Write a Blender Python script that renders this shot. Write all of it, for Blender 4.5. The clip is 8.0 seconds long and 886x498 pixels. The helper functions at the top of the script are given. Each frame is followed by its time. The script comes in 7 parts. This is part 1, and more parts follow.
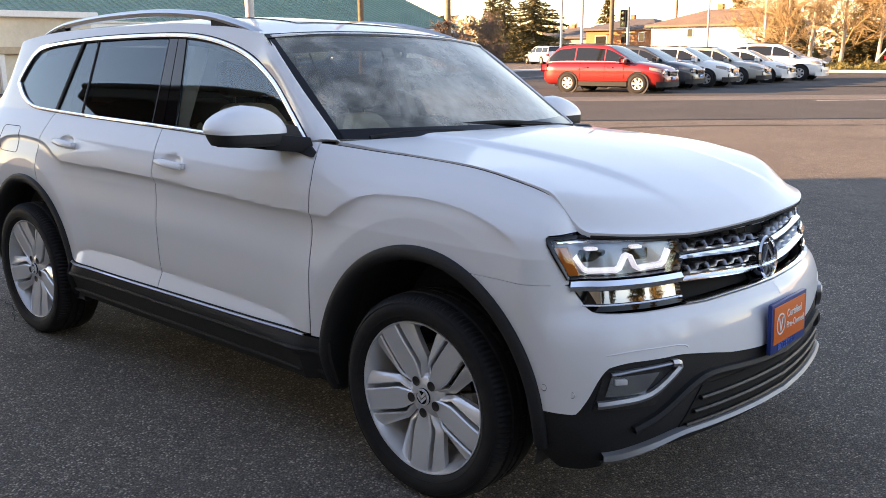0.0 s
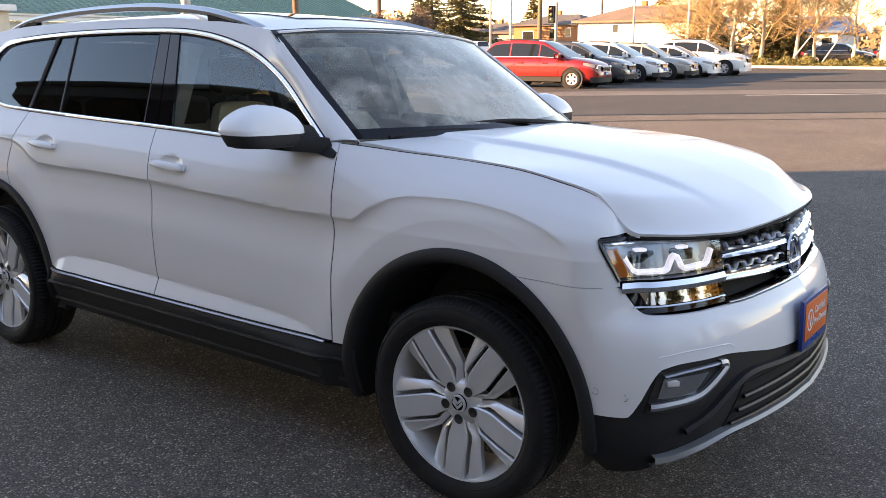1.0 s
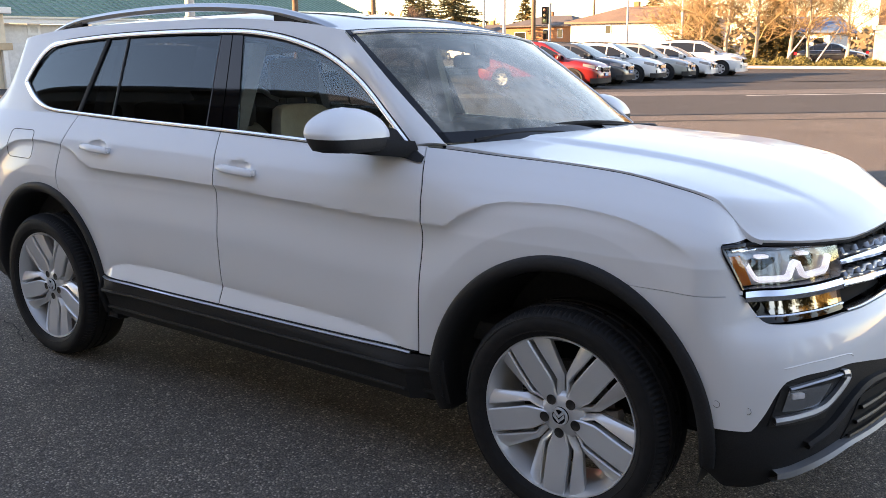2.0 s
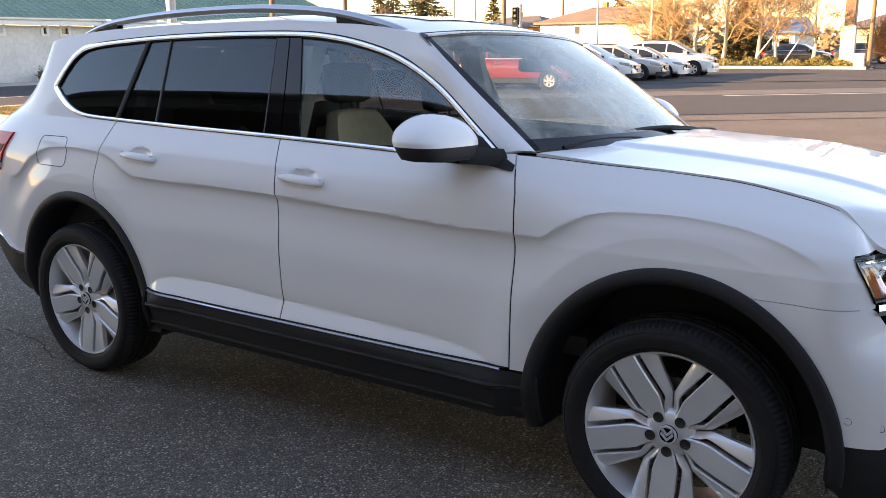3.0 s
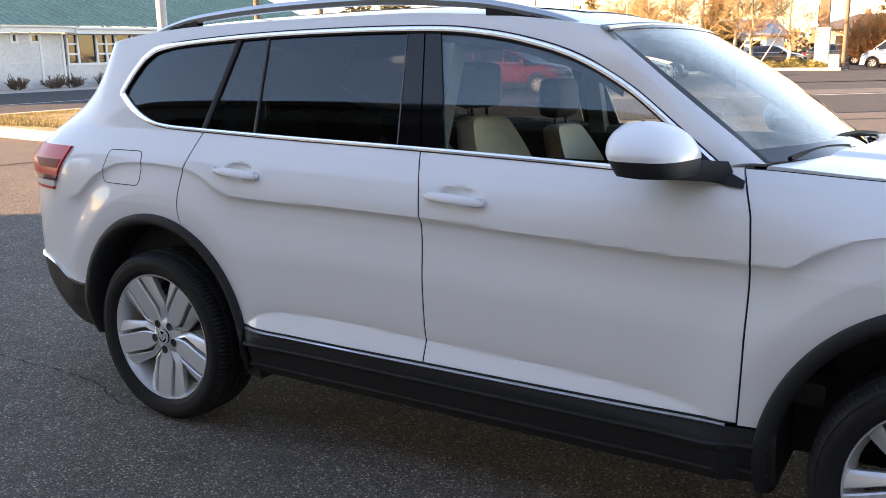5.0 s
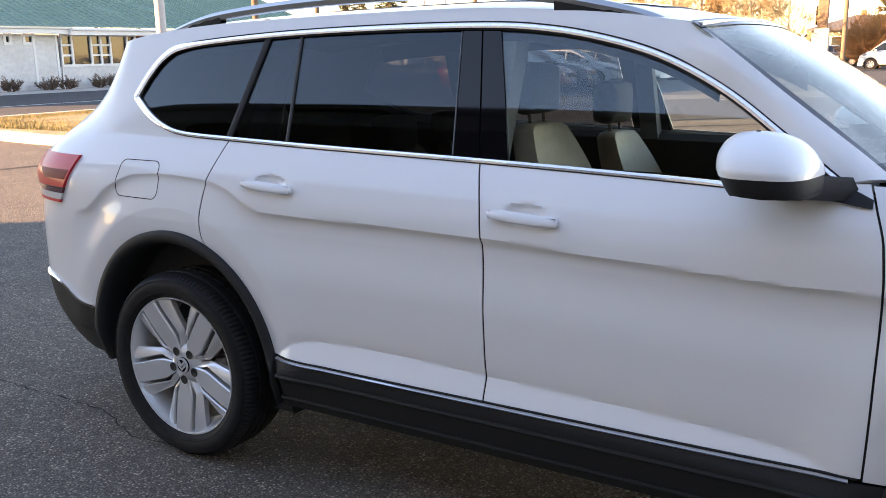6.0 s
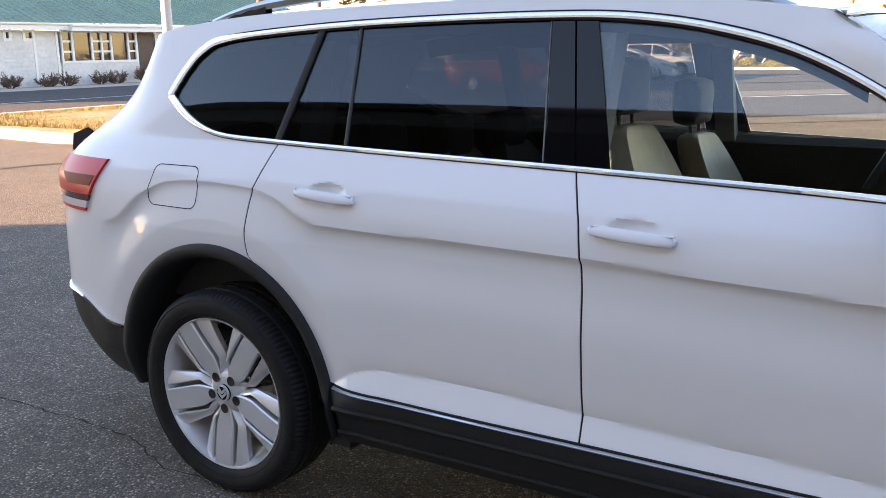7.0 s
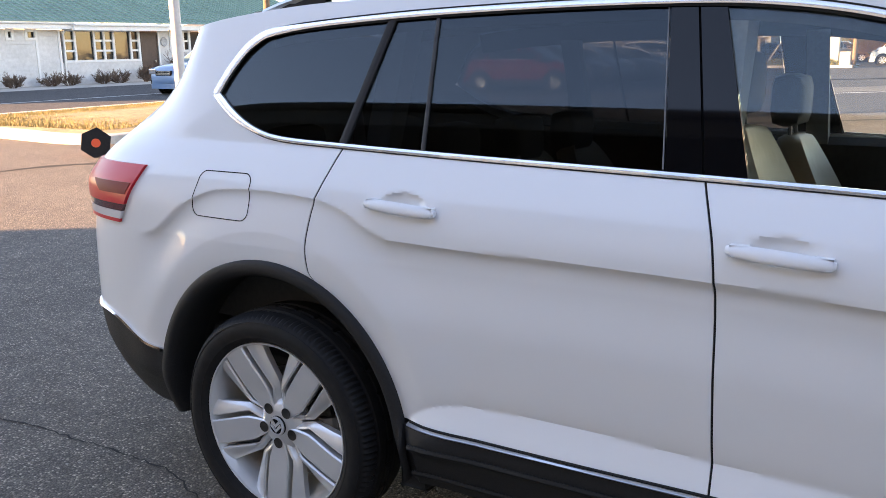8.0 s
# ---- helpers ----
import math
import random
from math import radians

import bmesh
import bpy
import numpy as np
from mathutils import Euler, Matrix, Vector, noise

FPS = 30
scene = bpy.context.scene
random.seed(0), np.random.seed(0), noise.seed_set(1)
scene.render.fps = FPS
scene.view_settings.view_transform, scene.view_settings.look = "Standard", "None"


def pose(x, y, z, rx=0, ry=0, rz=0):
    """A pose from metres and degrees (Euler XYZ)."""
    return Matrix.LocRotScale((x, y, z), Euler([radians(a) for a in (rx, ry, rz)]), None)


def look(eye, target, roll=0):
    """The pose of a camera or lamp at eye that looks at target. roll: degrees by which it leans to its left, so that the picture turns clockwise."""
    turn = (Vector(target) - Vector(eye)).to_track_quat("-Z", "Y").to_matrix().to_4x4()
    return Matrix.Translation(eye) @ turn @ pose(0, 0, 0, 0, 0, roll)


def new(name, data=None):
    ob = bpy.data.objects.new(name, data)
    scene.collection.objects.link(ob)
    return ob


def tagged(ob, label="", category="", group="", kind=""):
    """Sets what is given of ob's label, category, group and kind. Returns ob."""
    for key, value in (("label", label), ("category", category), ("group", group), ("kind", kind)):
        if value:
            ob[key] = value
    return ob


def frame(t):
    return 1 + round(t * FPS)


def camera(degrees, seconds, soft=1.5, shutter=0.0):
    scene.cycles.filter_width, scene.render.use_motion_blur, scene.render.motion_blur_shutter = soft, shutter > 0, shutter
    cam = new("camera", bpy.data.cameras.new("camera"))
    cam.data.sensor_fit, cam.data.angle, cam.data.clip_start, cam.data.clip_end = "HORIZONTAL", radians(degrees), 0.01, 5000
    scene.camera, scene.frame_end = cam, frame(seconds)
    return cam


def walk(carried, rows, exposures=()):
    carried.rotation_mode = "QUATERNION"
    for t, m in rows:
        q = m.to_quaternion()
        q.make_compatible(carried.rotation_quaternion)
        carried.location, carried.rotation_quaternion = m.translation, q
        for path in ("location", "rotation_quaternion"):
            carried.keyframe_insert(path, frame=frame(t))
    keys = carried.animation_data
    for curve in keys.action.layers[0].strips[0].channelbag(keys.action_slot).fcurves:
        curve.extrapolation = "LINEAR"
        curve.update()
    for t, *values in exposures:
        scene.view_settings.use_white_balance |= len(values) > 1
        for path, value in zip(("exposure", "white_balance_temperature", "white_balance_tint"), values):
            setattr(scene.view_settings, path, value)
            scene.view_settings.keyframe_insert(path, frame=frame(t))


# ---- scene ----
cam = camera(54.0, 8.0, soft=0.85)
PATH = [
    (0, (1.936, -3.039, 1.544), (0.646, -1.578, 1.098), -0.4),
    (0.5, (1.785, -3.086, 1.546), (0.553, -1.578, 1.09), -0.3),
    (1, (1.609, -3.209, 1.556), (0.448, -1.647, 1.098), -0.2),
    (1.5, (1.446, -3.323, 1.564), (0.304, -1.745, 1.113), -0.3),
    (2, (1.253, -3.33, 1.552), (0.109, -1.754, 1.097), -0.4),
    (2.2, (1.166, -3.328, 1.557), (0.021, -1.752, 1.102), -0.4),
    (3.3, (0.712, -3.511, 1.566), (-0.351, -1.879, 1.114), -0.6),
    (3.5, (0.638, -3.52, 1.553), (-0.422, -1.884, 1.103), -0.7),
    (4, (0.425, -3.48, 1.552), (-0.625, -1.837, 1.108), -0.7),
    (4.5, (0.206, -3.434, 1.551), (-0.833, -1.785, 1.106), -0.9),
    (5, (-0.049, -3.408, 1.543), (-1.074, -1.749, 1.098), -0.9),
    (5.2, (-0.134, -3.391, 1.543), (-1.151, -1.726, 1.101), -0.9),
    (6.3, (-0.514, -3.155, 1.539), (-1.526, -1.487, 1.096), -0.9),
    (6.5, (-0.587, -3.124, 1.543), (-1.596, -1.456, 1.096), -0.9),
    (7, (-0.805, -3.056, 1.531), (-1.815, -1.389, 1.083), -0.8),
    (7.5, (-0.998, -3.001, 1.521), (-2.007, -1.333, 1.073), -0.8),
    (8, (-1.189, -2.905, 1.515), (-2.2, -1.239, 1.065), -0.9),
]
walk(cam, [(t, look(eye, target, roll)) for t, eye, target, roll in PATH], [(0.0, 2.46, 7050, 27), (4.5, 2.63, 6800, 26), (8.0, 2.97, 6850, 28)])


# ---- light ----
SUN_ELEVATION = radians(12.0)
SUN_FROM = Vector((-0.742, -0.670, 0))
world = bpy.data.worlds.new("sky")
scene.world = world
world.use_nodes = True
wn = world.node_tree.nodes
sky = wn.new("ShaderNodeTexSky")
sky.sky_type = "NISHITA"
sky.sun_disc = False
sky.sun_elevation = SUN_ELEVATION
sky.sun_rotation = math.atan2(SUN_FROM.x, SUN_FROM.y)
sky.air_density = 1.0
sky.dust_density = 0.05
sky.ozone_density = 0.4
wn["Background"].inputs[1].default_value = 0.10
world.node_tree.links.new(sky.outputs[0], wn["Background"].inputs[0])
sun = new("sun", bpy.data.lights.new("sun", "SUN"))
sun.data.energy = 5.0
sun.data.angle = radians(0.5)
sun.data.color = (1.0, 0.66, 0.33)
sun.matrix_world = look(SUN_FROM * math.cos(SUN_ELEVATION) * 60 + Vector((0, 0, math.sin(SUN_ELEVATION) * 60)), (0, 0, 0))


# ---- materials ----
def material(name, colour, rough=0.5, metal=0.0, coat=0.0, spec=0.5):
    m = bpy.data.materials.new(name)
    m.use_nodes = True
    b = m.node_tree.nodes["Principled BSDF"]
    b.inputs["Base Color"].default_value = (*colour, 1)
    b.inputs["Roughness"].default_value = rough
    b.inputs["Metallic"].default_value = metal
    b.inputs["Coat Weight"].default_value = coat
    b.inputs["Coat Roughness"].default_value = 0.04
    b.inputs["Specular IOR Level"].default_value = spec
    return m


def node(m, kind, **values):
    n = m.node_tree.nodes.new(kind)
    for key, value in values.items():
        n.inputs[key].default_value = value
    return n


def link(m, a, b):
    m.node_tree.links.new(a, b)


def coords(m):
    return node(m, "ShaderNodeTexCoord").outputs["Object"]


def varied(name, low, high, scale, rough=0.6, bump=0.0, bump_scale=None, stain=0.0, stain_scale=0.5, metal=0.0, coat=0.0, detail=6.0, per_piece=0.0):
    """Two-scale variation: fine grain between two colours and broad stains, with fine relief."""
    m = material(name, low, rough, metal, coat)
    b = m.node_tree.nodes["Principled BSDF"]
    at = coords(m)
    n = node(m, "ShaderNodeTexNoise", Scale=scale, Detail=detail, Roughness=0.65)
    link(m, at, n.inputs["Vector"])
    ramp = m.node_tree.nodes.new("ShaderNodeValToRGB")
    ramp.color_ramp.elements[0].position, ramp.color_ramp.elements[1].position = 0.32, 0.68
    ramp.color_ramp.elements[0].color, ramp.color_ramp.elements[1].color = (*low, 1), (*high, 1)
    link(m, n.outputs["Fac"], ramp.inputs["Fac"])
    out = ramp.outputs["Color"]
    if stain:
        s = node(m, "ShaderNodeTexNoise", Scale=stain_scale, Detail=4.0)
        link(m, at, s.inputs["Vector"])
        r = node(m, "ShaderNodeMapRange")
        r.inputs["From Min"].default_value, r.inputs["From Max"].default_value = 0.35, 0.65
        r.inputs["To Min"].default_value, r.inputs["To Max"].default_value = 1 - stain, 1 + stain
        link(m, s.outputs["Fac"], r.inputs["Value"])
        mul = m.node_tree.nodes.new("ShaderNodeVectorMath")
        mul.operation = "SCALE"
        link(m, out, mul.inputs[0])
        link(m, r.outputs["Result"], mul.inputs["Scale"])
        out = mul.outputs["Vector"]
    if per_piece:
        info = m.node_tree.nodes.new("ShaderNodeObjectInfo")
        r = node(m, "ShaderNodeMapRange")
        r.inputs["To Min"].default_value, r.inputs["To Max"].default_value = 1 - per_piece, 1 + per_piece
        link(m, info.outputs["Random"], r.inputs["Value"])
        mul = m.node_tree.nodes.new("ShaderNodeVectorMath")
        mul.operation = "SCALE"
        link(m, out, mul.inputs[0])
        link(m, r.outputs["Result"], mul.inputs["Scale"])
        out = mul.outputs["Vector"]
    link(m, out, b.inputs["Base Color"])
    if bump:
        n2 = node(m, "ShaderNodeTexNoise", Scale=bump_scale or scale, Detail=5.0)
        link(m, at, n2.inputs["Vector"])
        bp = node(m, "ShaderNodeBump", Strength=bump, Distance=0.01)
        link(m, n2.outputs["Fac"], bp.inputs["Height"])
        link(m, bp.outputs["Normal"], b.inputs["Normal"])
    return m


def glass(name, tint, dew_glare=0.0, rough=0.0, sheen=(0.80, 0.93, 1.0)):
    """A thin pane: tinted see-through with mirror gloss that grows towards grazing, and a pale film of dew and painted
    sky glare where there is some.
    """
    m = bpy.data.materials.new(name)
    m.use_nodes = True
    nodes = m.node_tree.nodes
    nodes.remove(nodes["Principled BSDF"])
    clear = node(m, "ShaderNodeBsdfTransparent", Color=(*tint, 1))
    gloss = node(m, "ShaderNodeBsdfGlossy", Color=(*sheen, 1), Roughness=rough)
    facing = node(m, "ShaderNodeLayerWeight", Blend=0.5)
    rise = nodes.new("ShaderNodeMath")
    rise.operation = "POWER"
    rise.inputs[1].default_value = 5.0
    link(m, facing.outputs["Facing"], rise.inputs[0])
    fres = node(m, "ShaderNodeMapRange")
    fres.inputs["To Min"].default_value, fres.inputs["To Max"].default_value = 0.038, 1.0
    link(m, rise.outputs[0], fres.inputs["Value"])
    mix = nodes.new("ShaderNodeMixShader")
    inner = clear.outputs[0]
    if dew_glare:
        film = node(m, "ShaderNodeBsdfDiffuse", Color=(0.80, 0.76, 0.69, 1))
        n = node(m, "ShaderNodeTexNoise", Scale=2.6, Detail=9.0, Roughness=0.68)
        link(m, coords(m), n.inputs["Vector"])
        # the film thickens towards the driver's side: dew plus the sky's milky reflection, painted
        axes = nodes.new("ShaderNodeSeparateXYZ")
        link(m, coords(m), axes.inputs[0])
        across_n = node(m, "ShaderNodeMath")
        across_n.operation = "MULTIPLY_ADD"
        across_n.inputs[1].default_value = 0.22
        link(m, axes.outputs["Y"], across_n.inputs[0])
        link(m, n.outputs["Fac"], across_n.inputs[2])
        r = node(m, "ShaderNodeMapRange")
        r.inputs["From Min"].default_value, r.inputs["From Max"].default_value = 0.38, 0.68
        r.inputs["To Min"].default_value, r.inputs["To Max"].default_value = dew_glare * 0.10, dew_glare
        link(m, across_n.outputs[0], r.inputs["Value"])
        mix0 = nodes.new("ShaderNodeMixShader")
        link(m, r.outputs["Result"], mix0.inputs[0])
        link(m, clear.outputs[0], mix0.inputs[1])
        link(m, film.outputs[0], mix0.inputs[2])
        inner = mix0.outputs[0]
    link(m, fres.outputs[0], mix.inputs[0])
    link(m, inner, mix.inputs[1])
    link(m, gloss.outputs[0], mix.inputs[2])
    link(m, mix.outputs[0], nodes["Material Output"].inputs["Surface"])
    return m


WHITE_PAINT = material("white_paint", (0.78, 0.785, 0.79), 0.38, coat=0.6, spec=0.1)
WHITE_PAINT.node_tree.nodes["Principled BSDF"].inputs["Coat Roughness"].default_value = 0.025
BLACK_PLASTIC = varied("black_plastic", (0.017, 0.017, 0.018), (0.025, 0.025, 0.026), 180, 0.62, 0.12, 900)
BLACK_PLASTIC.node_tree.nodes["Principled BSDF"].inputs["Specular IOR Level"].default_value = 0.25
GLOSS_BLACK = material("gloss_black", (0.004, 0.004, 0.005), 0.03, spec=0.3)
SEAM_DARK = material("seam_dark", (0.006, 0.006, 0.006), 0.9)
TRIM_CHROME = material("trim_chrome", (0.88, 0.885, 0.90), 0.24, 0.85)
CHROME = material("chrome", (0.82, 0.83, 0.85), 0.09, 1.0)
CHANNEL_GREY = material("channel_grey", (0.16, 0.16, 0.17), 0.5)
SATIN_METAL = material("satin_metal", (0.56, 0.57, 0.58), 0.3, 1.0)
DARK_METAL = varied("dark_metal", (0.03, 0.03, 0.032), (0.06, 0.058, 0.055), 40, 0.5, metal=0.6)
ALLOY = material("alloy_silver", (0.73, 0.74, 0.75), 0.30, 0.45, coat=0.6)
RUBBER = varied("tyre_rubber", (0.009, 0.009, 0.010), (0.017, 0.016, 0.016), 30, 0.75, 0.1, 400)
RUBBER.node_tree.nodes["Principled BSDF"].inputs["Specular IOR Level"].default_value = 0.3
PRIVACY_GLASS = glass("privacy_glass", (0.38, 0.40, 0.42))
CLEAR_GLASS = glass("clear_glass", (0.93, 0.955, 0.94))
SCREEN_GLASS = glass("windscreen_glass", (0.86, 0.90, 0.86), dew_glare=0.64, sheen=(0.80, 0.80, 0.77))
LAMP_GLASS = glass("lamp_glass", (0.97, 0.975, 0.98))
AMBER = material("amber_lens", (0.55, 0.14, 0.015), 0.12, coat=1.0)
RED_LENS = material("red_lens", (0.60, 0.022, 0.035), 0.32, coat=0.12, spec=0.2)
WHITE_LENS = material("white_lens", (0.66, 0.64, 0.64), 0.25, coat=0.3)
TAN_LEATHER = varied("tan_leather", (0.30, 0.24, 0.165), (0.38, 0.31, 0.22), 25, 0.5, 0.1, 300)
DARK_TRIM = varied("dark_trim", (0.02, 0.02, 0.021), (0.035, 0.034, 0.033), 60, 0.75)
HEADLINER = varied("headliner", (0.40, 0.37, 0.33), (0.46, 0.43, 0.38), 90, 0.9)
PILLAR_TRIM = varied("pillar_trim", (0.17, 0.16, 0.14), (0.22, 0.205, 0.18), 90, 0.85)
PLATE_BLUE = material("plate_blue", (0.02, 0.05, 0.22), 0.35)
PLATE_ORANGE = material("plate_orange", (0.80, 0.16, 0.02), 0.4)
PLAIN_WHITE = material("plain_white", (0.8, 0.8, 0.8), 0.5)


# ---- building helpers ----
def part(name, bm, mat, parent=None, label="", smooth=40, m=None):
    """Links a bmesh as one mesh object under a thing or a part."""
    me = bpy.data.meshes.new(name)
    bmesh.ops.recalc_face_normals(bm, faces=bm.faces)
    bm.to_mesh(me)
    bm.free()
    me.materials.append(mat)
    if smooth:
        me.shade_smooth()
        me.set_sharp_from_angle(angle=radians(smooth))
    ob = new(name, me)
    if parent is not None:
        ob.parent = parent
    if m is not None:
        ob.matrix_basis = m
    if label:
        ob["label"] = label
    return ob


def thing(name, label, category, m=None, group="", kind=""):
    ob = new(name)
    ob.empty_display_size = 0.2
    if m is not None:
        ob.matrix_basis = m
    return tagged(ob, label, category, group, kind)


def add_grid(bm, rows, closed_u=False, closed_v=False):
    """Joins a table of points into quads."""
    v = [[bm.verts.new(p) for p in row] for row in rows]
    nu, nv = len(v), len(v[0])
    for i in range(nu if closed_u else nu - 1):
        for j in range(nv if closed_v else nv - 1):
            q = (v[i][j], v[(i + 1) % nu][j], v[(i + 1) % nu][(j + 1) % nv], v[i][(j + 1) % nv])
            kept = []
            for k in q:
                if all((k.co - o.co).length > 1e-7 for o in kept):
                    kept.append(k)
            if len(kept) > 2:
                bm.faces.new(kept)
    return v


def knit(bm):
    """Joins patches that touch and takes out the walls left between them."""
    bmesh.ops.remove_doubles(bm, verts=bm.verts, dist=0.0005)
    inside = [f for f in bm.faces if sum(len(e.link_faces) > 2 for e in f.edges) >= 2]
    bmesh.ops.delete(bm, geom=inside, context="FACES_ONLY")


def slab(outer, inner):
    """A closed sheet between two tables of points."""
    bm = bmesh.new()
    a, b = add_grid(bm, outer), add_grid(bm, inner)
    n, k = len(a), len(a[0])
    rim = [(i, 0) for i in range(n)] + [(n - 1, j) for j in range(1, k)] + [(i, k - 1) for i in range(n - 2, -1, -1)] + [(0, j) for j in range(k - 2, 0, -1)]
    for (i, j), (p, q) in zip(rim, rim[1:] + rim[:1]):
        try:
            bm.faces.new((a[i][j], a[p][q], b[p][q], b[i][j]))
        except ValueError:
            pass
    return bm


def box(bm, x0, x1, y0, y1, z0, z1, m=None, bevel=0.0):
    made = bmesh.ops.create_cube(bm, size=1)["verts"]
    for v in made:
        v.co = Vector((x0 + (v.co.x + 0.5) * (x1 - x0), y0 + (v.co.y + 0.5) * (y1 - y0), z0 + (v.co.z + 0.5) * (z1 - z0)))
    if bevel:
        edges = {e for v in made for e in v.link_edges}
        made = list({v for f in bmesh.ops.bevel(bm, geom=list(edges), offset=bevel, segments=2, affect="EDGES", profile=0.6)["faces"] for v in f.verts} | {v for v in made if v.is_valid})
    if m is not None:
        for v in made:
            v.co = m @ v.co
    return made


def prism(bm, outline, depth, m):
    """Extrudes an outline in the plane z = 0 to z = depth, then moves it by m."""
    low = [bm.verts.new(m @ Vector((x, y, 0))) for x, y in outline]
    high = [bm.verts.new(m @ Vector((x, y, depth))) for x, y in outline]
    bm.faces.new(low), bm.faces.new(high)
    for i in range(len(low)):
        j = (i + 1) % len(low)
        bm.faces.new((low[i], low[j], high[j], high[i]))


def tube(bm, points, radius, sides=8, flat=1.0, cap=True):
    """A round bar along points; radius is a number or one number a point; flat squeezes it vertically."""
    pts = [Vector(p) for p in points]
    n = len(pts)
    rings = []
    for i, p in enumerate(pts):
        d = (pts[min(i + 1, n - 1)] - pts[max(i - 1, 0)]).normalized()
        a = d.cross(Vector((0, 0, 1)))
        a = a.normalized() if a.length > 1e-3 else Vector((1, 0, 0))
        b = d.cross(a).normalized()
        r = radius[i] if isinstance(radius, (list, tuple)) else radius
        rings.append([bm.verts.new(p + a * math.cos(2 * math.pi * k / sides) * r + b * math.sin(2 * math.pi * k / sides) * r * flat) for k in range(sides)])
    for r0, r1 in zip(rings, rings[1:]):
        for k in range(sides):
            bm.faces.new((r0[k], r0[(k + 1) % sides], r1[(k + 1) % sides], r1[k]))
    if cap:
        bm.faces.new(rings[0]), bm.faces.new(rings[-1])


def lathe(bm, profile, steps=48, m=None, closed=True):
    """Turns a profile of (radius, height) about the z axis."""
    rows = [[(m or Matrix()) @ Vector((r * math.cos(2 * math.pi * k / steps), r * math.sin(2 * math.pi * k / steps), h)) for r, h in profile] for k in range(steps)]
    add_grid(bm, rows, closed_u=True, closed_v=closed)


def table(fn, lo, hi, n=1500):
    """A quick look-up of a function of one number."""
    ys = [fn(lo + (hi - lo) * i / n) for i in range(n + 1)]
    k = n / (hi - lo)

    def at(x):
        t = (x - lo) * k
        if t <= 0:
            return ys[0]
        if t >= n:
            return ys[n]
        i = int(t)
        return ys[i] + (ys[i + 1] - ys[i]) * (t - i)

    return at


def curve(points):
    """A smooth function through (x, y) pairs (monotone cubic)."""
    xs, ys = np.array([p[0] for p in points], float), np.array([p[1] for p in points], float)
    h, d = np.diff(xs), np.diff(ys) / np.diff(xs)
    k = np.zeros(len(xs))
    k[0], k[-1] = d[0], d[-1]
    for i in range(1, len(xs) - 1):
        if d[i - 1] * d[i] > 0:
            w0, w1 = 2 * h[i] + h[i - 1], h[i] + 2 * h[i - 1]
            k[i] = (w0 + w1) / (w0 / d[i - 1] + w1 / d[i])

    def at(x):
        if x <= xs[0]:
            return float(ys[0])
        if x >= xs[-1]:
            return float(ys[-1])
        i = int(np.searchsorted(xs, x) - 1)
        t = (x - xs[i]) / h[i]
        return float(ys[i] * (1 + 2 * t) * (1 - t) ** 2 + h[i] * k[i] * t * (1 - t) ** 2 + ys[i + 1] * t * t * (3 - 2 * t) + h[i] * k[i + 1] * t * t * (t - 1))

    return table(at, float(xs[0]), float(xs[-1]), 400)


def spaced(a, b, n):
    return [a + (b - a) * i / n for i in range(n + 1)]


def smoothstep(a, b, x):
    t = min(1.0, max(0.0, (x - a) / (b - a)))
    return t * t * (3 - 2 * t)


def spline(points, n):
    """n points evenly along a Catmull-Rom curve through 3D points."""
    p = [Vector(q) for q in points]
    p = [2 * p[0] - p[1]] + p + [2 * p[-1] - p[-2]]
    fine = []
    for i in range(1, len(p) - 2):
        for k in range(16):
            t = k / 16
            fine.append(0.5 * ((2 * p[i]) + (p[i + 1] - p[i - 1]) * t + (2 * p[i - 1] - 5 * p[i] + 4 * p[i + 1] - p[i + 2]) * t * t + (3 * p[i] - p[i - 1] - 3 * p[i + 1] + p[i + 2]) * t ** 3))
    fine.append(p[-2])
    run = np.concatenate([[0], np.cumsum([(b - a).length for a, b in zip(fine, fine[1:])])])
    out = []
    for s in np.linspace(0, run[-1], n):
        i = min(int(np.searchsorted(run, s, "right") - 1), len(fine) - 2)
        out.append(fine[i].lerp(fine[i + 1], (s - run[i]) / max(run[i + 1] - run[i], 1e-9)))
    return out


# ---- the white sport utility vehicle: body surface ----
# plan outline (x ahead, half width), from the middle of the tail round to the middle of the nose
PLAN = [(-4.13, 0), (-4.12, 0.3), (-4.09, 0.55), (-4.04, 0.72), (-3.97, 0.82), (-3.85, 0.89), (-3.7, 0.935), (-3.5, 0.962), (-3.2, 0.975), (-2.5, 0.978), (-1.6, 0.978),
        (-0.8, 0.978), (0, 0.978), (0.3, 0.978), (0.47, 0.968), (0.58, 0.935), (0.67, 0.87), (0.735, 0.77), (0.785, 0.65), (0.835, 0.45), (0.87, 0.22), (0.885, 0)]
plan = spline([(x, w, 0) for x, w in PLAN], 1600)
PX, PW = np.array([p.x for p in plan]), np.array([p.y for p in plan])
PU = np.concatenate([[0], np.cumsum(np.hypot(np.diff(PX), np.diff(PW)))])
PU = PU - np.interp(-1.6, PX, PU) - 1.6
TX, TW = np.gradient(PX, PU), np.gradient(PW, PU)
plan_x, plan_w, plan_tx, plan_tw = [table(lambda u: float(np.interp(u, PU, q)), float(PU[0]), float(PU[-1])) for q in (PX, PW, TX, TW)]
NOSE, TAIL = float(PU[-1]), float(PU[0])


def u_at(w):
    """Run along the outline to the place on the nose at half width w."""
    k = PX > 0.3
    return float(np.interp(-w, -PW[k], PU[k]))


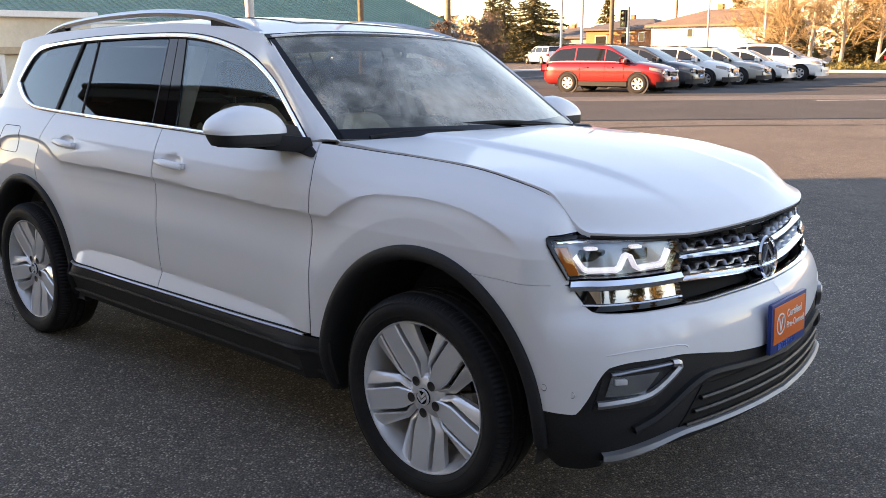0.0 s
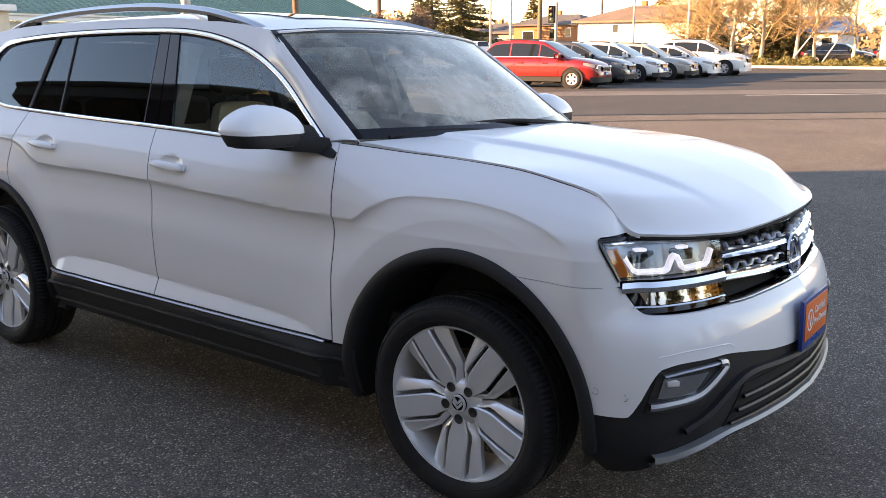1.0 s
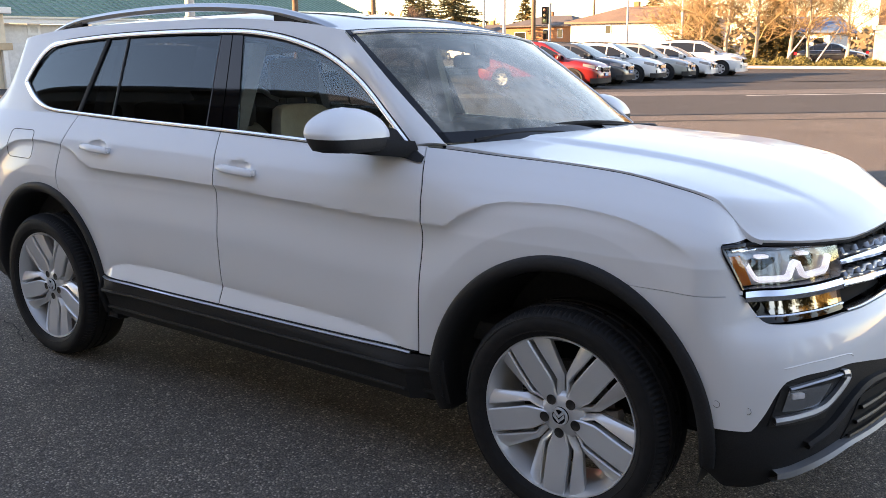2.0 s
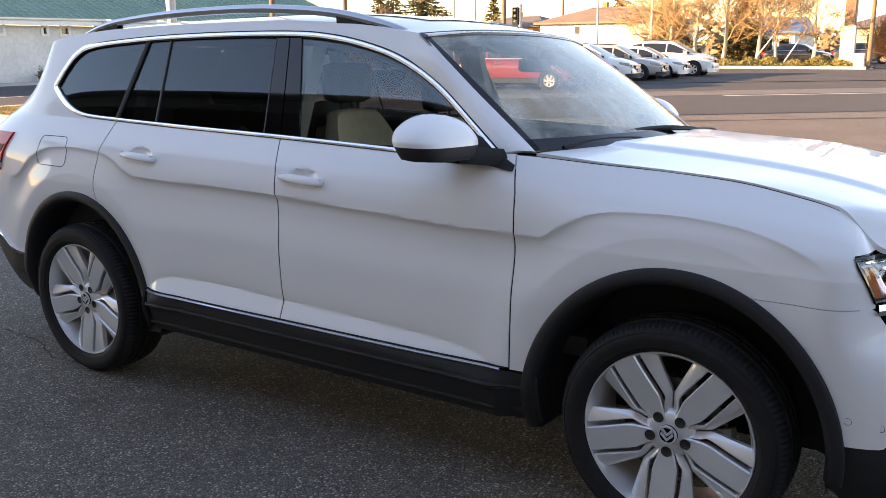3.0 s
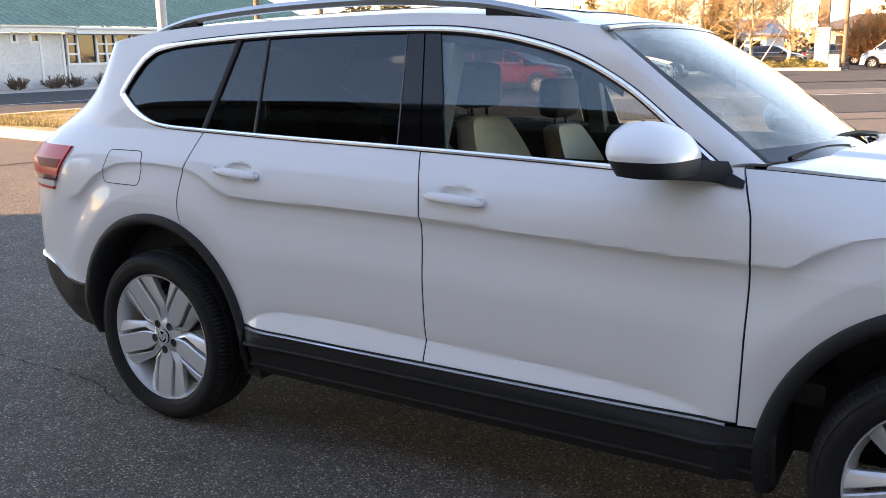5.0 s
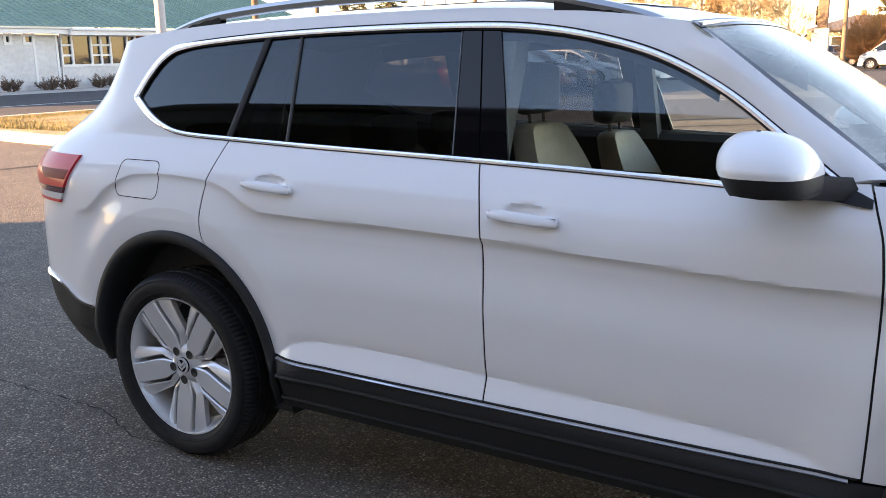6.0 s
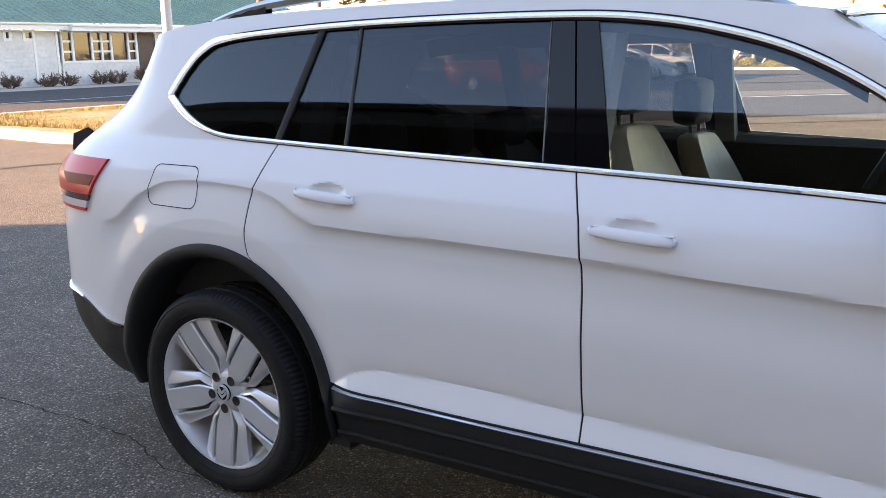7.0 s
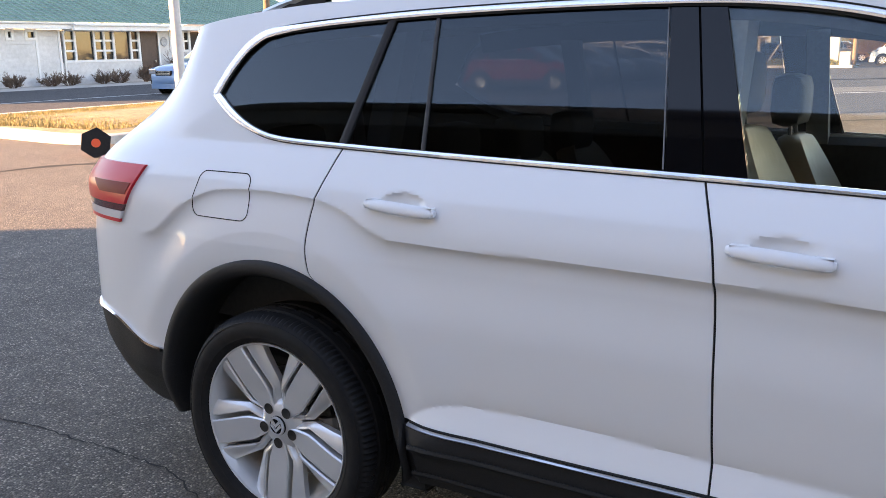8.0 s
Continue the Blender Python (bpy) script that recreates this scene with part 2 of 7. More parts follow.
BELT = curve([(-3.4, 1.236), (-2.77, 1.231), (-1.71, 1.207), (-1.0, 1.186), (-0.62, 1.206), (-0.3, 1.189), (-0.08, 1.179), (0.11, 1.166), (0.3, 1.135), (0.41, 1.11), (0.5, 1.075), (0.56, 1.028), (0.6, 0.985)])
SHOULDER = curve([(0, 0), (0.3, 0.08), (0.6, 0.33), (0.85, 0.72), (1, 1)])
LOWER = curve([(0.12, 0.14), (0.25, 0.06), (0.33, 0.028), (0.45, 0.0), (0.6, 0.0), (1.0, 0.0)])
FRONT = curve([(0.2, 0.10), (0.27, 0.05), (0.34, 0.012), (0.42, 0), (0.56, 0), (0.66, 0.01), (0.72, 0.03), (0.77, 0.066), (0.85, 0.09), (0.95, 0.115), (1.02, 0.15), (1.1, 0.25)])
REAR = curve([(0.2, 0.13), (0.35, 0.05), (0.5, -0.006), (0.62, -0.018), (0.85, -0.014), (0.95, -0.006), (1.05, -0.01), (1.15, 0.045), (1.27, 0.185), (1.44, 0.40), (1.56, 0.55), (1.66, 0.68)])
CREASE = curve([(-3.888, 0.870), (-3.518, 0.930), (-3.338, 1.047), (-3.210, 1.091), (-3.045, 1.101), (-2.821, 1.091), (-2.713, 1.067), (-2.615, 1.021), (-2.536, 0.997), (-2.378, 0.994), (-1.994, 0.992), (-1.648, 0.986),
                (-1.096, 0.965), (-0.705, 0.952), (-0.465, 0.952), (-0.384, 0.999), (-0.284, 1.044), (-0.203, 1.058), (-0.013, 1.064), (0.150, 1.051), (0.285, 1.021), (0.378, 0.983), (0.470, 0.919)])
FOOT = curve([(-2.506, 0.470), (-2.40, 0.535), (-2.300, 0.556), (-1.984, 0.563), (-1.656, 0.553), (-1.105, 0.539), (-0.86, 0.527), (-0.726, 0.512), (-0.595, 0.462)])
AXLES = (0.0, -2.990)
ARCHES = ((0.0, 0.514, 0.542), (-3.0, 0.514, 0.524))
HUB_Z = 0.362
CUPS = [(-2.51, 1.098), (-1.515, 1.071)]


def arch(u, more=0.0):
    """Height of the wheel arch's edge over u, or nothing."""
    for c, a, b in ARCHES:
        d = abs(u - c) / (a + more)
        if d < 1:
            return HUB_Z + (b + more) * math.sqrt(1 - d * d)
    return 0.0


def arch_edge(c, z, way):
    """Where the arch's edge crosses the height z, behind (-1) or ahead (1) of its middle."""
    for m, a, b in ARCHES:
        if m == c:
            q = min(0.999, max(0.0, (z - HUB_Z) / b))
            return m + way * a * math.sqrt(1 - q * q)


def inset(u, z):
    x = u
    belt = BELT(x)
    top = 0.115 + 0.053 * smoothstep(-0.7, -0.1, x)
    if z <= 0.93:
        s = LOWER(z)
    elif z <= belt:
        s = top * SHOULDER((z - 0.93) / (belt - 0.93))
    else:
        s = top + 0.40 * (z - belt) + 0.5 * max(0, z - 1.62) ** 1.5
    f, r = smoothstep(0.42, 0.66, u), smoothstep(3.45, 4.0, -u)
    s = s * (1 - f) + FRONT(z) * f if f > 0 else s
    s = s * (1 - r) + REAR(z) * r if r > 0 else s
    # the shoulder crease, with the panel tucked in below it
    d = CREASE(u) - z
    if d > 0:
        amount = 0.018 * smoothstep(0.44, 0.33, u) * smoothstep(-3.62, -3.45, u) if u > -3.6 else 0
        s += amount * (1 - math.exp(-d / (0.012 if -2.5 < u < -0.6 else 0.018))) * (1 - smoothstep(0.05, 0.24, d))
    # the flare of the sill
    if -2.5 < u < -0.58:
        d = FOOT(u) - z
        s += 0.008 * smoothstep(-2.5, -2.38, u) * smoothstep(-0.58, -0.7, u) * (math.exp(d / 0.03) if d < 0 else 1)
        if d > 0:
            s -= 0.46 * min(d, 0.085)
    # the cups behind the door handles
    for uc, zc in CUPS:
        q = ((u - uc) / 0.075) ** 2 + ((z - zc) / 0.030) ** 2
        if q < 1:
            s += 0.018 * (1 - q) ** 0.7
    # the raised lips round the arches
    for c, a, b in ARCHES:
        rr = math.hypot(u - c, (z - HUB_Z) * a / b) - a
        if rr < 0.26 and z > 0.4:
            s -= 0.011 * (max(0.0, rr) / 0.088 if rr < 0.088 else 1 - smoothstep(0.088, 0.26, rr)) * (1 - f)
    return s


def body(u, z, off=0.0, side=-1):
    x, w, nx, nw = plan_x(u), plan_w(u), -plan_tw(u), plan_tx(u)
    d = off - inset(u, z)
    return Vector((x + nx * d, side * (w + nw * d), z))


def patch(left, right, low, high, nu, nv, off=0.0, side=-1, us=None):
    """A table of points on the body between two edges (numbers or functions of z) and two lines (numbers or functions of u)."""
    fl, fr = (left if callable(left) else lambda z: left), (right if callable(right) else lambda z: right)
    lo, hi = (low if callable(low) else lambda u: low), (high if callable(high) else lambda u: high)
    rows = []
    for a in us or spaced(0, 1, nu):
        row = []
        for b in spaced(0, 1, nv):
            z = 0.8
            for _ in range(6):
                u = fl(z) + (fr(z) - fl(z)) * a
                z = lo(u) + (max(hi(u), lo(u) + 1e-4) - lo(u)) * b
            row.append(body(u, z, off, side))
        rows.append(row)
    return rows


def panel(name, mat, parent, pieces, thick=0.012, label="", side=-1, smooth=28):
    """One body panel out of one or more patches, with thickness."""
    bm = bmesh.new()
    for args in pieces:
        off = args.get("off", 0.0)
        tmp = slab(patch(**args, side=side), patch(**{**args, "off": off - thick}, side=side))
        me = bpy.data.meshes.new("tmp")
        tmp.to_mesh(me)
        tmp.free()
        bm.from_mesh(me)
        bpy.data.meshes.remove(me)
    knit(bm)
    return part(name, bm, mat, parent, label, smooth)


def ribbon(bm, line, width, off=0.0, thick=0.006, side=-1, shift=0.0):
    """A raised strip along a line of (u, z) on the body; shift moves it sideways."""
    pts = np.array(line, float)
    t = np.gradient(pts, axis=0)
    t /= np.maximum(np.hypot(t[:, 0], t[:, 1])[:, None], 1e-9)
    n = np.stack([-t[:, 1], t[:, 0]], 1)
    rows = []
    for p, q in zip(pts, n):
        wide = width(p[0]) if callable(width) else width
        a, b = p + q * (shift - wide / 2), p + q * (shift + wide / 2)
        c = (a + b) / 2
        rows.append([body(*a, off - thick, side), body(*a, off, side), body(*c, off + thick * 0.35, side), body(*b, off, side), body(*b, off - thick, side)])
    add_grid(bm, rows)


def line_of(fn, a, b, n):
    return [(u, fn(u)) for u in spaced(a, b, n)]


def smooth_line(points, n):
    return [(p.x, p.y) for p in spline([(u, z, 0) for u, z in points], n)]


def arch_us(a, b, n):
    """Even steps that crowd towards a, where the arch's edge is steep."""
    return [1 - math.cos(k / n * math.pi / 2) for k in range(n + 1)]


SEAM_F = curve([(0.404, -0.563), (0.693, -0.556), (0.950, -0.555), (1.067, -0.565), (1.159, -0.593), (1.224, -0.615)])
SEAM_M = curve([(0.404, -1.623), (0.601, -1.632), (0.986, -1.650), (1.062, -1.661), (1.214, -1.710)])
SEAM_R = curve([(0.403, -2.437), (0.628, -2.605), (0.769, -2.703), (0.830, -2.782), (0.875, -2.828), (0.951, -2.837), (1.045, -2.829), (1.128, -2.802), (1.240, -2.768)])
WIN_TOP = smooth_line([(-3.340, 1.386), (-3.288, 1.475), (-3.215, 1.551), (-3.094, 1.589), (-2.674, 1.619), (-2.211, 1.632), (-1.787, 1.631), (-1.568, 1.616), (-1.372, 1.582), (-1.182, 1.526), (-0.993, 1.432), (-0.813, 1.306), (-0.670, 1.202)], 120)
WIN_LOW = smooth_line([(-3.340, 1.386), (-3.239, 1.320), (-3.132, 1.275), (-3.012, 1.251), (-2.768, 1.240), (-2.309, 1.226), (-1.708, 1.211), (-1.217, 1.195), (-0.916, 1.184)], 90)
win_top = table(lambda u: float(np.interp(u, [p[0] for p in WIN_TOP], [p[1] for p in WIN_TOP])), -3.36, -0.6)
win_low = table(lambda u: float(np.interp(u, [p[0] for p in WIN_LOW], [p[1] for p in WIN_LOW])), -3.36, -0.6)
GUTTER = curve([(-3.888, 1.516), (-3.588, 1.596), (-3.288, 1.639), (-2.958, 1.665), (-2.309, 1.682), (-1.915, 1.686), (-1.618, 1.675), (-1.367, 1.654), (-1.217, 1.634), (-1.086, 1.616)])
SILL = lambda u: 0.483

car = thing("sport_utility_vehicle", "white three-row sport utility vehicle with black arch cladding parked on asphalt", "car")

GAP = 0.0030
LEAN = Matrix(((1, 0, 0, 0), (0, 1, 0, 0), (0, -0.0253, 1, -0.0245), (0, 0, 0, 1)))


def shut_line(line, side, width=0.006, off=-0.003):
    """The dark gap between two panels."""
    bm = bmesh.new()
    ribbon(bm, line, width, off, 0.004, side)
    return part("shut_line", bm, SEAM_DARK, car)


for side in (-1, 1):
    # front fender
    lamp_edge = lambda z: 0.572 - 0.08 * min(1, max(0, (z - 0.86) / 0.13)) - GAP
    panel("fender", WHITE_PAINT, car, [
        dict(left=lambda z: SEAM_F(z) + GAP, right=lambda z: arch_edge(0.0, z, -1), low=0.476, high=0.78, nu=12, nv=24),
        dict(left=lambda z: SEAM_F(z) + GAP, right=-0.16, low=lambda u: max(0.78, arch(u)), high=lambda u: BELT(u) - 0.002, nu=60, nv=84),
        dict(left=-0.16, right=lamp_edge, low=lambda u: max(arch(u), 0.852), high=lambda u: BELT(u) - 0.002, nu=84, nv=84),
        dict(left=0.492 - GAP, right=0.60, low=lambda u: 0.996 + 0.05 * (u - 0.455), high=lambda u: BELT(u) - 0.002, nu=12, nv=6),
    ], side=side)
    # doors
    door_f = panel("front_door", WHITE_PAINT, car, [dict(left=lambda z: SEAM_M(z) + GAP, right=lambda z: SEAM_F(z) - GAP, low=SILL, high=lambda u: BELT(u) + 0.001, nu=64, nv=84)], side=side)
    door_r = panel("rear_door", WHITE_PAINT, car, [
        dict(left=lambda z: max(SEAM_R(z) + GAP if z > 0.85 else -9, arch_edge(-3.0, z, 1) if z < 0.88 else -9), right=lambda z: SEAM_M(z) - GAP, low=0.483, high=lambda u: win_low(u) - 0.004, nu=116, nv=110)], side=side)
    # rear quarter with its pillar
    panel("rear_quarter_panel", WHITE_PAINT, car, [
        dict(left=-4.02, right=lambda z: arch_edge(-3.0, z, -1), low=lambda u: 0.512 + 0.085 * smoothstep(3.51, 3.85, -u), high=0.76, nu=30, nv=24),
        dict(left=-4.02, right=-3.352, low=lambda u: max(0.76, arch(u)), high=lambda u: GUTTER(u), nu=64, nv=116),
        dict(left=-3.352, right=lambda z: SEAM_R(z) - GAP, low=lambda u: max(arch(u), 0.5), high=lambda u: win_low(u) - 0.004, nu=84, nv=110),
    ], side=side)
    # the strip between the windows and the roof
    panel("cant_rail", WHITE_PAINT, car, [dict(left=-3.352, right=-1.199, low=lambda u: win_top(u) + 0.004, high=lambda u: GUTTER(u), nu=80, nv=8)], side=side)
    # windscreen pillar
    outer = [body(u, z + 0.004, 0, side) for u, z in WIN_TOP if u > -1.20]
    inner = spline([(-1.120, side * 0.708, 1.619), (-1.003, side * 0.735, 1.546), (-0.826, side * 0.772, 1.414), (-0.645, side * 0.804, 1.282), (-0.560, side * 0.816, 1.216)], len(outer))
    rows = []
    stations = [q for q in WIN_TOP if q[0] > -1.20]
    stations[0] = (-1.199, win_top(-1.199))
    outer[0] = body(-1.199, win_top(-1.199) + 0.004, 0, side)
    for step, ((u, z), o, i) in enumerate(zip(stations, outer, inner)):
        w = smoothstep(0.0, 0.22, step / len(outer))
        row = []
        for k in range(7):
            f = k / 6
            flat_p = o.lerp(i, f) + Vector((0.3, side, 0.5)).normalized() * 0.018 * math.sin(math.pi * f)
            on_body = body(u, z + 0.004 + (GUTTER(u) - z - 0.004) * f, 0, side)
            row.append(on_body.lerp(flat_p, w))
        rows.append(row)
    bm = slab(rows, [[p - Vector((0, side * 0.02, 0.01)) for p in r] for r in rows])
    part("windscreen_pillar", bm, WHITE_PAINT, car)
    for seam, z0, z1 in ((SEAM_F, 0.478, 1.16), (SEAM_M, 0.40, 1.214), (SEAM_R, 0.70, 1.236)):
        shut_line([(seam(z), z) for z in spaced(z0, z1, 40)], side, 0.0040, -0.002)
    shut_line([(u, 0.4815) for u in spaced(-2.47, -0.57, 40)], side, 0.005, 0.007)
    shut_line([(u, z - 0.0062) for u, z in WIN_LOW], side, 0.0035, 0.002)
    shut_line([(u, z + 0.0085) for u, z in WIN_TOP], side, 0.004, 0.002)
    shut_line([(u, BELT(u) - 0.001) for u in spaced(-0.60, 0.555, 60)], side, 0.0022, -0.001)
    # chrome round the windows
    bm = bmesh.new()
    ribbon(bm, WIN_TOP, lambda u: 0.016 + 0.014 * smoothstep(-2.95, -3.25, u), 0.006, 0.008, side, -0.003)
    part("window_trim", bm, TRIM_CHROME, car, "chrome strip over the side windows")
    bm = bmesh.new()
    ribbon(bm, WIN_LOW + [(-0.8, 1.182), (-0.70, 1.190)], lambda u: 0.013 + 0.010 * smoothstep(-3.1, -3.3, u), 0.005, 0.008, side, 0.002)
    part("belt_trim", bm, TRIM_CHROME, car, "chrome strip under the side windows")
    bm = bmesh.new()
    ribbon(bm, WIN_TOP, 0.007, 0.000, 0.006, side, -0.0145)
    part("window_seal", bm, BLACK_PLASTIC, car)
    # panes
    bm_args = dict(thick=0.004, side=side, smooth=60)
    panel("front_window", CLEAR_GLASS, car, [dict(left=lambda z: -1.611 - (z - 1.212) * 0.266, right=-0.715, low=lambda u: win_low(u) + 0.004 if u < -0.9 else 1.184, high=lambda u: win_top(u) - 0.010, nu=30, nv=10, off=-0.008)], **bm_args)
    panel("rear_window", PRIVACY_GLASS, car, [dict(left=lambda z: -2.496 - (z - 1.245) * 0.081 + 0.006, right=lambda z: -1.808 - (z - 1.219) * 0.123, low=lambda u: win_low(u) + 0.004, high=lambda u: win_top(u) - 0.010, nu=24, nv=10, off=-0.008)], **bm_args)
    panel("vent_window", PRIVACY_GLASS, car, [dict(left=lambda z: -2.764 + (z - 1.248) * 0.266, right=lambda z: -2.496 - (z - 1.245) * 0.081 - 0.006, low=lambda u: win_low(u) + 0.004, high=lambda u: win_top(u) - 0.010, nu=10, nv=10, off=-0.008)], **bm_args)
    panel("quarter_window", PRIVACY_GLASS, car, [dict(left=-3.335, right=lambda z: -2.786 + (z - 1.248) * 0.26, low=lambda u: win_low(u) + 0.004, high=lambda u: win_top(u) - 0.010, nu=30, nv=10, off=-0.008)], **bm_args)
    panel("centre_pillar", GLOSS_BLACK, car, [dict(left=lambda z: -1.806 - (z - 1.219) * 0.123, right=lambda z: -1.716 - (z - 1.212) * 0.18, low=lambda u: win_low(u) + 0.002, high=lambda u: win_top(u) - 0.010, nu=4, nv=8, off=-0.004),
                                              dict(left=lambda z: -1.710 - (z - 1.212) * 0.18, right=lambda z: -1.613 - (z - 1.212) * 0.266, low=lambda u: win_low(u) + 0.002, high=lambda u: win_top(u) - 0.010, nu=4, nv=8, off=-0.004)], **bm_args)
    panel("pillar_backing", SEAM_DARK, car, [dict(left=lambda z: -1.800 - (z - 1.219) * 0.123, right=lambda z: -1.618 - (z - 1.212) * 0.266, low=lambda u: win_low(u) + 0.002, high=lambda u: win_top(u) - 0.006, nu=4, nv=8, off=-0.018)], **bm_args)
    panel("roof_trim", DARK_TRIM, car, [dict(left=-3.15, right=-1.02, low=lambda u: win_top(u) - 0.050, high=lambda u: win_top(u) + 0.030, nu=40, nv=4, off=-0.035)], **bm_args)
    bm = bmesh.new()
    ribbon(bm, [(-2.775 + (z - 1.248) * 0.263, z) for z in spaced(1.238, 1.608, 8)], 0.026, 0.000, 0.01, side)
    part("window_divider", bm, BLACK_PLASTIC, car)
    bm = bmesh.new()
    ribbon(bm, [(-2.496 - (z - 1.245) * 0.081, z) for z in spaced(1.232, 1.61, 8)], 0.012, -0.003, 0.006, side)
    part("window_divider", bm, DARK_METAL, car)
    bm = bmesh.new()
    ribbon(bm, [(-1.812 - (z - 1.219) * 0.123, z) for z in spaced(1.226, 1.612, 8)], 0.0030, -0.004, 0.004, side)
    part("window_channel", bm, CHANNEL_GREY, car)
    # sill, arch cladding
    panel("sill_cladding", BLACK_PLASTIC, car, [dict(left=-2.50, right=-0.45, low=0.29, high=0.468, nu=40, nv=14, off=0.006)], side=side)
    for z in (0.415, 0.325):
        bm = bmesh.new()
        ribbon(bm, [(u, z) for u in spaced(-2.46, -0.47, 40)], 0.018, 0.011, 0.012, side)
        part("sill_ridge", bm, BLACK_PLASTIC, car)
    bm = bmesh.new()
    ribbon(bm, [(u, 0.4745) for u in spaced(-2.475, -0.59, 40)], 0.0085, 0.012, 0.012, side)
    part("sill_trim", bm, SATIN_METAL, car, "thin chrome strip along the sill")
    for c, ra0, rb0 in ARCHES:
        bm = bmesh.new()
        a0, a1 = (math.radians(191), math.radians(-4)) if c == 0 else (math.radians(190), math.radians(-8))
        rows = []
        for k in range(61):
            a = a0 + (a1 - a0) * k / 60
            row = []
            for ra, off in ((0.511, -0.012), (0.511, 0.010), (0.505, 0.017), (0.482, 0.018), (0.470, 0.013), (0.461, -0.006), (0.458, -0.05), (0.462, -0.12)):
                row.append(body(c + math.cos(a) * ra0 * ra / 0.508, HUB_Z + math.sin(a) * rb0 * ra / 0.508, off, side))
            rows.append(row)
        add_grid(bm, rows)
        part("arch_cladding", bm, BLACK_PLASTIC, car, smooth=50)
        # liner inside the arch
        bm = bmesh.new()
        rows = []
        for k in range(33):
            a = math.radians(192 if c == 0 else 177) - math.radians(206 if c == 0 else 191) * k / 32
            rows.append([(c + math.cos(a) * 0.47, side * w, HUB_Z + math.sin(a) * 0.485) for w in (0.93, 0.8, 0.58)] + [(c, side * 0.58, HUB_Z)])
        add_grid(bm, rows)
        part("arch_liner", bm, DARK_TRIM, car)
    # dark structure behind the panel gaps
    panel("inner_frame", SEAM_DARK, car, [dict(left=-2.42, right=-0.5, low=0.3, high=lambda u: BELT(u) - 0.03, nu=20, nv=10, off=-0.03),
                                          dict(left=-3.95, right=-2.42, low=lambda u: max(0.5, arch(u, 0.02)), high=lambda u: win_low(u) - 0.04 if u > -3.3 else 1.3, nu=20, nv=8, off=-0.035),
                                          dict(left=-0.5, right=0.60, low=lambda u: max(0.5, arch(u, 0.02)), high=lambda u: BELT(u) - 0.035, nu=24, nv=8, off=-0.03)], side=side)

# ---- bonnet, windscreen, roof ----
HOOD_EDGE = curve([(0, 0.772), (0.25, 0.762), (0.448, 0.740), (0.57, 0.706), (0.70, 0.648), (0.80, 0.566)])
HOOD_FRONT_Z = curve([(0, 0.982), (0.448, 0.984), (0.57, 0.990), (0.70, 0.997), (0.80, 1.004)])
HOOD_MID = curve([(0, 1.210), (0.15, 1.200), (0.35, 1.178), (0.55, 1.146), (0.72, 1.104), (0.85, 1.058), (0.94, 1.016), (1, 0.972)])
rows = []
for i in range(57):
    a = i / 56
    a = 1 - (1 - a) ** 1.15
    row = []
    for j in range(65):
        b = -1 + j / 32
        yb = abs(b)
        x0 = -0.555 + 0.20 * (1 - yb ** 2)
        yf = 0.80 * yb
        x1 = HOOD_EDGE(yf)
        x = x0 + (x1 - x0) * a
        half = 0.8125 - 0.006 * a
        y = b * half
        edge_a = 0.002 + BELT(min(0.566, max(-0.62, -0.555 + (0.566 + 0.555) * a))) + 0.004
        zf = HOOD_FRONT_Z(yf)
        mid = HOOD_MID(a) + 0.016
        w = 1 - yb ** 2.4
        z = edge_a + (mid - edge_a) * w
        z += (zf - (edge_a + (HOOD_MID(1) + 0.016 - edge_a) * w)) * smoothstep(0.86, 1.0, a)
        rise = 0.012 * smoothstep(0.62 - 0.10 * a, 0.55 - 0.10 * a, yb) * smoothstep(1.0, 0.7, a)
        row.append(Vector((x, y, z + rise)))
    rows.append(row)
bm = slab(rows, [[p - Vector((0.006, 0, 0.014)) for p in r] for r in rows])
bonnet = part("bonnet", bm, WHITE_PAINT, car, smooth=40)
bm = bmesh.new()
tube(bm, [p + Vector((-0.004, 0, -0.0125)) for p in rows[-1]], 0.0055, 6)
part("bonnet_seal", bm, SEAM_DARK, bonnet)

top_edge = spline([(-1.112, -0.712, 1.617), (-1.062, -0.4, 1.638), (-1.045, 0, 1.646), (-1.062, 0.4, 1.638), (-1.112, 0.712, 1.617)], 41)
low_edge = spline([(-0.572, -0.820, 1.217), (-0.435, -0.45, 1.212), (-0.384, 0, 1.208), (-0.435, 0.45, 1.212), (-0.572, 0.820, 1.217)], 41)
rows = []
for k in range(25):
    s = k / 24
    rows.append([p.lerp(q, s) + Vector((0.45, 0, 0.9)) * 0.023 * math.sin(math.pi * s) * (1 - abs(j / 20 - 1) ** 4) for j, (p, q) in enumerate(zip(top_edge, low_edge))])
bm = slab(rows, [[p - Vector((0.003, 0, 0.004)) for p in r] for r in rows])
screen = part("windscreen", bm, SCREEN_GLASS, car, "windscreen misted with dew and painted sky glare")
band = [[p.lerp(q, s) + Vector((0.45, 0, 0.9)) * (0.023 * math.sin(math.pi * s) + 0.002) for p, q in zip(top_edge, low_edge)] for s in (-0.01, 0.045)]
bm = bmesh.new()
add_grid(bm, band)
part("screen_border", bm, GLOSS_BLACK, screen)
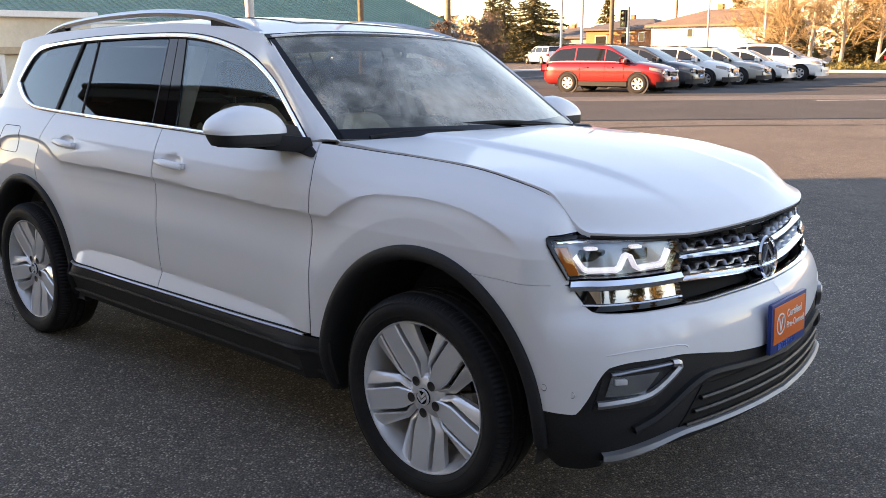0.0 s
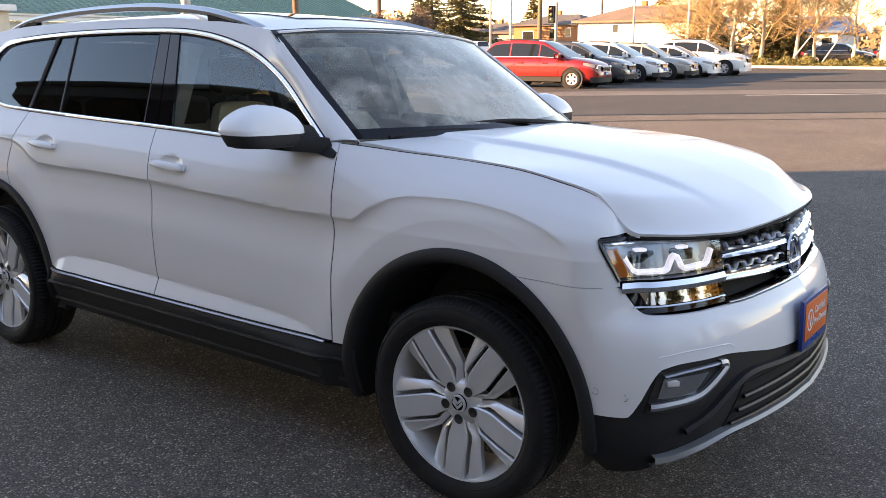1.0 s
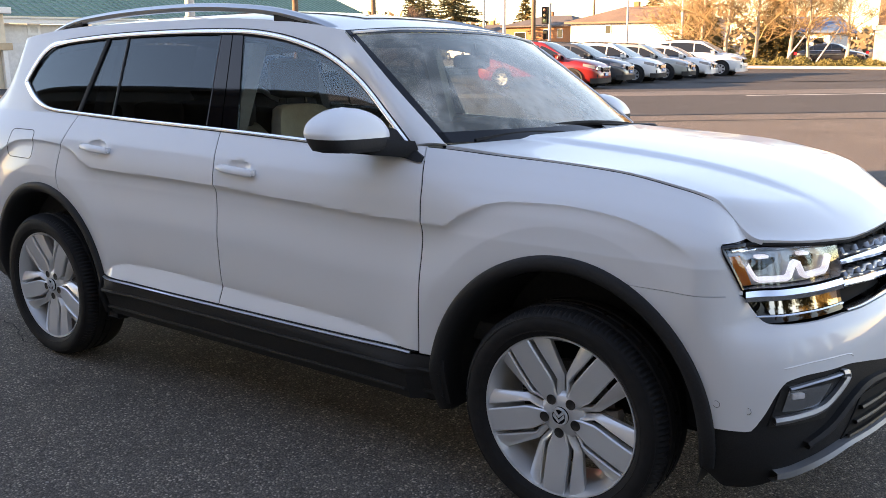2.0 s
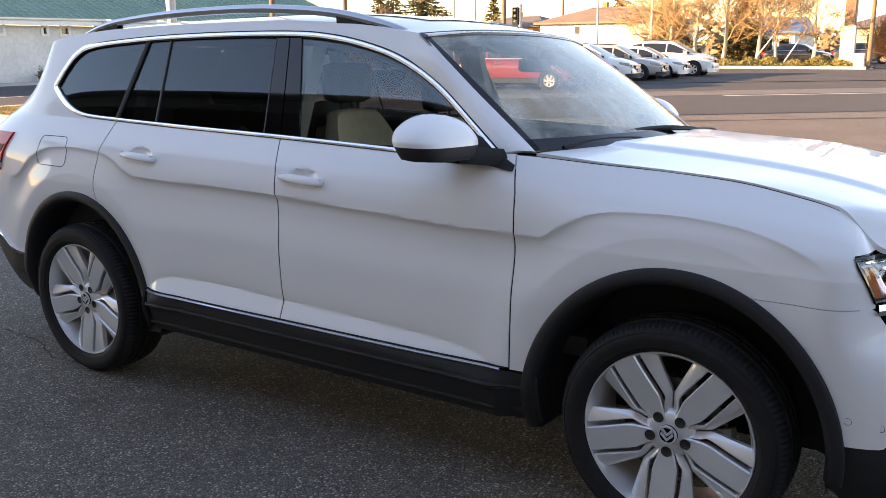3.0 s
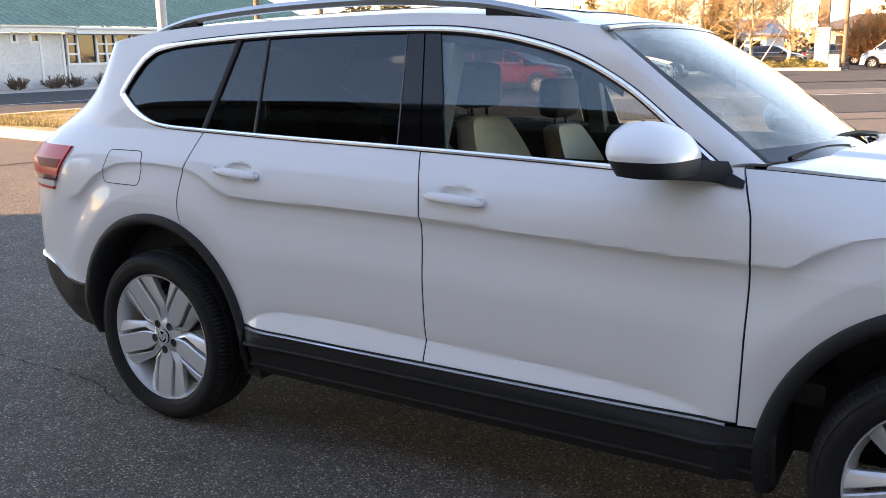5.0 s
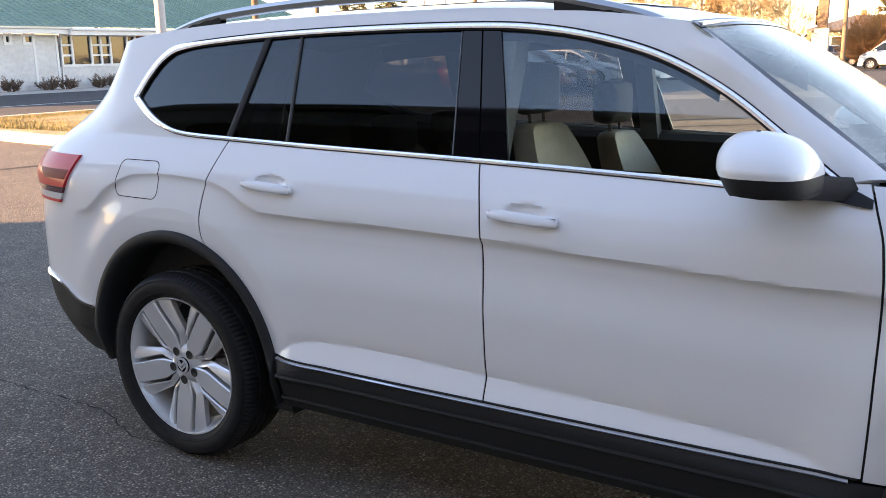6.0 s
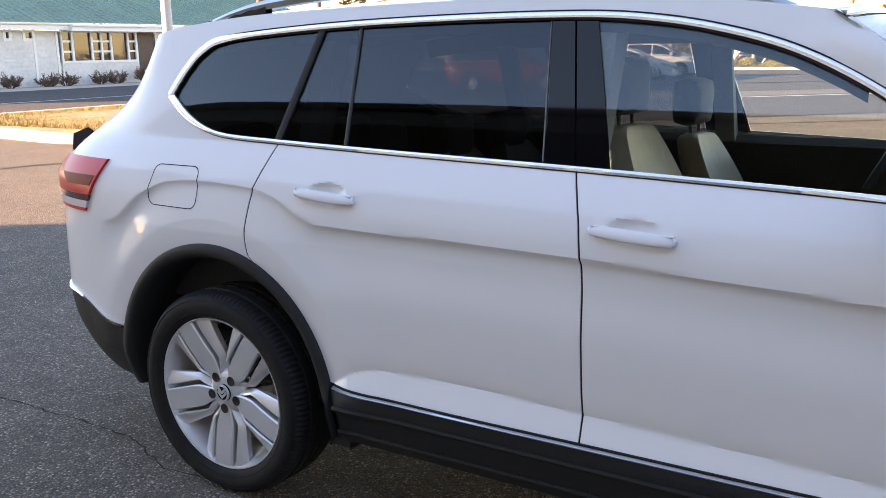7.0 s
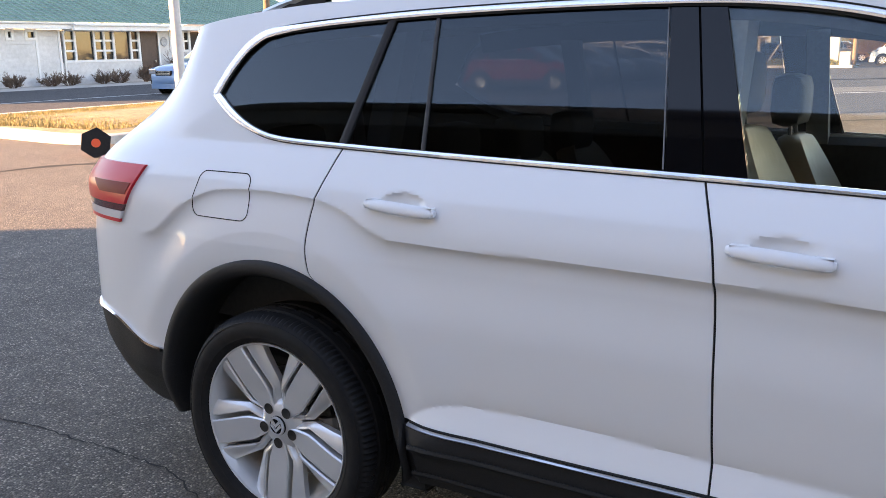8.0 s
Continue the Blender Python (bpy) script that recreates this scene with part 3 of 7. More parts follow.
for cells in ([(i, j) for i in range(22, 25) for j in range(41)], [(i, j) for i in range(25) for j in range(2)], [(i, j) for i in range(25) for j in range(39, 41)]):
    bm = bmesh.new()
    across_i, along_j = sorted({c[0] for c in cells}), sorted({c[1] for c in cells})
    add_grid(bm, [[rows[i][j] + Vector((0.45, 0, 0.9)) * 0.002 for j in along_j] for i in across_i])
    part("screen_border", bm, GLOSS_BLACK, screen)

rows = []
for i in range(61):
    u = -1.088 - (3.60 - 1.088) * i / 60
    g = body(u, GUTTER(u), 0.0)
    half, zg = -g.y, g.z
    row = []
    for j in range(33):
        b = -1 + j / 16
        front = max(0.0, 1 - (-u - 1.088) / 0.3)
        crown = 0.050 * (1 - abs(b) ** 2.6)
        x = g.x + 0.059 * (1 - b * b) * front ** 2
        row.append(Vector((x, b * half, zg + crown * (1 - 0.47 * front ** 2))))
    rows.append(row)
bm = slab(rows, [[p - Vector((0, 0, 0.02)) for p in r] for r in rows])
roof = part("roof", bm, WHITE_PAINT, car, smooth=40)
bm = bmesh.new()
add_grid(bm, [[p + Vector((0, 0, 0.004)) for p in r[7:26]] for r in rows[5:40]])
part("sunroof", bm, GLOSS_BLACK, roof, "black glass sunroof")
# headliner under the roof
bm = bmesh.new()
add_grid(bm, [[p - Vector((0, 0, 0.05)) for p in r[2:31]] for r in rows[1:58:4]])
part("headliner", bm, HEADLINER, roof)

for side in (-1, 1):
    rail = spline([(-3.227, 0, 1.645), (-3.103, 0, 1.677), (-2.948, 0, 1.702), (-2.634, 0, 1.726), (-2.309, 0, 1.737), (-2.014, 0, 1.738), (-1.748, 0, 1.725), (-1.548, 0, 1.705), (-1.367, 0, 1.670), (-1.26, 0, 1.644), (-1.205, 0, 1.624)], 60)
    bm = bmesh.new()
    rows = []
    for p in rail:
        end = smoothstep(0, 0.25, min(p.x + 3.237, -1.19 - p.x))
        h = 0.014 + 0.004 * end
        rows.append([(p.x, side * 0.672, p.z - h), (p.x, side * 0.676, p.z), (p.x, side * 0.664, p.z + h * 0.8), (p.x, side * 0.645, p.z + h), (p.x, side * 0.632, p.z + h * 0.4), (p.x, side * 0.634, p.z - h)])
    add_grid(bm, rows, closed_v=True)
    rail_ob = part("roof_rail", bm, SATIN_METAL, car, "brushed silver roof rail", smooth=50)
    for a, b in ((-3.20, -2.96), (-1.55, -1.225)):
        bm = bmesh.new()
        rows = []
        for x in spaced(a, b, 10):
            p = min(rail, key=lambda q: abs(q.x - x))
            foot = body(x, GUTTER(x), 0, side).z - 0.02
            rows.append([(x, side * 0.671, foot), (x, side * 0.674, p.z - 0.010), (x, side * 0.640, p.z - 0.006), (x, side * 0.640, foot)])
        add_grid(bm, rows)
        part("rail_foot", bm, BLACK_PLASTIC, rail_ob)


# ---- nose: bumper, lamps, grille ----
U_LAMP = u_at(0.552)
LED = material("led_white", (0.9, 0.92, 0.95), 0.3)
LED.node_tree.nodes["Principled BSDF"].inputs["Emission Color"].default_value = (0.9, 0.95, 1, 1)
LED.node_tree.nodes["Principled BSDF"].inputs["Emission Strength"].default_value = 0.12
REFLECTOR = material("lamp_reflector", (0.26, 0.28, 0.31), 0.25, 0.6)
FOG_SILVER = material("fog_reflector", (0.60, 0.60, 0.60), 0.16, 1.0)
FOG_TRIM = material("fog_trim", (0.36, 0.365, 0.38), 0.38, 0.8)
SMOKED_MIRROR = material("smoked_mirror", (0.34, 0.32, 0.30), 0.05, 1.0)


def both(name, mat, parent, pieces, thick=0.012, label="", smooth=28):
    """A panel that runs across the middle of the car."""
    bm = bmesh.new()
    for side in (-1, 1):
        for args in pieces:
            off = args.get("off", 0.0)
            tmp = slab(patch(**args, side=side), patch(**{**args, "off": off - thick}, side=side))
            me = bpy.data.meshes.new("tmp")
            tmp.to_mesh(me)
            tmp.free()
            bm.from_mesh(me)
            bpy.data.meshes.remove(me)
    knit(bm)
    return part(name, bm, mat, parent, label, smooth)


def across(line, width, off, thick, shift=0.0):
    bm = bmesh.new()
    for side in (-1, 1):
        ribbon(bm, line, width, off, thick, side, shift)
    bmesh.ops.remove_doubles(bm, verts=bm.verts, dist=0.0005)
    return bm


BUMP_LOW = curve([(0.49, 0.458), (0.605, 0.458), (0.64, 0.50), (0.685, 0.585), (0.71, 0.61), (0.8, 0.622), (0.95, 0.622), (1.1, 0.605), (1.25, 0.58), (1.45, 0.562), (NOSE, 0.558)])
BUMP_HIGH = curve([(0.15, 0.852), (0.53, 0.856), (0.57, 0.845), (0.605, 0.81), (0.645, 0.775), (0.68, 0.764), (0.9, 0.757), (U_LAMP - 0.02, 0.757), (U_LAMP + 0.1, 0.755), (NOSE - 0.3, 0.757), (NOSE, 0.758)])
bumper = both("front_bumper", WHITE_PAINT, car, [
    dict(left=lambda z: arch_edge(0.0, z, 1), right=0.515, low=0.458, high=0.850, nu=18, nv=26),
    dict(left=0.515, right=NOSE, low=BUMP_LOW, high=BUMP_HIGH, nu=90, nv=26)])
# a fine raised line over the fog lamps
for side in (-1, 1):
    bm = bmesh.new()
    ribbon(bm, smooth_line([(0.70, 0.648), (0.80, 0.656), (0.93, 0.655), (0.99, 0.650), (1.01, 0.640)], 24), 0.004, 0.0008, 0.004, side)
    part("bumper_crease", bm, WHITE_PAINT, bumper)
    # parking sensors
    for u, z in ((0.512, 0.535), (0.60, 0.522)):
        bm = bmesh.new()
        m = Matrix.Translation(body(u, z, -0.004, side)) @ Matrix.Rotation(side * -math.pi / 2, 4, "X")
        lathe(bm, [(0.0, 0.006), (0.009, 0.006), (0.0095, 0.0)], 16, m, False)
        part("parking_sensor", bm, WHITE_PAINT, bumper)
        bm = bmesh.new()
        lathe(bm, [(0.0095, 0.0052), (0.0108, 0.0052)], 16, m, False)
        part("sensor_ring", bm, SEAM_DARK, bumper)

lower = both("bumper_cladding", BLACK_PLASTIC, car, [
    dict(left=0.47, right=NOSE, low=lambda u: 0.245 + 0.065 * smoothstep(0.62, 0.9, u) + 0.06 * smoothstep(0.56, 0.47, u), high=lambda u: max(0.458, BUMP_LOW(u)) + 0.004, nu=70, nv=20, off=-0.008)], thick=0.03)
part("skid_lip", across([(u, 0.362 - 0.055 * smoothstep(1.02, 0.7, u)) for u in spaced(0.70, NOSE, 60)], lambda u: 0.021 + 0.016 * smoothstep(0.98, 0.74, u), 0.020, 0.03), material("skid_silver", (0.27, 0.275, 0.28), 0.45, 0.35), lower, "silver skid lip under the bumper")
part("bumper_ridge", across(smooth_line([(0.80, 0.40), (0.90, 0.44), (1.02, 0.505), (1.12, 0.532), (1.3, 0.522), (1.45, 0.512), (NOSE, 0.508)], 50), 0.026, 0.010, 0.02), BLACK_PLASTIC, lower)
both("lower_grille", SEAM_DARK, lower, [dict(left=lambda z: 0.98 + (z - 0.36) * 0.8, right=NOSE, low=0.355, high=lambda u: 0.497, nu=40, nv=6, off=-0.004)], thick=0.004)
for z in (0.375, 0.415, 0.455):
    part("grille_slat", across([(u, z + 0.004 * math.sin(u)) for u in spaced(1.0 + (z - 0.36) * 0.8, NOSE, 50)], 0.013, 0.008, 0.012), DARK_METAL, lower)
for side in (-1, 1):
    panel("fog_surround", DARK_METAL, lower, [dict(left=lambda z: 0.66 + (z - 0.47) * 0.28, right=lambda z: 0.99 + (z - 0.60) * 0.9, low=0.472, high=0.60, nu=20, nv=8, off=-0.004)], 0.004, side=side)
    bm = bmesh.new()
    ribbon(bm, smooth_line([(0.675, 0.494), (0.74, 0.500), (0.82, 0.507), (0.875, 0.526), (0.955, 0.580), (0.962, 0.592), (0.955, 0.601), (0.93, 0.603)], 60), 0.022, 0.012, 0.014, side)
    ribbon(bm, smooth_line([(0.93, 0.603), (0.86, 0.601), (0.78, 0.597), (0.715, 0.590)], 24), 0.008, 0.010, 0.012, side)
    part("fog_trim", bm, FOG_TRIM, lower, "satin silver bracket round the fog lamp")
    lamp = panel("fog_lamp", FOG_SILVER, lower, [dict(left=lambda z: 0.695 + (z - 0.51) * 0.28, right=lambda z: 0.83 + (z - 0.52) * 0.9, low=0.520, high=0.582, nu=10, nv=6, off=0.002)], 0.004, side=side)
    panel("fog_lens", LAMP_GLASS, lamp, [dict(left=lambda z: 0.692 + (z - 0.51) * 0.28, right=lambda z: 0.835 + (z - 0.52) * 0.9, low=0.517, high=0.585, nu=10, nv=6, off=0.010)], 0.003, side=side)
    bm = bmesh.new()
    box(bm, -0.02, 0.02, -0.006, 0.006, -0.008, 0.008, Matrix.Translation(body(0.745, 0.565, 0.004, side)) @ Matrix.Rotation(side * -0.9, 4, "Z"), 0.003)
    part("fog_bulb", bm, WHITE_LENS, lamp)

    # headlight
    lamp_left = lambda z: 0.567 - 0.075 * min(1, max(0, (z - 0.868) / 0.12))
    head = panel("headlight", REFLECTOR, car, [dict(left=lambda z: lamp_left(z) + 0.004, right=U_LAMP - 0.005, low=0.872, high=lambda u: 0.986 - 0.006 * smoothstep(0.5, 0.9, u), nu=30, nv=8, off=-0.024)], 0.006, "clear headlight with amber corner and white light bars", side)
    bm = bmesh.new()
    loop = [(lamp_left(z), z) for z in spaced(0.868, 0.99, 8)] + [(u, 0.990 - 0.006 * smoothstep(0.5, 0.9, u)) for u in spaced(0.517, U_LAMP, 20)] + [(U_LAMP + 0.03 * math.sin(math.pi * k / 6), 0.984 - 0.116 * k / 6) for k in range(1, 7)] + [(u, 0.868) for u in spaced(U_LAMP, 0.567, 20)[1:]]
    add_grid(bm, [[body(u, z, 0.004, side), body(u, z, -0.028, side)] for u, z in loop], closed_u=True)
    part("lamp_housing", bm, REFLECTOR, head)
    bm = bmesh.new()
    ribbon(bm, loop[:29], 0.010, 0.006, 0.010, side)
    part("lamp_border", bm, GLOSS_BLACK, head)
    panel("lamp_cover", LAMP_GLASS, head, [dict(left=lamp_left, right=U_LAMP + 0.012, low=0.868, high=lambda u: 0.989 - 0.006 * smoothstep(0.5, 0.9, u), nu=30, nv=8, off=0.003)], 0.003, side=side)
    panel("turn_signal", AMBER, head, [dict(left=lambda z: lamp_left(z) + 0.005, right=lambda z: 0.605 - 0.62 * (z - 0.875), low=0.876, high=0.962, nu=8, nv=6, off=-0.010)], 0.02, "amber turn signal", side)
    bm = bmesh.new()
    ribbon(bm, [(0.51 + (U_LAMP - 0.51) * k / 20, 0.978 - 0.006 * k / 20) for k in range(21)], 0.012, -0.012, 0.01, side)
    part("lamp_chrome", bm, CHROME, head)
    span = U_LAMP - 0.53
    bar = [(0.10, 0.934), (0.135, 0.912), (0.175, 0.893), (0.21, 0.887), (0.48, 0.887), (0.51, 0.892), (0.555, 0.925), (0.575, 0.930), (0.60, 0.926), (0.635, 0.893), (0.66, 0.887), (0.87, 0.890), (0.90, 0.898), (0.955, 0.932)]
    bm = bmesh.new()
    ribbon(bm, [(0.53 + span * f, z) for f, z in bar], 0.015, -0.008, 0.014, side)
    part("light_bar", bm, LED, head)
    for f in (0.24, 0.66):
        bm = bmesh.new()
        c = body(0.53 + span * f, 0.952, -0.018, side)
        box(bm, -0.020, 0.020, -0.012, 0.012, -0.005, 0.005, Matrix.Translation(c) @ Matrix.Rotation(side * -1.0, 4, "Z"), 0.004)
        part("lamp_module", bm, LED, head)
        bm = bmesh.new()
        box(bm, -0.045, 0.045, -0.02, 0.02, -0.024, 0.014, Matrix.Translation(body(0.53 + span * f, 0.935, -0.036, side)) @ Matrix.Rotation(side * -1.0, 4, "Z"), 0.008)
        part("lamp_module", bm, GLOSS_BLACK, head)
    # chrome strip and smoked strip under the headlight
    bm = bmesh.new()
    ribbon(bm, [(u, 0.847) for u in spaced(0.578, U_LAMP + 0.005, 24)], 0.030, 0.008, 0.02, side)
    part("lamp_strip", bm, CHROME, head, "chrome strip under the headlight")
    panel("lower_lens", GLOSS_BLACK, head, [dict(left=lambda z: 0.59 + (0.835 - z) * 0.9, right=U_LAMP, low=0.768, high=0.836, nu=20, nv=6, off=-0.004)], 0.012, side=side)
    panel("lower_reflector", SMOKED_MIRROR, head, [dict(left=lambda z: 0.64 + (0.835 - z) * 0.9, right=U_LAMP - 0.03, low=0.792, high=0.829, nu=20, nv=4, off=0.000)], 0.003, side=side)
    bm = bmesh.new()
    ribbon(bm, [(u, 0.788) for u in spaced(0.62, U_LAMP - 0.005, 24)], 0.005, 0.003, 0.006, side)
    part("lens_line", bm, CHROME, head)

grille = both("grille", SEAM_DARK, car, [dict(left=U_LAMP + 0.004, right=NOSE, low=lambda u: BUMP_HIGH(u) + 0.002, high=0.985, nu=40, nv=14, off=-0.060)], 0.01, "black front grille with chrome bars")
bend = lambda u: -0.022 * smoothstep(U_LAMP, NOSE, u)
part("grille_edge", across([(u, 0.972 + 0.4 * bend(u)) for u in spaced(U_LAMP - 0.02, NOSE, 40)], 0.010, 0.002, 0.02), CHROME, grille)
part("grille_edge", across([(u, BUMP_HIGH(u) + 0.010) for u in spaced(U_LAMP, NOSE, 40)], 0.009, 0.004, 0.02), CHROME, grille)
for z in (0.912, 0.840):
    part("grille_bar", across([(u, z + bend(u)) for u in spaced(U_LAMP, NOSE, 40)], 0.028, 0.000, 0.04), CHROME, grille, "thick chrome grille bar")
    teeth = []
    period = 0.105
    u = U_LAMP + 0.005
    while u < NOSE - 0.09:
        for du, dz in ((0.0, 0.034), (0.045, 0.034), (0.058, 0.016), (0.092, 0.016)):
            teeth.append((u + du, z + bend(u) + dz + 0.002))
        u += period
    part("grille_teeth", across(teeth, 0.008, -0.006, 0.022), SATIN_METAL, grille)
    for k in range(5):
        for side in (-1, 1):
            uu = U_LAMP + 0.09 + k * 0.105
            if uu < NOSE - 0.05:
                bm = bmesh.new()
                ribbon(bm, [(uu, z + 0.02 + 0.03 * q + bend(uu)) for q in (0, 1)], 0.006, -0.03, 0.02, side)
                part("grille_rib", bm, BLACK_PLASTIC, grille)
both("grille_cap", GLOSS_BLACK, grille, [dict(left=0.48, right=NOSE, low=lambda u: 0.978 + 0.4 * bend(u) if u > U_LAMP else 0.988, high=lambda u: 1.0, nu=40, nv=3, off=-0.012)], 0.03)
# round badge: a chrome ring and plain chevrons on a dark disc
face = Matrix.Translation((0.800, 0, 0.838)) @ Matrix.Rotation(radians(82), 4, "Y")
bm = bmesh.new()
lathe(bm, [(0, 0.004), (0.07, 0.002), (0.084, -0.012), (0.09, -0.05)], 40, face, False)
badge = part("badge", bm, GLOSS_BLACK, grille, "round dark badge with a chrome ring")
bm = bmesh.new()
lathe(bm, [(0.066, 0.003), (0.068, 0.009), (0.075, 0.010), (0.079, 0.003)], 48, face)
part("badge_ring", bm, CHROME, badge)
for lift in (0.030, -0.018):
    bm = bmesh.new()
    for s in (-1, 1):
        prism(bm, [(-lift, 0), (-lift - 0.016, 0), (-lift + 0.034, s * 0.046), (-lift + 0.046, s * 0.038)], 0.008, face)
    part("badge_chevron", bm, CHROME, badge)

# ---- number plate holder with its advertising plate ----
plate_m = Matrix.Translation((0.898, -0.01, 0.620)) @ Matrix.Rotation(radians(90), 4, "Z") @ Matrix.Rotation(radians(88), 4, "X")
bm = bmesh.new()
box(bm, -0.165, 0.165, -0.09, 0.09, -0.012, 0.004, plate_m, 0.005)
plate = part("plate_frame", bm, PLATE_BLUE, car, "blue plastic plate frame with an orange plate")
bm = bmesh.new()
box(bm, -0.148, 0.148, -0.058, 0.076, 0.002, 0.0065, plate_m, 0.001)
part("plate", bm, PLATE_ORANGE, plate)


def words(name, text, size, mat, parent, m, extrude=0.0008):
    """Raised lettering as a mesh."""
    cu = bpy.data.curves.new(name, "FONT")
    cu.body, cu.size, cu.extrude, cu.align_x, cu.align_y = text, size, extrude, "LEFT", "CENTER"
    tmp = bpy.data.objects.new(name, cu)
    scene.collection.objects.link(tmp)
    me = bpy.data.meshes.new_from_object(tmp.evaluated_get(bpy.context.evaluated_depsgraph_get()))
    bpy.data.objects.remove(tmp)
    me.materials.clear()
    me.materials.append(mat)
    ob = new(name, me)
    ob.parent = parent
    ob.matrix_basis = m
    return ob


words("plate_text", "Certified", 0.040, PLAIN_WHITE, plate, plate_m @ Matrix.Translation((-0.035, 0.034, 0.0075)))
words("plate_text", "Pre-Owned", 0.036, PLAIN_WHITE, plate, plate_m @ Matrix.Translation((-0.035, -0.008, 0.0075)))
words("frame_text", "BOZEMAN", 0.036, material("frame_text_blue", (0.05, 0.14, 0.5), 0.4), plate, plate_m @ Matrix.Translation((-0.105, -0.074, 0.0048)))
bm = bmesh.new()
lathe(bm, [(0.033, 0.0068), (0.033, 0.008), (0.039, 0.008), (0.039, 0.0068)], 32, plate_m @ Matrix.Translation((-0.088, 0.010, 0)))
prism(bm, [(-0.004, -0.026), (0.004, -0.026), (0.02, 0.022), (0.012, 0.022)], 0.001, plate_m @ Matrix.Translation((-0.088, 0.010, 0.0068)))
prism(bm, [(-0.004, -0.026), (0.004, -0.026), (-0.012, 0.022), (-0.02, 0.022)], 0.0012, plate_m @ Matrix.Translation((-0.088, 0.010, 0.0068)))
part("plate_emblem", bm, PLAIN_WHITE, plate, smooth=0)


# ---- wheels ----
RIM_R, TYRE_R = 0.262, 0.371
BRAKE = varied("brake_disc", (0.10, 0.085, 0.07), (0.22, 0.20, 0.18), 60, 0.4, metal=0.9)
CALIPER = varied("caliper_iron", (0.16, 0.15, 0.14), (0.24, 0.22, 0.2), 30, 0.6, metal=0.5)


def spoke_mesh(kind):
    """One of the five blades, or one of its two narrow side bars, lying along +x, outer face up."""
    bm = bmesh.new()
    stations = 13
    rows_top = []
    for i in range(stations):
        f = i / (stations - 1)
        R = 0.045 + (0.2605 - 0.045) * f
        rise = 0.022 * smoothstep(0.05, 1.0, f)
        if kind == "blade":
            b = 0.017 + 0.022 * min(1.0, f / 0.36)
            a = -b
            h = 0.083 + rise
            depth = 0.035
        else:
            s = 1 if kind == "bar_a" else -1
            inner = 0.017 + 0.022 * min(1.0, f / 0.36) + 0.013 * smoothstep(0.18, 0.34, f)
            outer = 0.023 + 0.053 * min(1.0, f / 0.40) + 0.026 * max(0.0, f - 0.40) / 0.60
            a, b = (inner * s, outer * s) if s > 0 else (outer * s, inner * s)
            h = 0.077 + rise
            depth = 0.045
        e = min(0.004, (b - a) * 0.2)

        def at(y, z):
            return (math.sqrt(max(R * R - y * y, 0.0004)), y, z)

        drop = 0.0 if kind == "blade" else 0.014
        la, lb = (drop, 0.0) if kind == "bar_b" else (0.0, drop)
        rows_top.append([at(a, h - 0.005 - la), at(a + e, h - la), at((a + b) / 2, h + 0.001 - drop * 0.3), at(b - e, h - lb), at(b, h - 0.005 - lb), at(b - e, h - depth), at(a + e, h - depth)])
    v = add_grid(bm, rows_top, closed_v=True)
    bm.faces.new(v[0]), bm.faces.new(v[-1])
    return bm


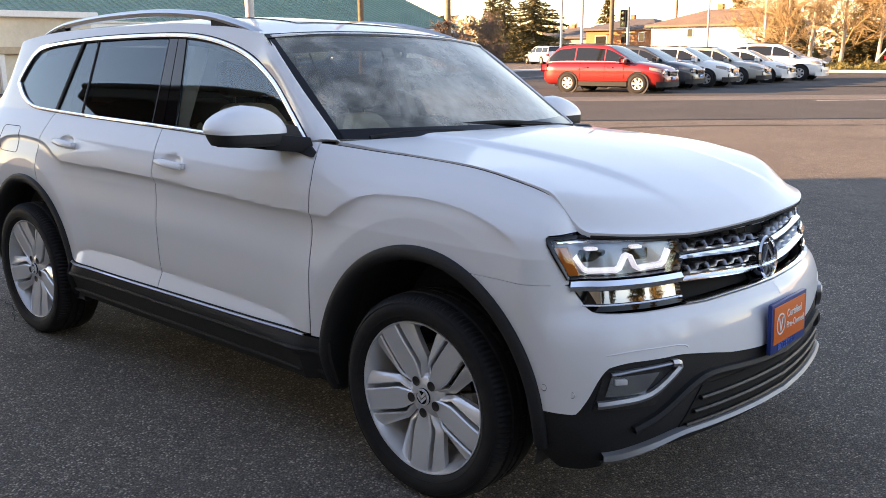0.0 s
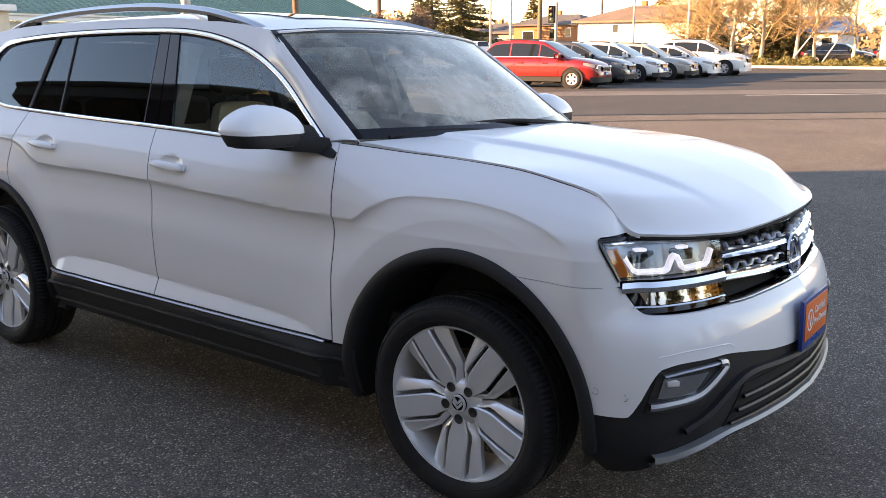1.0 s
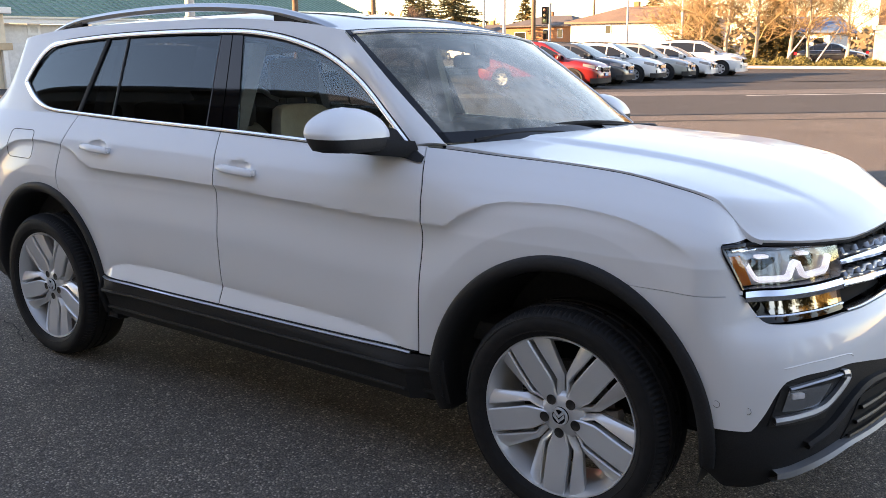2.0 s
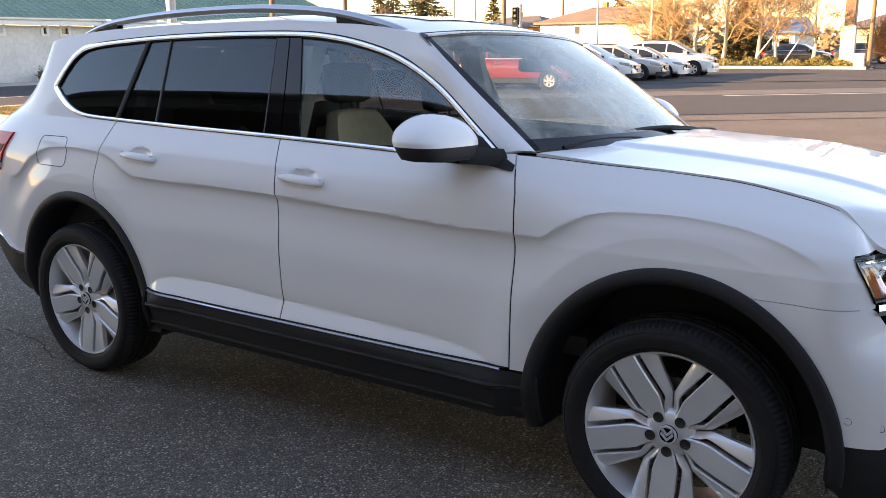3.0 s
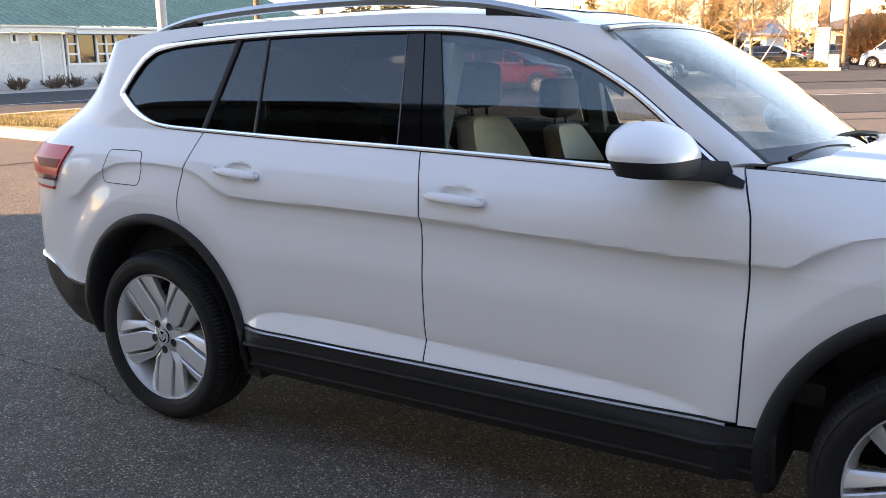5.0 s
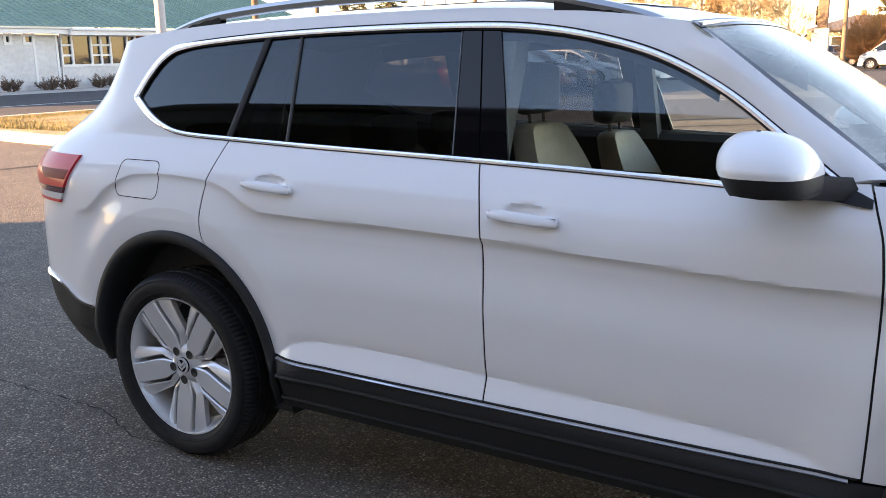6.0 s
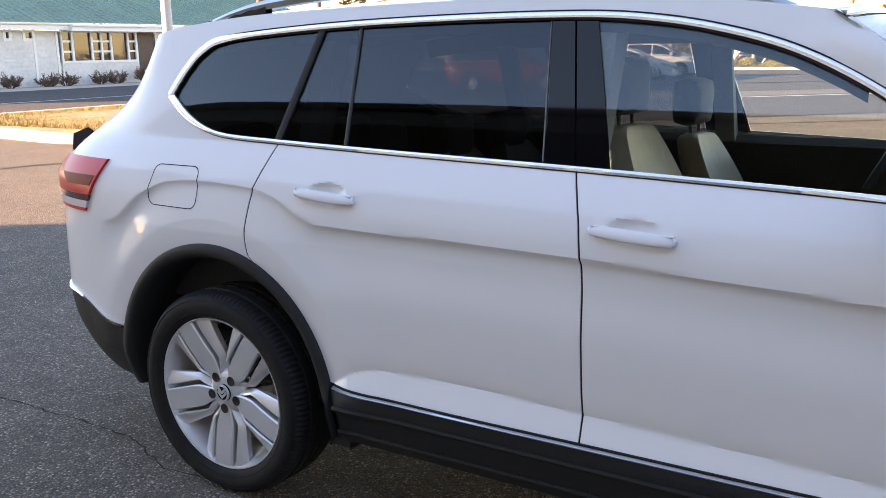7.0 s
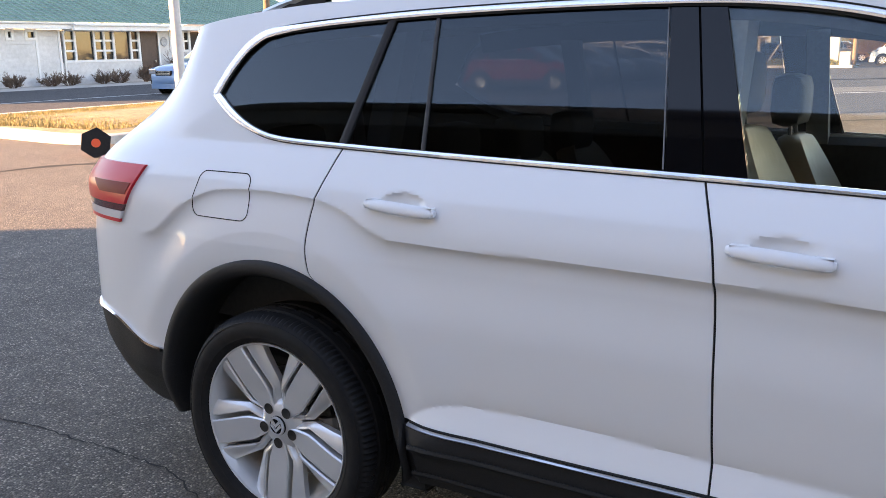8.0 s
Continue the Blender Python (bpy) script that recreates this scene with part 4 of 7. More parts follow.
def wheel(parent, x, side):
    out = 0.870 if x > -1 else 0.888
    face = Matrix.Translation((x, side * out, HUB_Z + (0.003 if x > -1 else -0.015))) @ (Matrix.Rotation(radians(90), 4, "X") if side < 0 else Matrix.Rotation(radians(-90), 4, "X")) @ Matrix.Diagonal((1.04, 1.04, 1, 1) if x > -1 else (1.06, 1.06, 1, 1))
    bm = bmesh.new()
    lathe(bm, [(0.2585, 0.098), (0.2600, 0.107), (0.2645, 0.108), (0.2665, 0.102), (0.262, 0.092), (0.250, 0.05), (0.250, -0.10), (0.243, -0.10), (0.238, -0.02), (0.240, 0.06)], 72)
    rim = part("wheel", bm, ALLOY, parent, "five-spoke silver alloy wheel with a black tyre", 50, face)
    bm = bmesh.new()
    steps = 240
    profile = [(0.262, 0.098), (0.272, 0.112), (0.290, 0.122), (0.315, 0.1265), (0.335, 0.124), (0.350, 0.116), (0.360, 0.104), (0.366, 0.094), (0.3685, 0.080), (0.3695, 0.066), (0.362, 0.064), (0.362, 0.056), (0.3705, 0.054), (0.371, 0.024), (0.363, 0.022), (0.363, 0.012),
               (0.371, 0.010), (0.371, -0.012), (0.363, -0.014), (0.363, -0.024), (0.371, -0.026), (0.3695, -0.07), (0.360, -0.104), (0.335, -0.124), (0.300, -0.126), (0.262, -0.10)]
    rows = []
    for k in range(steps):
        a = 2 * math.pi * k / steps
        cut = 0.007 if k % 2 == 0 else 0.0
        row = []
        for r, h in profile:
            lug = cut if 0.345 < r and (h > 0.06 or abs(h) < 0.055 and (k + int(h * 60)) % 8 == 0) else 0.0
            skew = h * 0.25 if abs(h) < 0.09 else 0.0225 * (1 if h > 0 else -1)
            q = 0.262 + (r - 0.262) * 0.87 - lug
            row.append((q * math.cos(a + skew), q * math.sin(a + skew), h))
        rows.append(row)
    add_grid(bm, rows, closed_u=True, closed_v=True)
    # raised ring on the sidewall
    lathe(bm, [(0.284, 0.119), (0.285, 0.1225), (0.288, 0.1225), (0.289, 0.120)], 72)
    lathe(bm, [(0.328, 0.121), (0.329, 0.1245), (0.332, 0.1235), (0.333, 0.119)], 72)
    part("tyre", bm, RUBBER, rim, "black tyre with a grooved tread", 35)
    first = spoke_meshes
    for k in range(5):
        turn = Matrix.Rotation(radians(52 + 72 * k if side < 0 else 128 - 72 * k), 4, "Z")
        for me, nm in zip(first, ("spoke", "spoke_bar", "spoke_bar")):
            ob = new(nm, me)
            ob.parent = rim
            ob.matrix_basis = turn
        ob = new("lug_hole", lug_mesh)
        ob.parent = rim
        ob.matrix_basis = turn @ Matrix.Translation((0.058, 0, 0.0835))
    for nm, me in (("hub", hub_mesh), ("hub_cap", cap_mesh), ("hub_ring", ring_mesh), ("hub_chevron", chevron_mesh), ("brake_disc", disc_mesh), ("brake_caliper", caliper_mesh)):
        ob = new(nm, me)
        ob.parent = rim
    return rim


def mesh_of(name, bm, mat, smooth=40):
    ob = part(name, bm, mat, None, "", smooth)
    me = ob.data
    bpy.data.objects.remove(ob)
    return me


spoke_meshes = [mesh_of("spoke", spoke_mesh("blade"), ALLOY, 30), mesh_of("spoke_bar", spoke_mesh("bar_a"), ALLOY, 30), mesh_of("spoke_bar", spoke_mesh("bar_b"), ALLOY, 30)]
bm = bmesh.new()
lathe(bm, [(0, 0.0012), (0.0145, 0.0012), (0.017, 0.0027)], 20, None, False)
lug_mesh = mesh_of("lug_hole", bm, DARK_METAL)
bm = bmesh.new()
lathe(bm, [(0, 0.082), (0.040, 0.084), (0.060, 0.080), (0.078, 0.066), (0.082, 0.03), (0.0, 0.03)], 40, None, False)
hub_mesh = mesh_of("hub", bm, ALLOY, 60)
bm = bmesh.new()
lathe(bm, [(0, 0.094), (0.026, 0.094), (0.030, 0.090), (0.031, 0.080)], 32, None, False)
cap_mesh = mesh_of("hub_cap", bm, GLOSS_BLACK)
bm = bmesh.new()
lathe(bm, [(0.0235, 0.093), (0.024, 0.0965), (0.0285, 0.0965), (0.030, 0.090)], 32)
ring_mesh = mesh_of("hub_ring", bm, ALLOY)
bm = bmesh.new()
for lift in (0.010, -0.006):
    for s in (-1, 1):
        prism(bm, [(0, -lift), (0, -lift - 0.010), (s * 0.021, -lift + 0.010), (s * 0.017, -lift + 0.020)], 0.003, Matrix.Translation((0, 0, 0.0935)))
chevron_mesh = mesh_of("hub_chevron", bm, ALLOY)
bm = bmesh.new()
lathe(bm, [(0.08, 0.02), (0.165, 0.02), (0.165, -0.005), (0.08, -0.005)], 48)
disc_mesh = mesh_of("brake_disc", bm, BRAKE)
bm = bmesh.new()
tube(bm, [(math.cos(a) * 0.155, math.sin(a) * 0.155, 0.02) for a in spaced(radians(-40), radians(15), 8)], 0.035, 8, 0.8)
caliper_mesh = mesh_of("brake_caliper", bm, CALIPER)
for side in (-1, 1):
    for x in AXLES:
        wheel(car, x, side)


# ---- tail ----
CUPS.clear()
rear_low = lambda u: 0.510 + 0.085 * smoothstep(3.51, 3.85, -u)
both("rear_cladding", BLACK_PLASTIC, car, [dict(left=TAIL, right=-3.49, low=lambda u: 0.30 + 0.10 * smoothstep(3.6, 4.0, -u), high=lambda u: rear_low(u) - 0.004, nu=50, nv=12, off=0.004)], 0.03)
part("rear_trim", across([(u, rear_low(u) + 0.004) for u in spaced(TAIL, -3.515, 50)], 0.012, 0.008, 0.012), CHROME, car, "thin chrome strip on the rear bumper")
both("tailgate", WHITE_PAINT, car, [dict(left=TAIL, right=-4.024, low=0.60, high=1.60, nu=30, nv=30)])
both("tailgate_window", PRIVACY_GLASS, car, [dict(left=TAIL, right=-4.14, low=1.22, high=1.56, nu=20, nv=10, off=0.006)], 0.005)
bm = bmesh.new()
rows = []
for y in spaced(-0.52, 0.52, 20):
    rows.append([(-3.25, y, 1.70 - 0.05 * abs(y / 0.66) ** 3), (-3.40, y, 1.685 - 0.05 * abs(y / 0.66) ** 3), (-3.44, y, 1.665 - 0.05 * abs(y / 0.66) ** 3), (-3.30, y, 1.63)])
add_grid(bm, rows)
part("roof_spoiler", bm, WHITE_PAINT, car)
TAIL_DARK = material("tail_dark_red", (0.20, 0.008, 0.012), 0.5, spec=0.15)
for side in (-1, 1):
    front = lambda z: -3.690 + (z - 0.948) * 0.56
    tail_lamp = panel("tail_lamp", RED_LENS, car, [dict(left=-4.22, right=front, low=1.010, high=1.146, nu=24, nv=10, off=0.012)], 0.02, "red tail lamp with a white strip below", side)
    panel("tail_band", material("dark_red_lens", (0.10, 0.004, 0.006), 0.08, coat=1.0), tail_lamp, [dict(left=-4.22, right=front, low=0.985, high=1.009, nu=24, nv=3, off=0.010)], 0.02, side=side)
    panel("tail_wedge", TAIL_DARK, tail_lamp, [dict(left=lambda z: -3.86 + (1.075 - z) * 1.6, right=lambda z: front(z) - 0.012, low=1.045, high=1.085, nu=12, nv=4, off=0.014)], 0.004, side=side)
    panel("tail_reverse", WHITE_LENS, tail_lamp, [dict(left=-4.22, right=front, low=0.957, high=0.984, nu=24, nv=3, off=0.011)], 0.02, side=side)
    panel("tail_band", RED_LENS, tail_lamp, [dict(left=-4.22, right=front, low=0.944, high=0.956, nu=24, nv=2, off=0.010)], 0.02, side=side)
    # fuel flap on the right side only
    if side < 0:
        outline = []
        u0, u1, z0, z1, r = -3.302, -3.076, 1.002, 1.146, 0.03
        for cx, cz, a0 in ((u1 - r, z1 - r, 0), (u0 + r, z1 - r, 90), (u0 + r, z0 + r, 180), (u1 - r, z0 + r, 270)):
            outline += [(cx + r * math.cos(radians(a0 + 15 * k)) - 0.02 * (1 if cx < -3.2 and cz < 1.07 else 0), cz + r * math.sin(radians(a0 + 15 * k))) for k in range(7)]
        outline.append(outline[0])
        outline = [(a[0] + (b[0] - a[0]) * k / 6, a[1] + (b[1] - a[1]) * k / 6) for a, b in zip(outline, outline[1:]) for k in range(6)] + [outline[0]]
        bm = bmesh.new()
        ribbon(bm, outline, 0.0030, 0.0006, 0.004, side)
        flap = part("fuel_flap", bm, SEAM_DARK, car)
    # door handles
    for name, u0, u1, z0, z1 in (("rear", -2.627, -2.394, 1.096, 1.082), ("front", -1.630, -1.399, 1.068, 1.055)):
        bm = bmesh.new()
        rows = []
        for k in range(25):
            f = k / 24
            lift = 0.010 + 0.011 * math.sin(math.pi * min(1, max(0, f))) ** 0.5 if 0 < f < 1 else 0.010
            hh = 0.0150 * (0.55 + 0.55 * math.sin(math.pi * f) ** 0.35) if 0 < f < 1 else 0.008
            u, z = u0 + (u1 - u0) * f, z0 + (z1 - z0) * f
            rows.append([body(u, z + hh * math.cos(a), lift + 0.008 * math.sin(a), side) for a in (2 * math.pi * j / 12 for j in range(12))])
        v = add_grid(bm, rows, closed_v=True)
        bm.faces.new(v[0]), bm.faces.new(v[-1])
        for f in (0.04, 0.80):
            u, z = u0 + (u1 - u0) * f, z0 + (z1 - z0) * f
            rr = [[body(u + du, z + dz, o, side) for du, dz in ((0, -0.012), (0.04, -0.012), (0.04, 0.012), (0, 0.012))] for o in (-0.005, 0.022)]
            add_grid(bm, rr, closed_v=True)
        handle = part("door_handle", bm, WHITE_PAINT, car, "white door handle", 50)
    # mirrors
    bm = bmesh.new()
    c = Vector((-0.825, side * 1.052, 1.262))

    def shell(z_from, z_to, grow):
        rows = []
        for i in range(15):
            zz = z_from + (z_to - z_from) * i / 14
            q = (zz - 1.262) / 0.083
            ring = (max(0.0, 1 - q ** 3.4) ** 0.5 * (1 - 0.20 * q)) if q > 0 else 1 - 0.20 * abs(q) ** 2.2
            row = []
            for k in range(32):
                a = 2 * math.pi * k / 32
                ca, sa = math.cos(a), math.sin(a)
                px = math.copysign(abs(ca) ** 0.6, ca) * 0.112 * ring
                py = math.copysign(abs(sa) ** 0.6, sa) * 0.150 * ring
                taper = 1 - 0.16 * (py / 0.150)
                drop = 0.30 * smoothstep(-0.2, 1.0, py / 0.150) * max(0.0, zz - 1.243)
                row.append((c.x + px * taper * grow - 0.022 * q, c.y + side * (py * grow), zz - drop))
            rows.append(row)
        return rows

    rows = shell(1.241, 1.3449, 1.0)
    add_grid(bm, rows, closed_v=True)
    mirror = part("door_mirror", bm, WHITE_PAINT, car, "white door mirror with a black lower half", 60)
    bm = bmesh.new()
    v = add_grid(bm, shell(1.195, 1.2412, 0.985), closed_v=True)
    bm.faces.new(v[0])
    bmesh.ops.bevel(bm, geom=[e for e in bm.edges if all(abs(q.co.z - 1.195) < 1e-5 for q in e.verts)], offset=0.012, segments=3, affect="EDGES")
    part("mirror_base", bm, BLACK_PLASTIC, mirror, smooth=60)
    bm = bmesh.new()
    rows = []
    for f in spaced(0, 1, 6):
        cx, cy, cz = -0.80 + 0.065 * f, side * (1.02 - 0.15 * f), 1.210 - 0.016 * f
        rows.append([(cx + dx * (1 + 0.5 * f), cy, cz + dz) for dx, dz in ((-0.06, -0.030), (0.06, -0.030), (0.065, 0.0), (0.055, 0.030), (-0.05, 0.030))])
    add_grid(bm, rows, closed_v=True)
    part("mirror_arm", bm, BLACK_PLASTIC, mirror)
    panel("mirror_sail", BLACK_PLASTIC, mirror, [dict(left=-0.86, right=-0.60, low=lambda u: 1.166 - 0.012 * smoothstep(-0.7, -0.6, u), high=lambda u: min(win_top(u) - 0.004, 1.262) if u < -0.70 else 1.218 - 0.45 * (u + 0.70), nu=14, nv=5, off=0.009)], 0.012, side=side)

# ---- under the screen: cowl and wipers ----
cowl_edge = spline([(-0.565, -0.77, 1.200), (-0.40, -0.45, 1.196), (-0.345, 0, 1.196), (-0.40, 0.45, 1.196), (-0.565, 0.77, 1.200)], 31)
bm = bmesh.new()
add_grid(bm, [[p + Vector((0.045, 0, 0.006)) for p in cowl_edge], [p + Vector((-0.03, 0, 0.012)) for p in cowl_edge], [p + Vector((-0.05, 0, -0.03)) for p in cowl_edge]])
part("cowl", bm, BLACK_PLASTIC, car)
for pts, blade in (([(-0.38, 0.00, 1.210), (-0.42, -0.22, 1.220), (-0.50, -0.44, 1.226)], ((-0.52, -0.68, 1.220), (-0.42, -0.20, 1.226))),
                   ([(-0.38, 0.52, 1.225), (-0.40, 0.28, 1.240), (-0.44, 0.05, 1.252)], ((-0.47, -0.24, 1.252), (-0.39, 0.36, 1.236)))):
    bm = bmesh.new()
    tube(bm, spline(pts, 8), 0.011, 8, 0.7)
    wiper = part("wiper", bm, BLACK_PLASTIC, car)
    bm = bmesh.new()
    tube(bm, [Vector(blade[0]).lerp(Vector(blade[1]), k / 6) + Vector((0, 0, 0.012 * math.sin(math.pi * k / 6))) for k in range(7)], 0.008, 6, 1.3)
    part("wiper_blade", bm, RUBBER, wiper)
bm = bmesh.new()
lathe(bm, [(0, 0.02), (0.05, 0.018), (0.07, 0.0)], 20, Matrix.Translation((-0.46, 0.72, 1.20)), False)
part("wiper_pivot", bm, BLACK_PLASTIC, car)

# ---- underside and cabin ----
bm = bmesh.new()
box(bm, -3.95, 0.60, -0.56, 0.56, 0.24, 0.50, None, 0.05)
box(bm, -2.45, -0.52, -0.93, 0.93, 0.27, 0.36, None, 0.03)
part("underbody", bm, SEAM_DARK, car)
for side in (-1, 1):
    bm = bmesh.new()
    box(bm, -2.52, -2.44, side * 0.76, side * 0.955, 0.26, 0.40, None, 0.01)
    part("mud_guard", bm, BLACK_PLASTIC, car)
bm = bmesh.new()
box(bm, -3.85, -0.35, -0.80, 0.80, 0.50, 0.58, None, 0.02)
part("cabin_floor", bm, DARK_TRIM, car)
bm = bmesh.new()
rows = []
for y in spaced(-0.76, 0.76, 24):
    hump = 0.035 * math.exp(-((y - 0.36) / 0.2) ** 2)
    rows.append([(-0.42, y, 1.155), (-0.62, y, 1.165 + hump * 0.5), (-0.80, y, 1.14 + hump), (-0.92, y, 1.06 + hump), (-0.95, y, 0.92), (-0.85, y, 0.72), (-0.55, y, 0.60)])
add_grid(bm, rows)
part("dashboard", bm, DARK_TRIM, car)
bm = bmesh.new()
lathe(bm, [(0.172 + 0.014 * math.cos(a), 0.014 * math.sin(a)) for a in (2 * math.pi * k / 8 for k in range(8))], 36, Matrix.Translation((-1.10, 0.37, 1.05)) @ Matrix.Rotation(radians(-65), 4, "Y"))
tube(bm, [(-1.05, 0.37, 1.03), (-0.85, 0.37, 0.98)], 0.04, 10)
box(bm, -0.16, 0.16, -0.03, 0.03, -0.012, 0.012, Matrix.Translation((-1.10, 0.37, 1.05)) @ Matrix.Rotation(radians(-65), 4, "Y") @ Matrix.Rotation(radians(90), 4, "Z"), 0.01)
part("steering_wheel", bm, DARK_TRIM, car)


def seat(x, y, mat, width=0.52, back=0.54, raised=True):
    bm = bmesh.new()
    box(bm, x - 0.05, x + 0.50, y - width / 2, y + width / 2, 0.62, 0.80, None, 0.06)
    base = part("seat", bm, mat, car, "tan leather seat")
    bm = bmesh.new()
    rows = []
    for k in range(11):
        f = k / 10
        w = width / 2 * (0.94 - 0.36 * f ** 4)
        xc, zc = x - 0.02 - 0.20 * f, 0.74 + back * f
        t = 0.075 * (1 - 0.45 * f)
        rows.append([(xc + t * 1.25, y - w, zc), (xc + t * 0.8, y - w * 0.55, zc), (xc + t * 0.8, y + w * 0.55, zc), (xc + t * 1.25, y + w, zc), (xc, y + w * 1.02, zc), (xc - t, y + w * 0.8, zc), (xc - t, y - w * 0.8, zc), (xc, y - w * 1.02, zc)])
    mid = Vector((x - 0.225, y, 0.74 + back))
    for shrink, lift in ((0.82, 0.018), (0.45, 0.026)):
        rows.append([mid + (Vector(p) - mid) * shrink + Vector((0, 0, lift)) for p in rows[10]])
    v = add_grid(bm, rows, closed_v=True)
    bm.faces.new(v[0]), bm.faces.new(v[-1])
    part("backrest", bm, mat, base, smooth=80)
    top = 0.74 + back if raised else 0.66 + back
    bm = bmesh.new()
    for s in (-0.06, 0.06):
        tube(bm, [(x - 0.22, y + s, top - 0.03), (x - 0.23, y + s, top + 0.09)], 0.007, 6)
    part("headrest_post", bm, DARK_METAL, base)
    bm = bmesh.new()
    box(bm, x - 0.29, x - 0.18, y - 0.13, y + 0.13, top + 0.055, top + 0.235, None, 0.045)
    part("headrest", bm, DARK_TRIM, base, smooth=60)


seat(-1.52, -0.37, TAN_LEATHER)
seat(-1.50, 0.37, TAN_LEATHER, 0.50, 0.47)
for y in (-0.50, 0.0, 0.50):
    seat(-2.38, y, TAN_LEATHER, 0.46, 0.40, False)
for y in (-0.35, 0.35):
    seat(-3.15, y, TAN_LEATHER, 0.50, 0.36, False)
# pillars and door trims seen through the panes
for side in (-1, 1):
    for x0, x1, z1 in ((-1.74, -1.66, 1.60), (-2.72, -2.64, 1.58)):
        bm = bmesh.new()
        add_grid(bm, [[(x0 - 0.03 * (z - 1.2), side * (0.83 - 0.40 * (z - 1.2)), z), (x1 - 0.03 * (z - 1.2), side * (0.83 - 0.40 * (z - 1.2)), z), (x1, side * (0.76 - 0.40 * (z - 1.2)), z), (x0, side * (0.76 - 0.40 * (z - 1.2)), z)] for z in spaced(0.9, z1, 8)], closed_v=True)
        part("inner_pillar", bm, PILLAR_TRIM, car)
    bm = bmesh.new()
    add_grid(bm, [[(x, side * 0.80, 1.20), (x, side * 0.77, 1.17), (x, side * 0.80, 0.62)] for x in spaced(-3.4, -0.7, 12)])
    part("door_trim", bm, DARK_TRIM, car)
bm = bmesh.new()
box(bm, -1.02, -0.97, -0.12, 0.12, 1.475, 1.535, None, 0.02)
tube(bm, [(-0.995, 0, 1.52), (-0.97, 0, 1.585)], 0.012, 6)
part("rear_view_mirror", bm, DARK_TRIM, car)


# the lot falls away under the car's far side
for piece in car.children:
    piece.matrix_parent_inverse = LEAN


# ---- ground ----
def stony(name, dark, light, stone, scale, rough=0.92, stain=0.14):
    """Asphalt with pale and dark stones in it, broad stains and fine relief."""
    m = material(name, dark, rough)
    b = m.node_tree.nodes["Principled BSDF"]
    at = coords(m)
    v = node(m, "ShaderNodeTexVoronoi", Scale=scale)
    link(m, at, v.inputs["Vector"])
    r1 = m.node_tree.nodes.new("ShaderNodeValToRGB")
    e = r1.color_ramp.elements
    e[0].position, e[1].position = 0.0, 1.0
    e[0].color, e[1].color = (*dark, 1), (*light, 1)
    mid = r1.color_ramp.elements.new(0.72)
    mid.color = (*[a * 0.6 + c * 0.4 for a, c in zip(dark, light)], 1)
    tip = r1.color_ramp.elements.new(0.93)
    tip.color = (*stone, 1)
    link(m, v.outputs["Color"], r1.inputs["Fac"])
    big = node(m, "ShaderNodeTexNoise", Scale=0.55, Detail=6.0, Roughness=0.6)
    link(m, at, big.inputs["Vector"])
    mid_n = node(m, "ShaderNodeTexNoise", Scale=7.0, Detail=5.0, Roughness=0.7)
    link(m, at, mid_n.inputs["Vector"])
    add = m.node_tree.nodes.new("ShaderNodeMath")
    add.operation = "ADD"
    link(m, big.outputs["Fac"], add.inputs[0])
    link(m, mid_n.outputs["Fac"], add.inputs[1])
    r = node(m, "ShaderNodeMapRange")
    r.inputs["From Min"].default_value, r.inputs["From Max"].default_value = 0.7, 1.3
    r.inputs["To Min"].default_value, r.inputs["To Max"].default_value = 1 - 2 * stain, 1 + 2 * stain
    link(m, add.outputs[0], r.inputs["Value"])
    mul = m.node_tree.nodes.new("ShaderNodeVectorMath")
    mul.operation = "SCALE"
    link(m, r1.outputs["Color"], mul.inputs[0])
    # dark binder between the stones
    gap = node(m, "ShaderNodeMapRange")
    gap.inputs["From Min"].default_value, gap.inputs["From Max"].default_value = 0.25, 0.75
    gap.inputs["To Min"].default_value, gap.inputs["To Max"].default_value = 1.15, 0.45
    link(m, v.outputs["Distance"], gap.inputs["Value"])
    both_f = m.node_tree.nodes.new("ShaderNodeMath")
    both_f.operation = "MULTIPLY"
    link(m, r.outputs["Result"], both_f.inputs[0])
    link(m, gap.outputs["Result"], both_f.inputs[1])
    link(m, both_f.outputs[0], mul.inputs["Scale"])
    link(m, mul.outputs["Vector"], b.inputs["Base Color"])
    bp = node(m, "ShaderNodeBump", Strength=0.9, Distance=0.008)
    bp.invert = True
    link(m, v.outputs["Distance"], bp.inputs["Height"])
    link(m, bp.outputs["Normal"], b.inputs["Normal"])
    return m


ASPHALT = stony("worn_asphalt", (0.074, 0.066, 0.059), (0.285, 0.245, 0.200), (0.50, 0.425, 0.35), 125)
ROAD = stony("road_asphalt", (0.036, 0.035, 0.036), (0.082, 0.080, 0.078), (0.14, 0.13, 0.12), 70)
PALE = stony("pale_asphalt", (0.13, 0.115, 0.10), (0.24, 0.215, 0.185), (0.33, 0.30, 0.26), 50)
CONCRETE = varied("concrete", (0.36, 0.33, 0.29), (0.48, 0.45, 0.40), 14, 0.85, 0.3, 60, stain=0.12, stain_scale=1.5)
LINE_PAINT = varied("road_paint", (0.55, 0.54, 0.50), (0.75, 0.74, 0.70), 20, 0.8)
SOIL = varied("soil", (0.20, 0.15, 0.08), (0.36, 0.28, 0.13), 9, 0.95, 0.5, 40, stain=0.2, stain_scale=0.8)
CRACK = material("crack_dark", (0.012, 0.012, 0.012), 0.95)

D, N = Vector((0.735, 0.678, 0)), Vector((0.678, -0.735, 0))


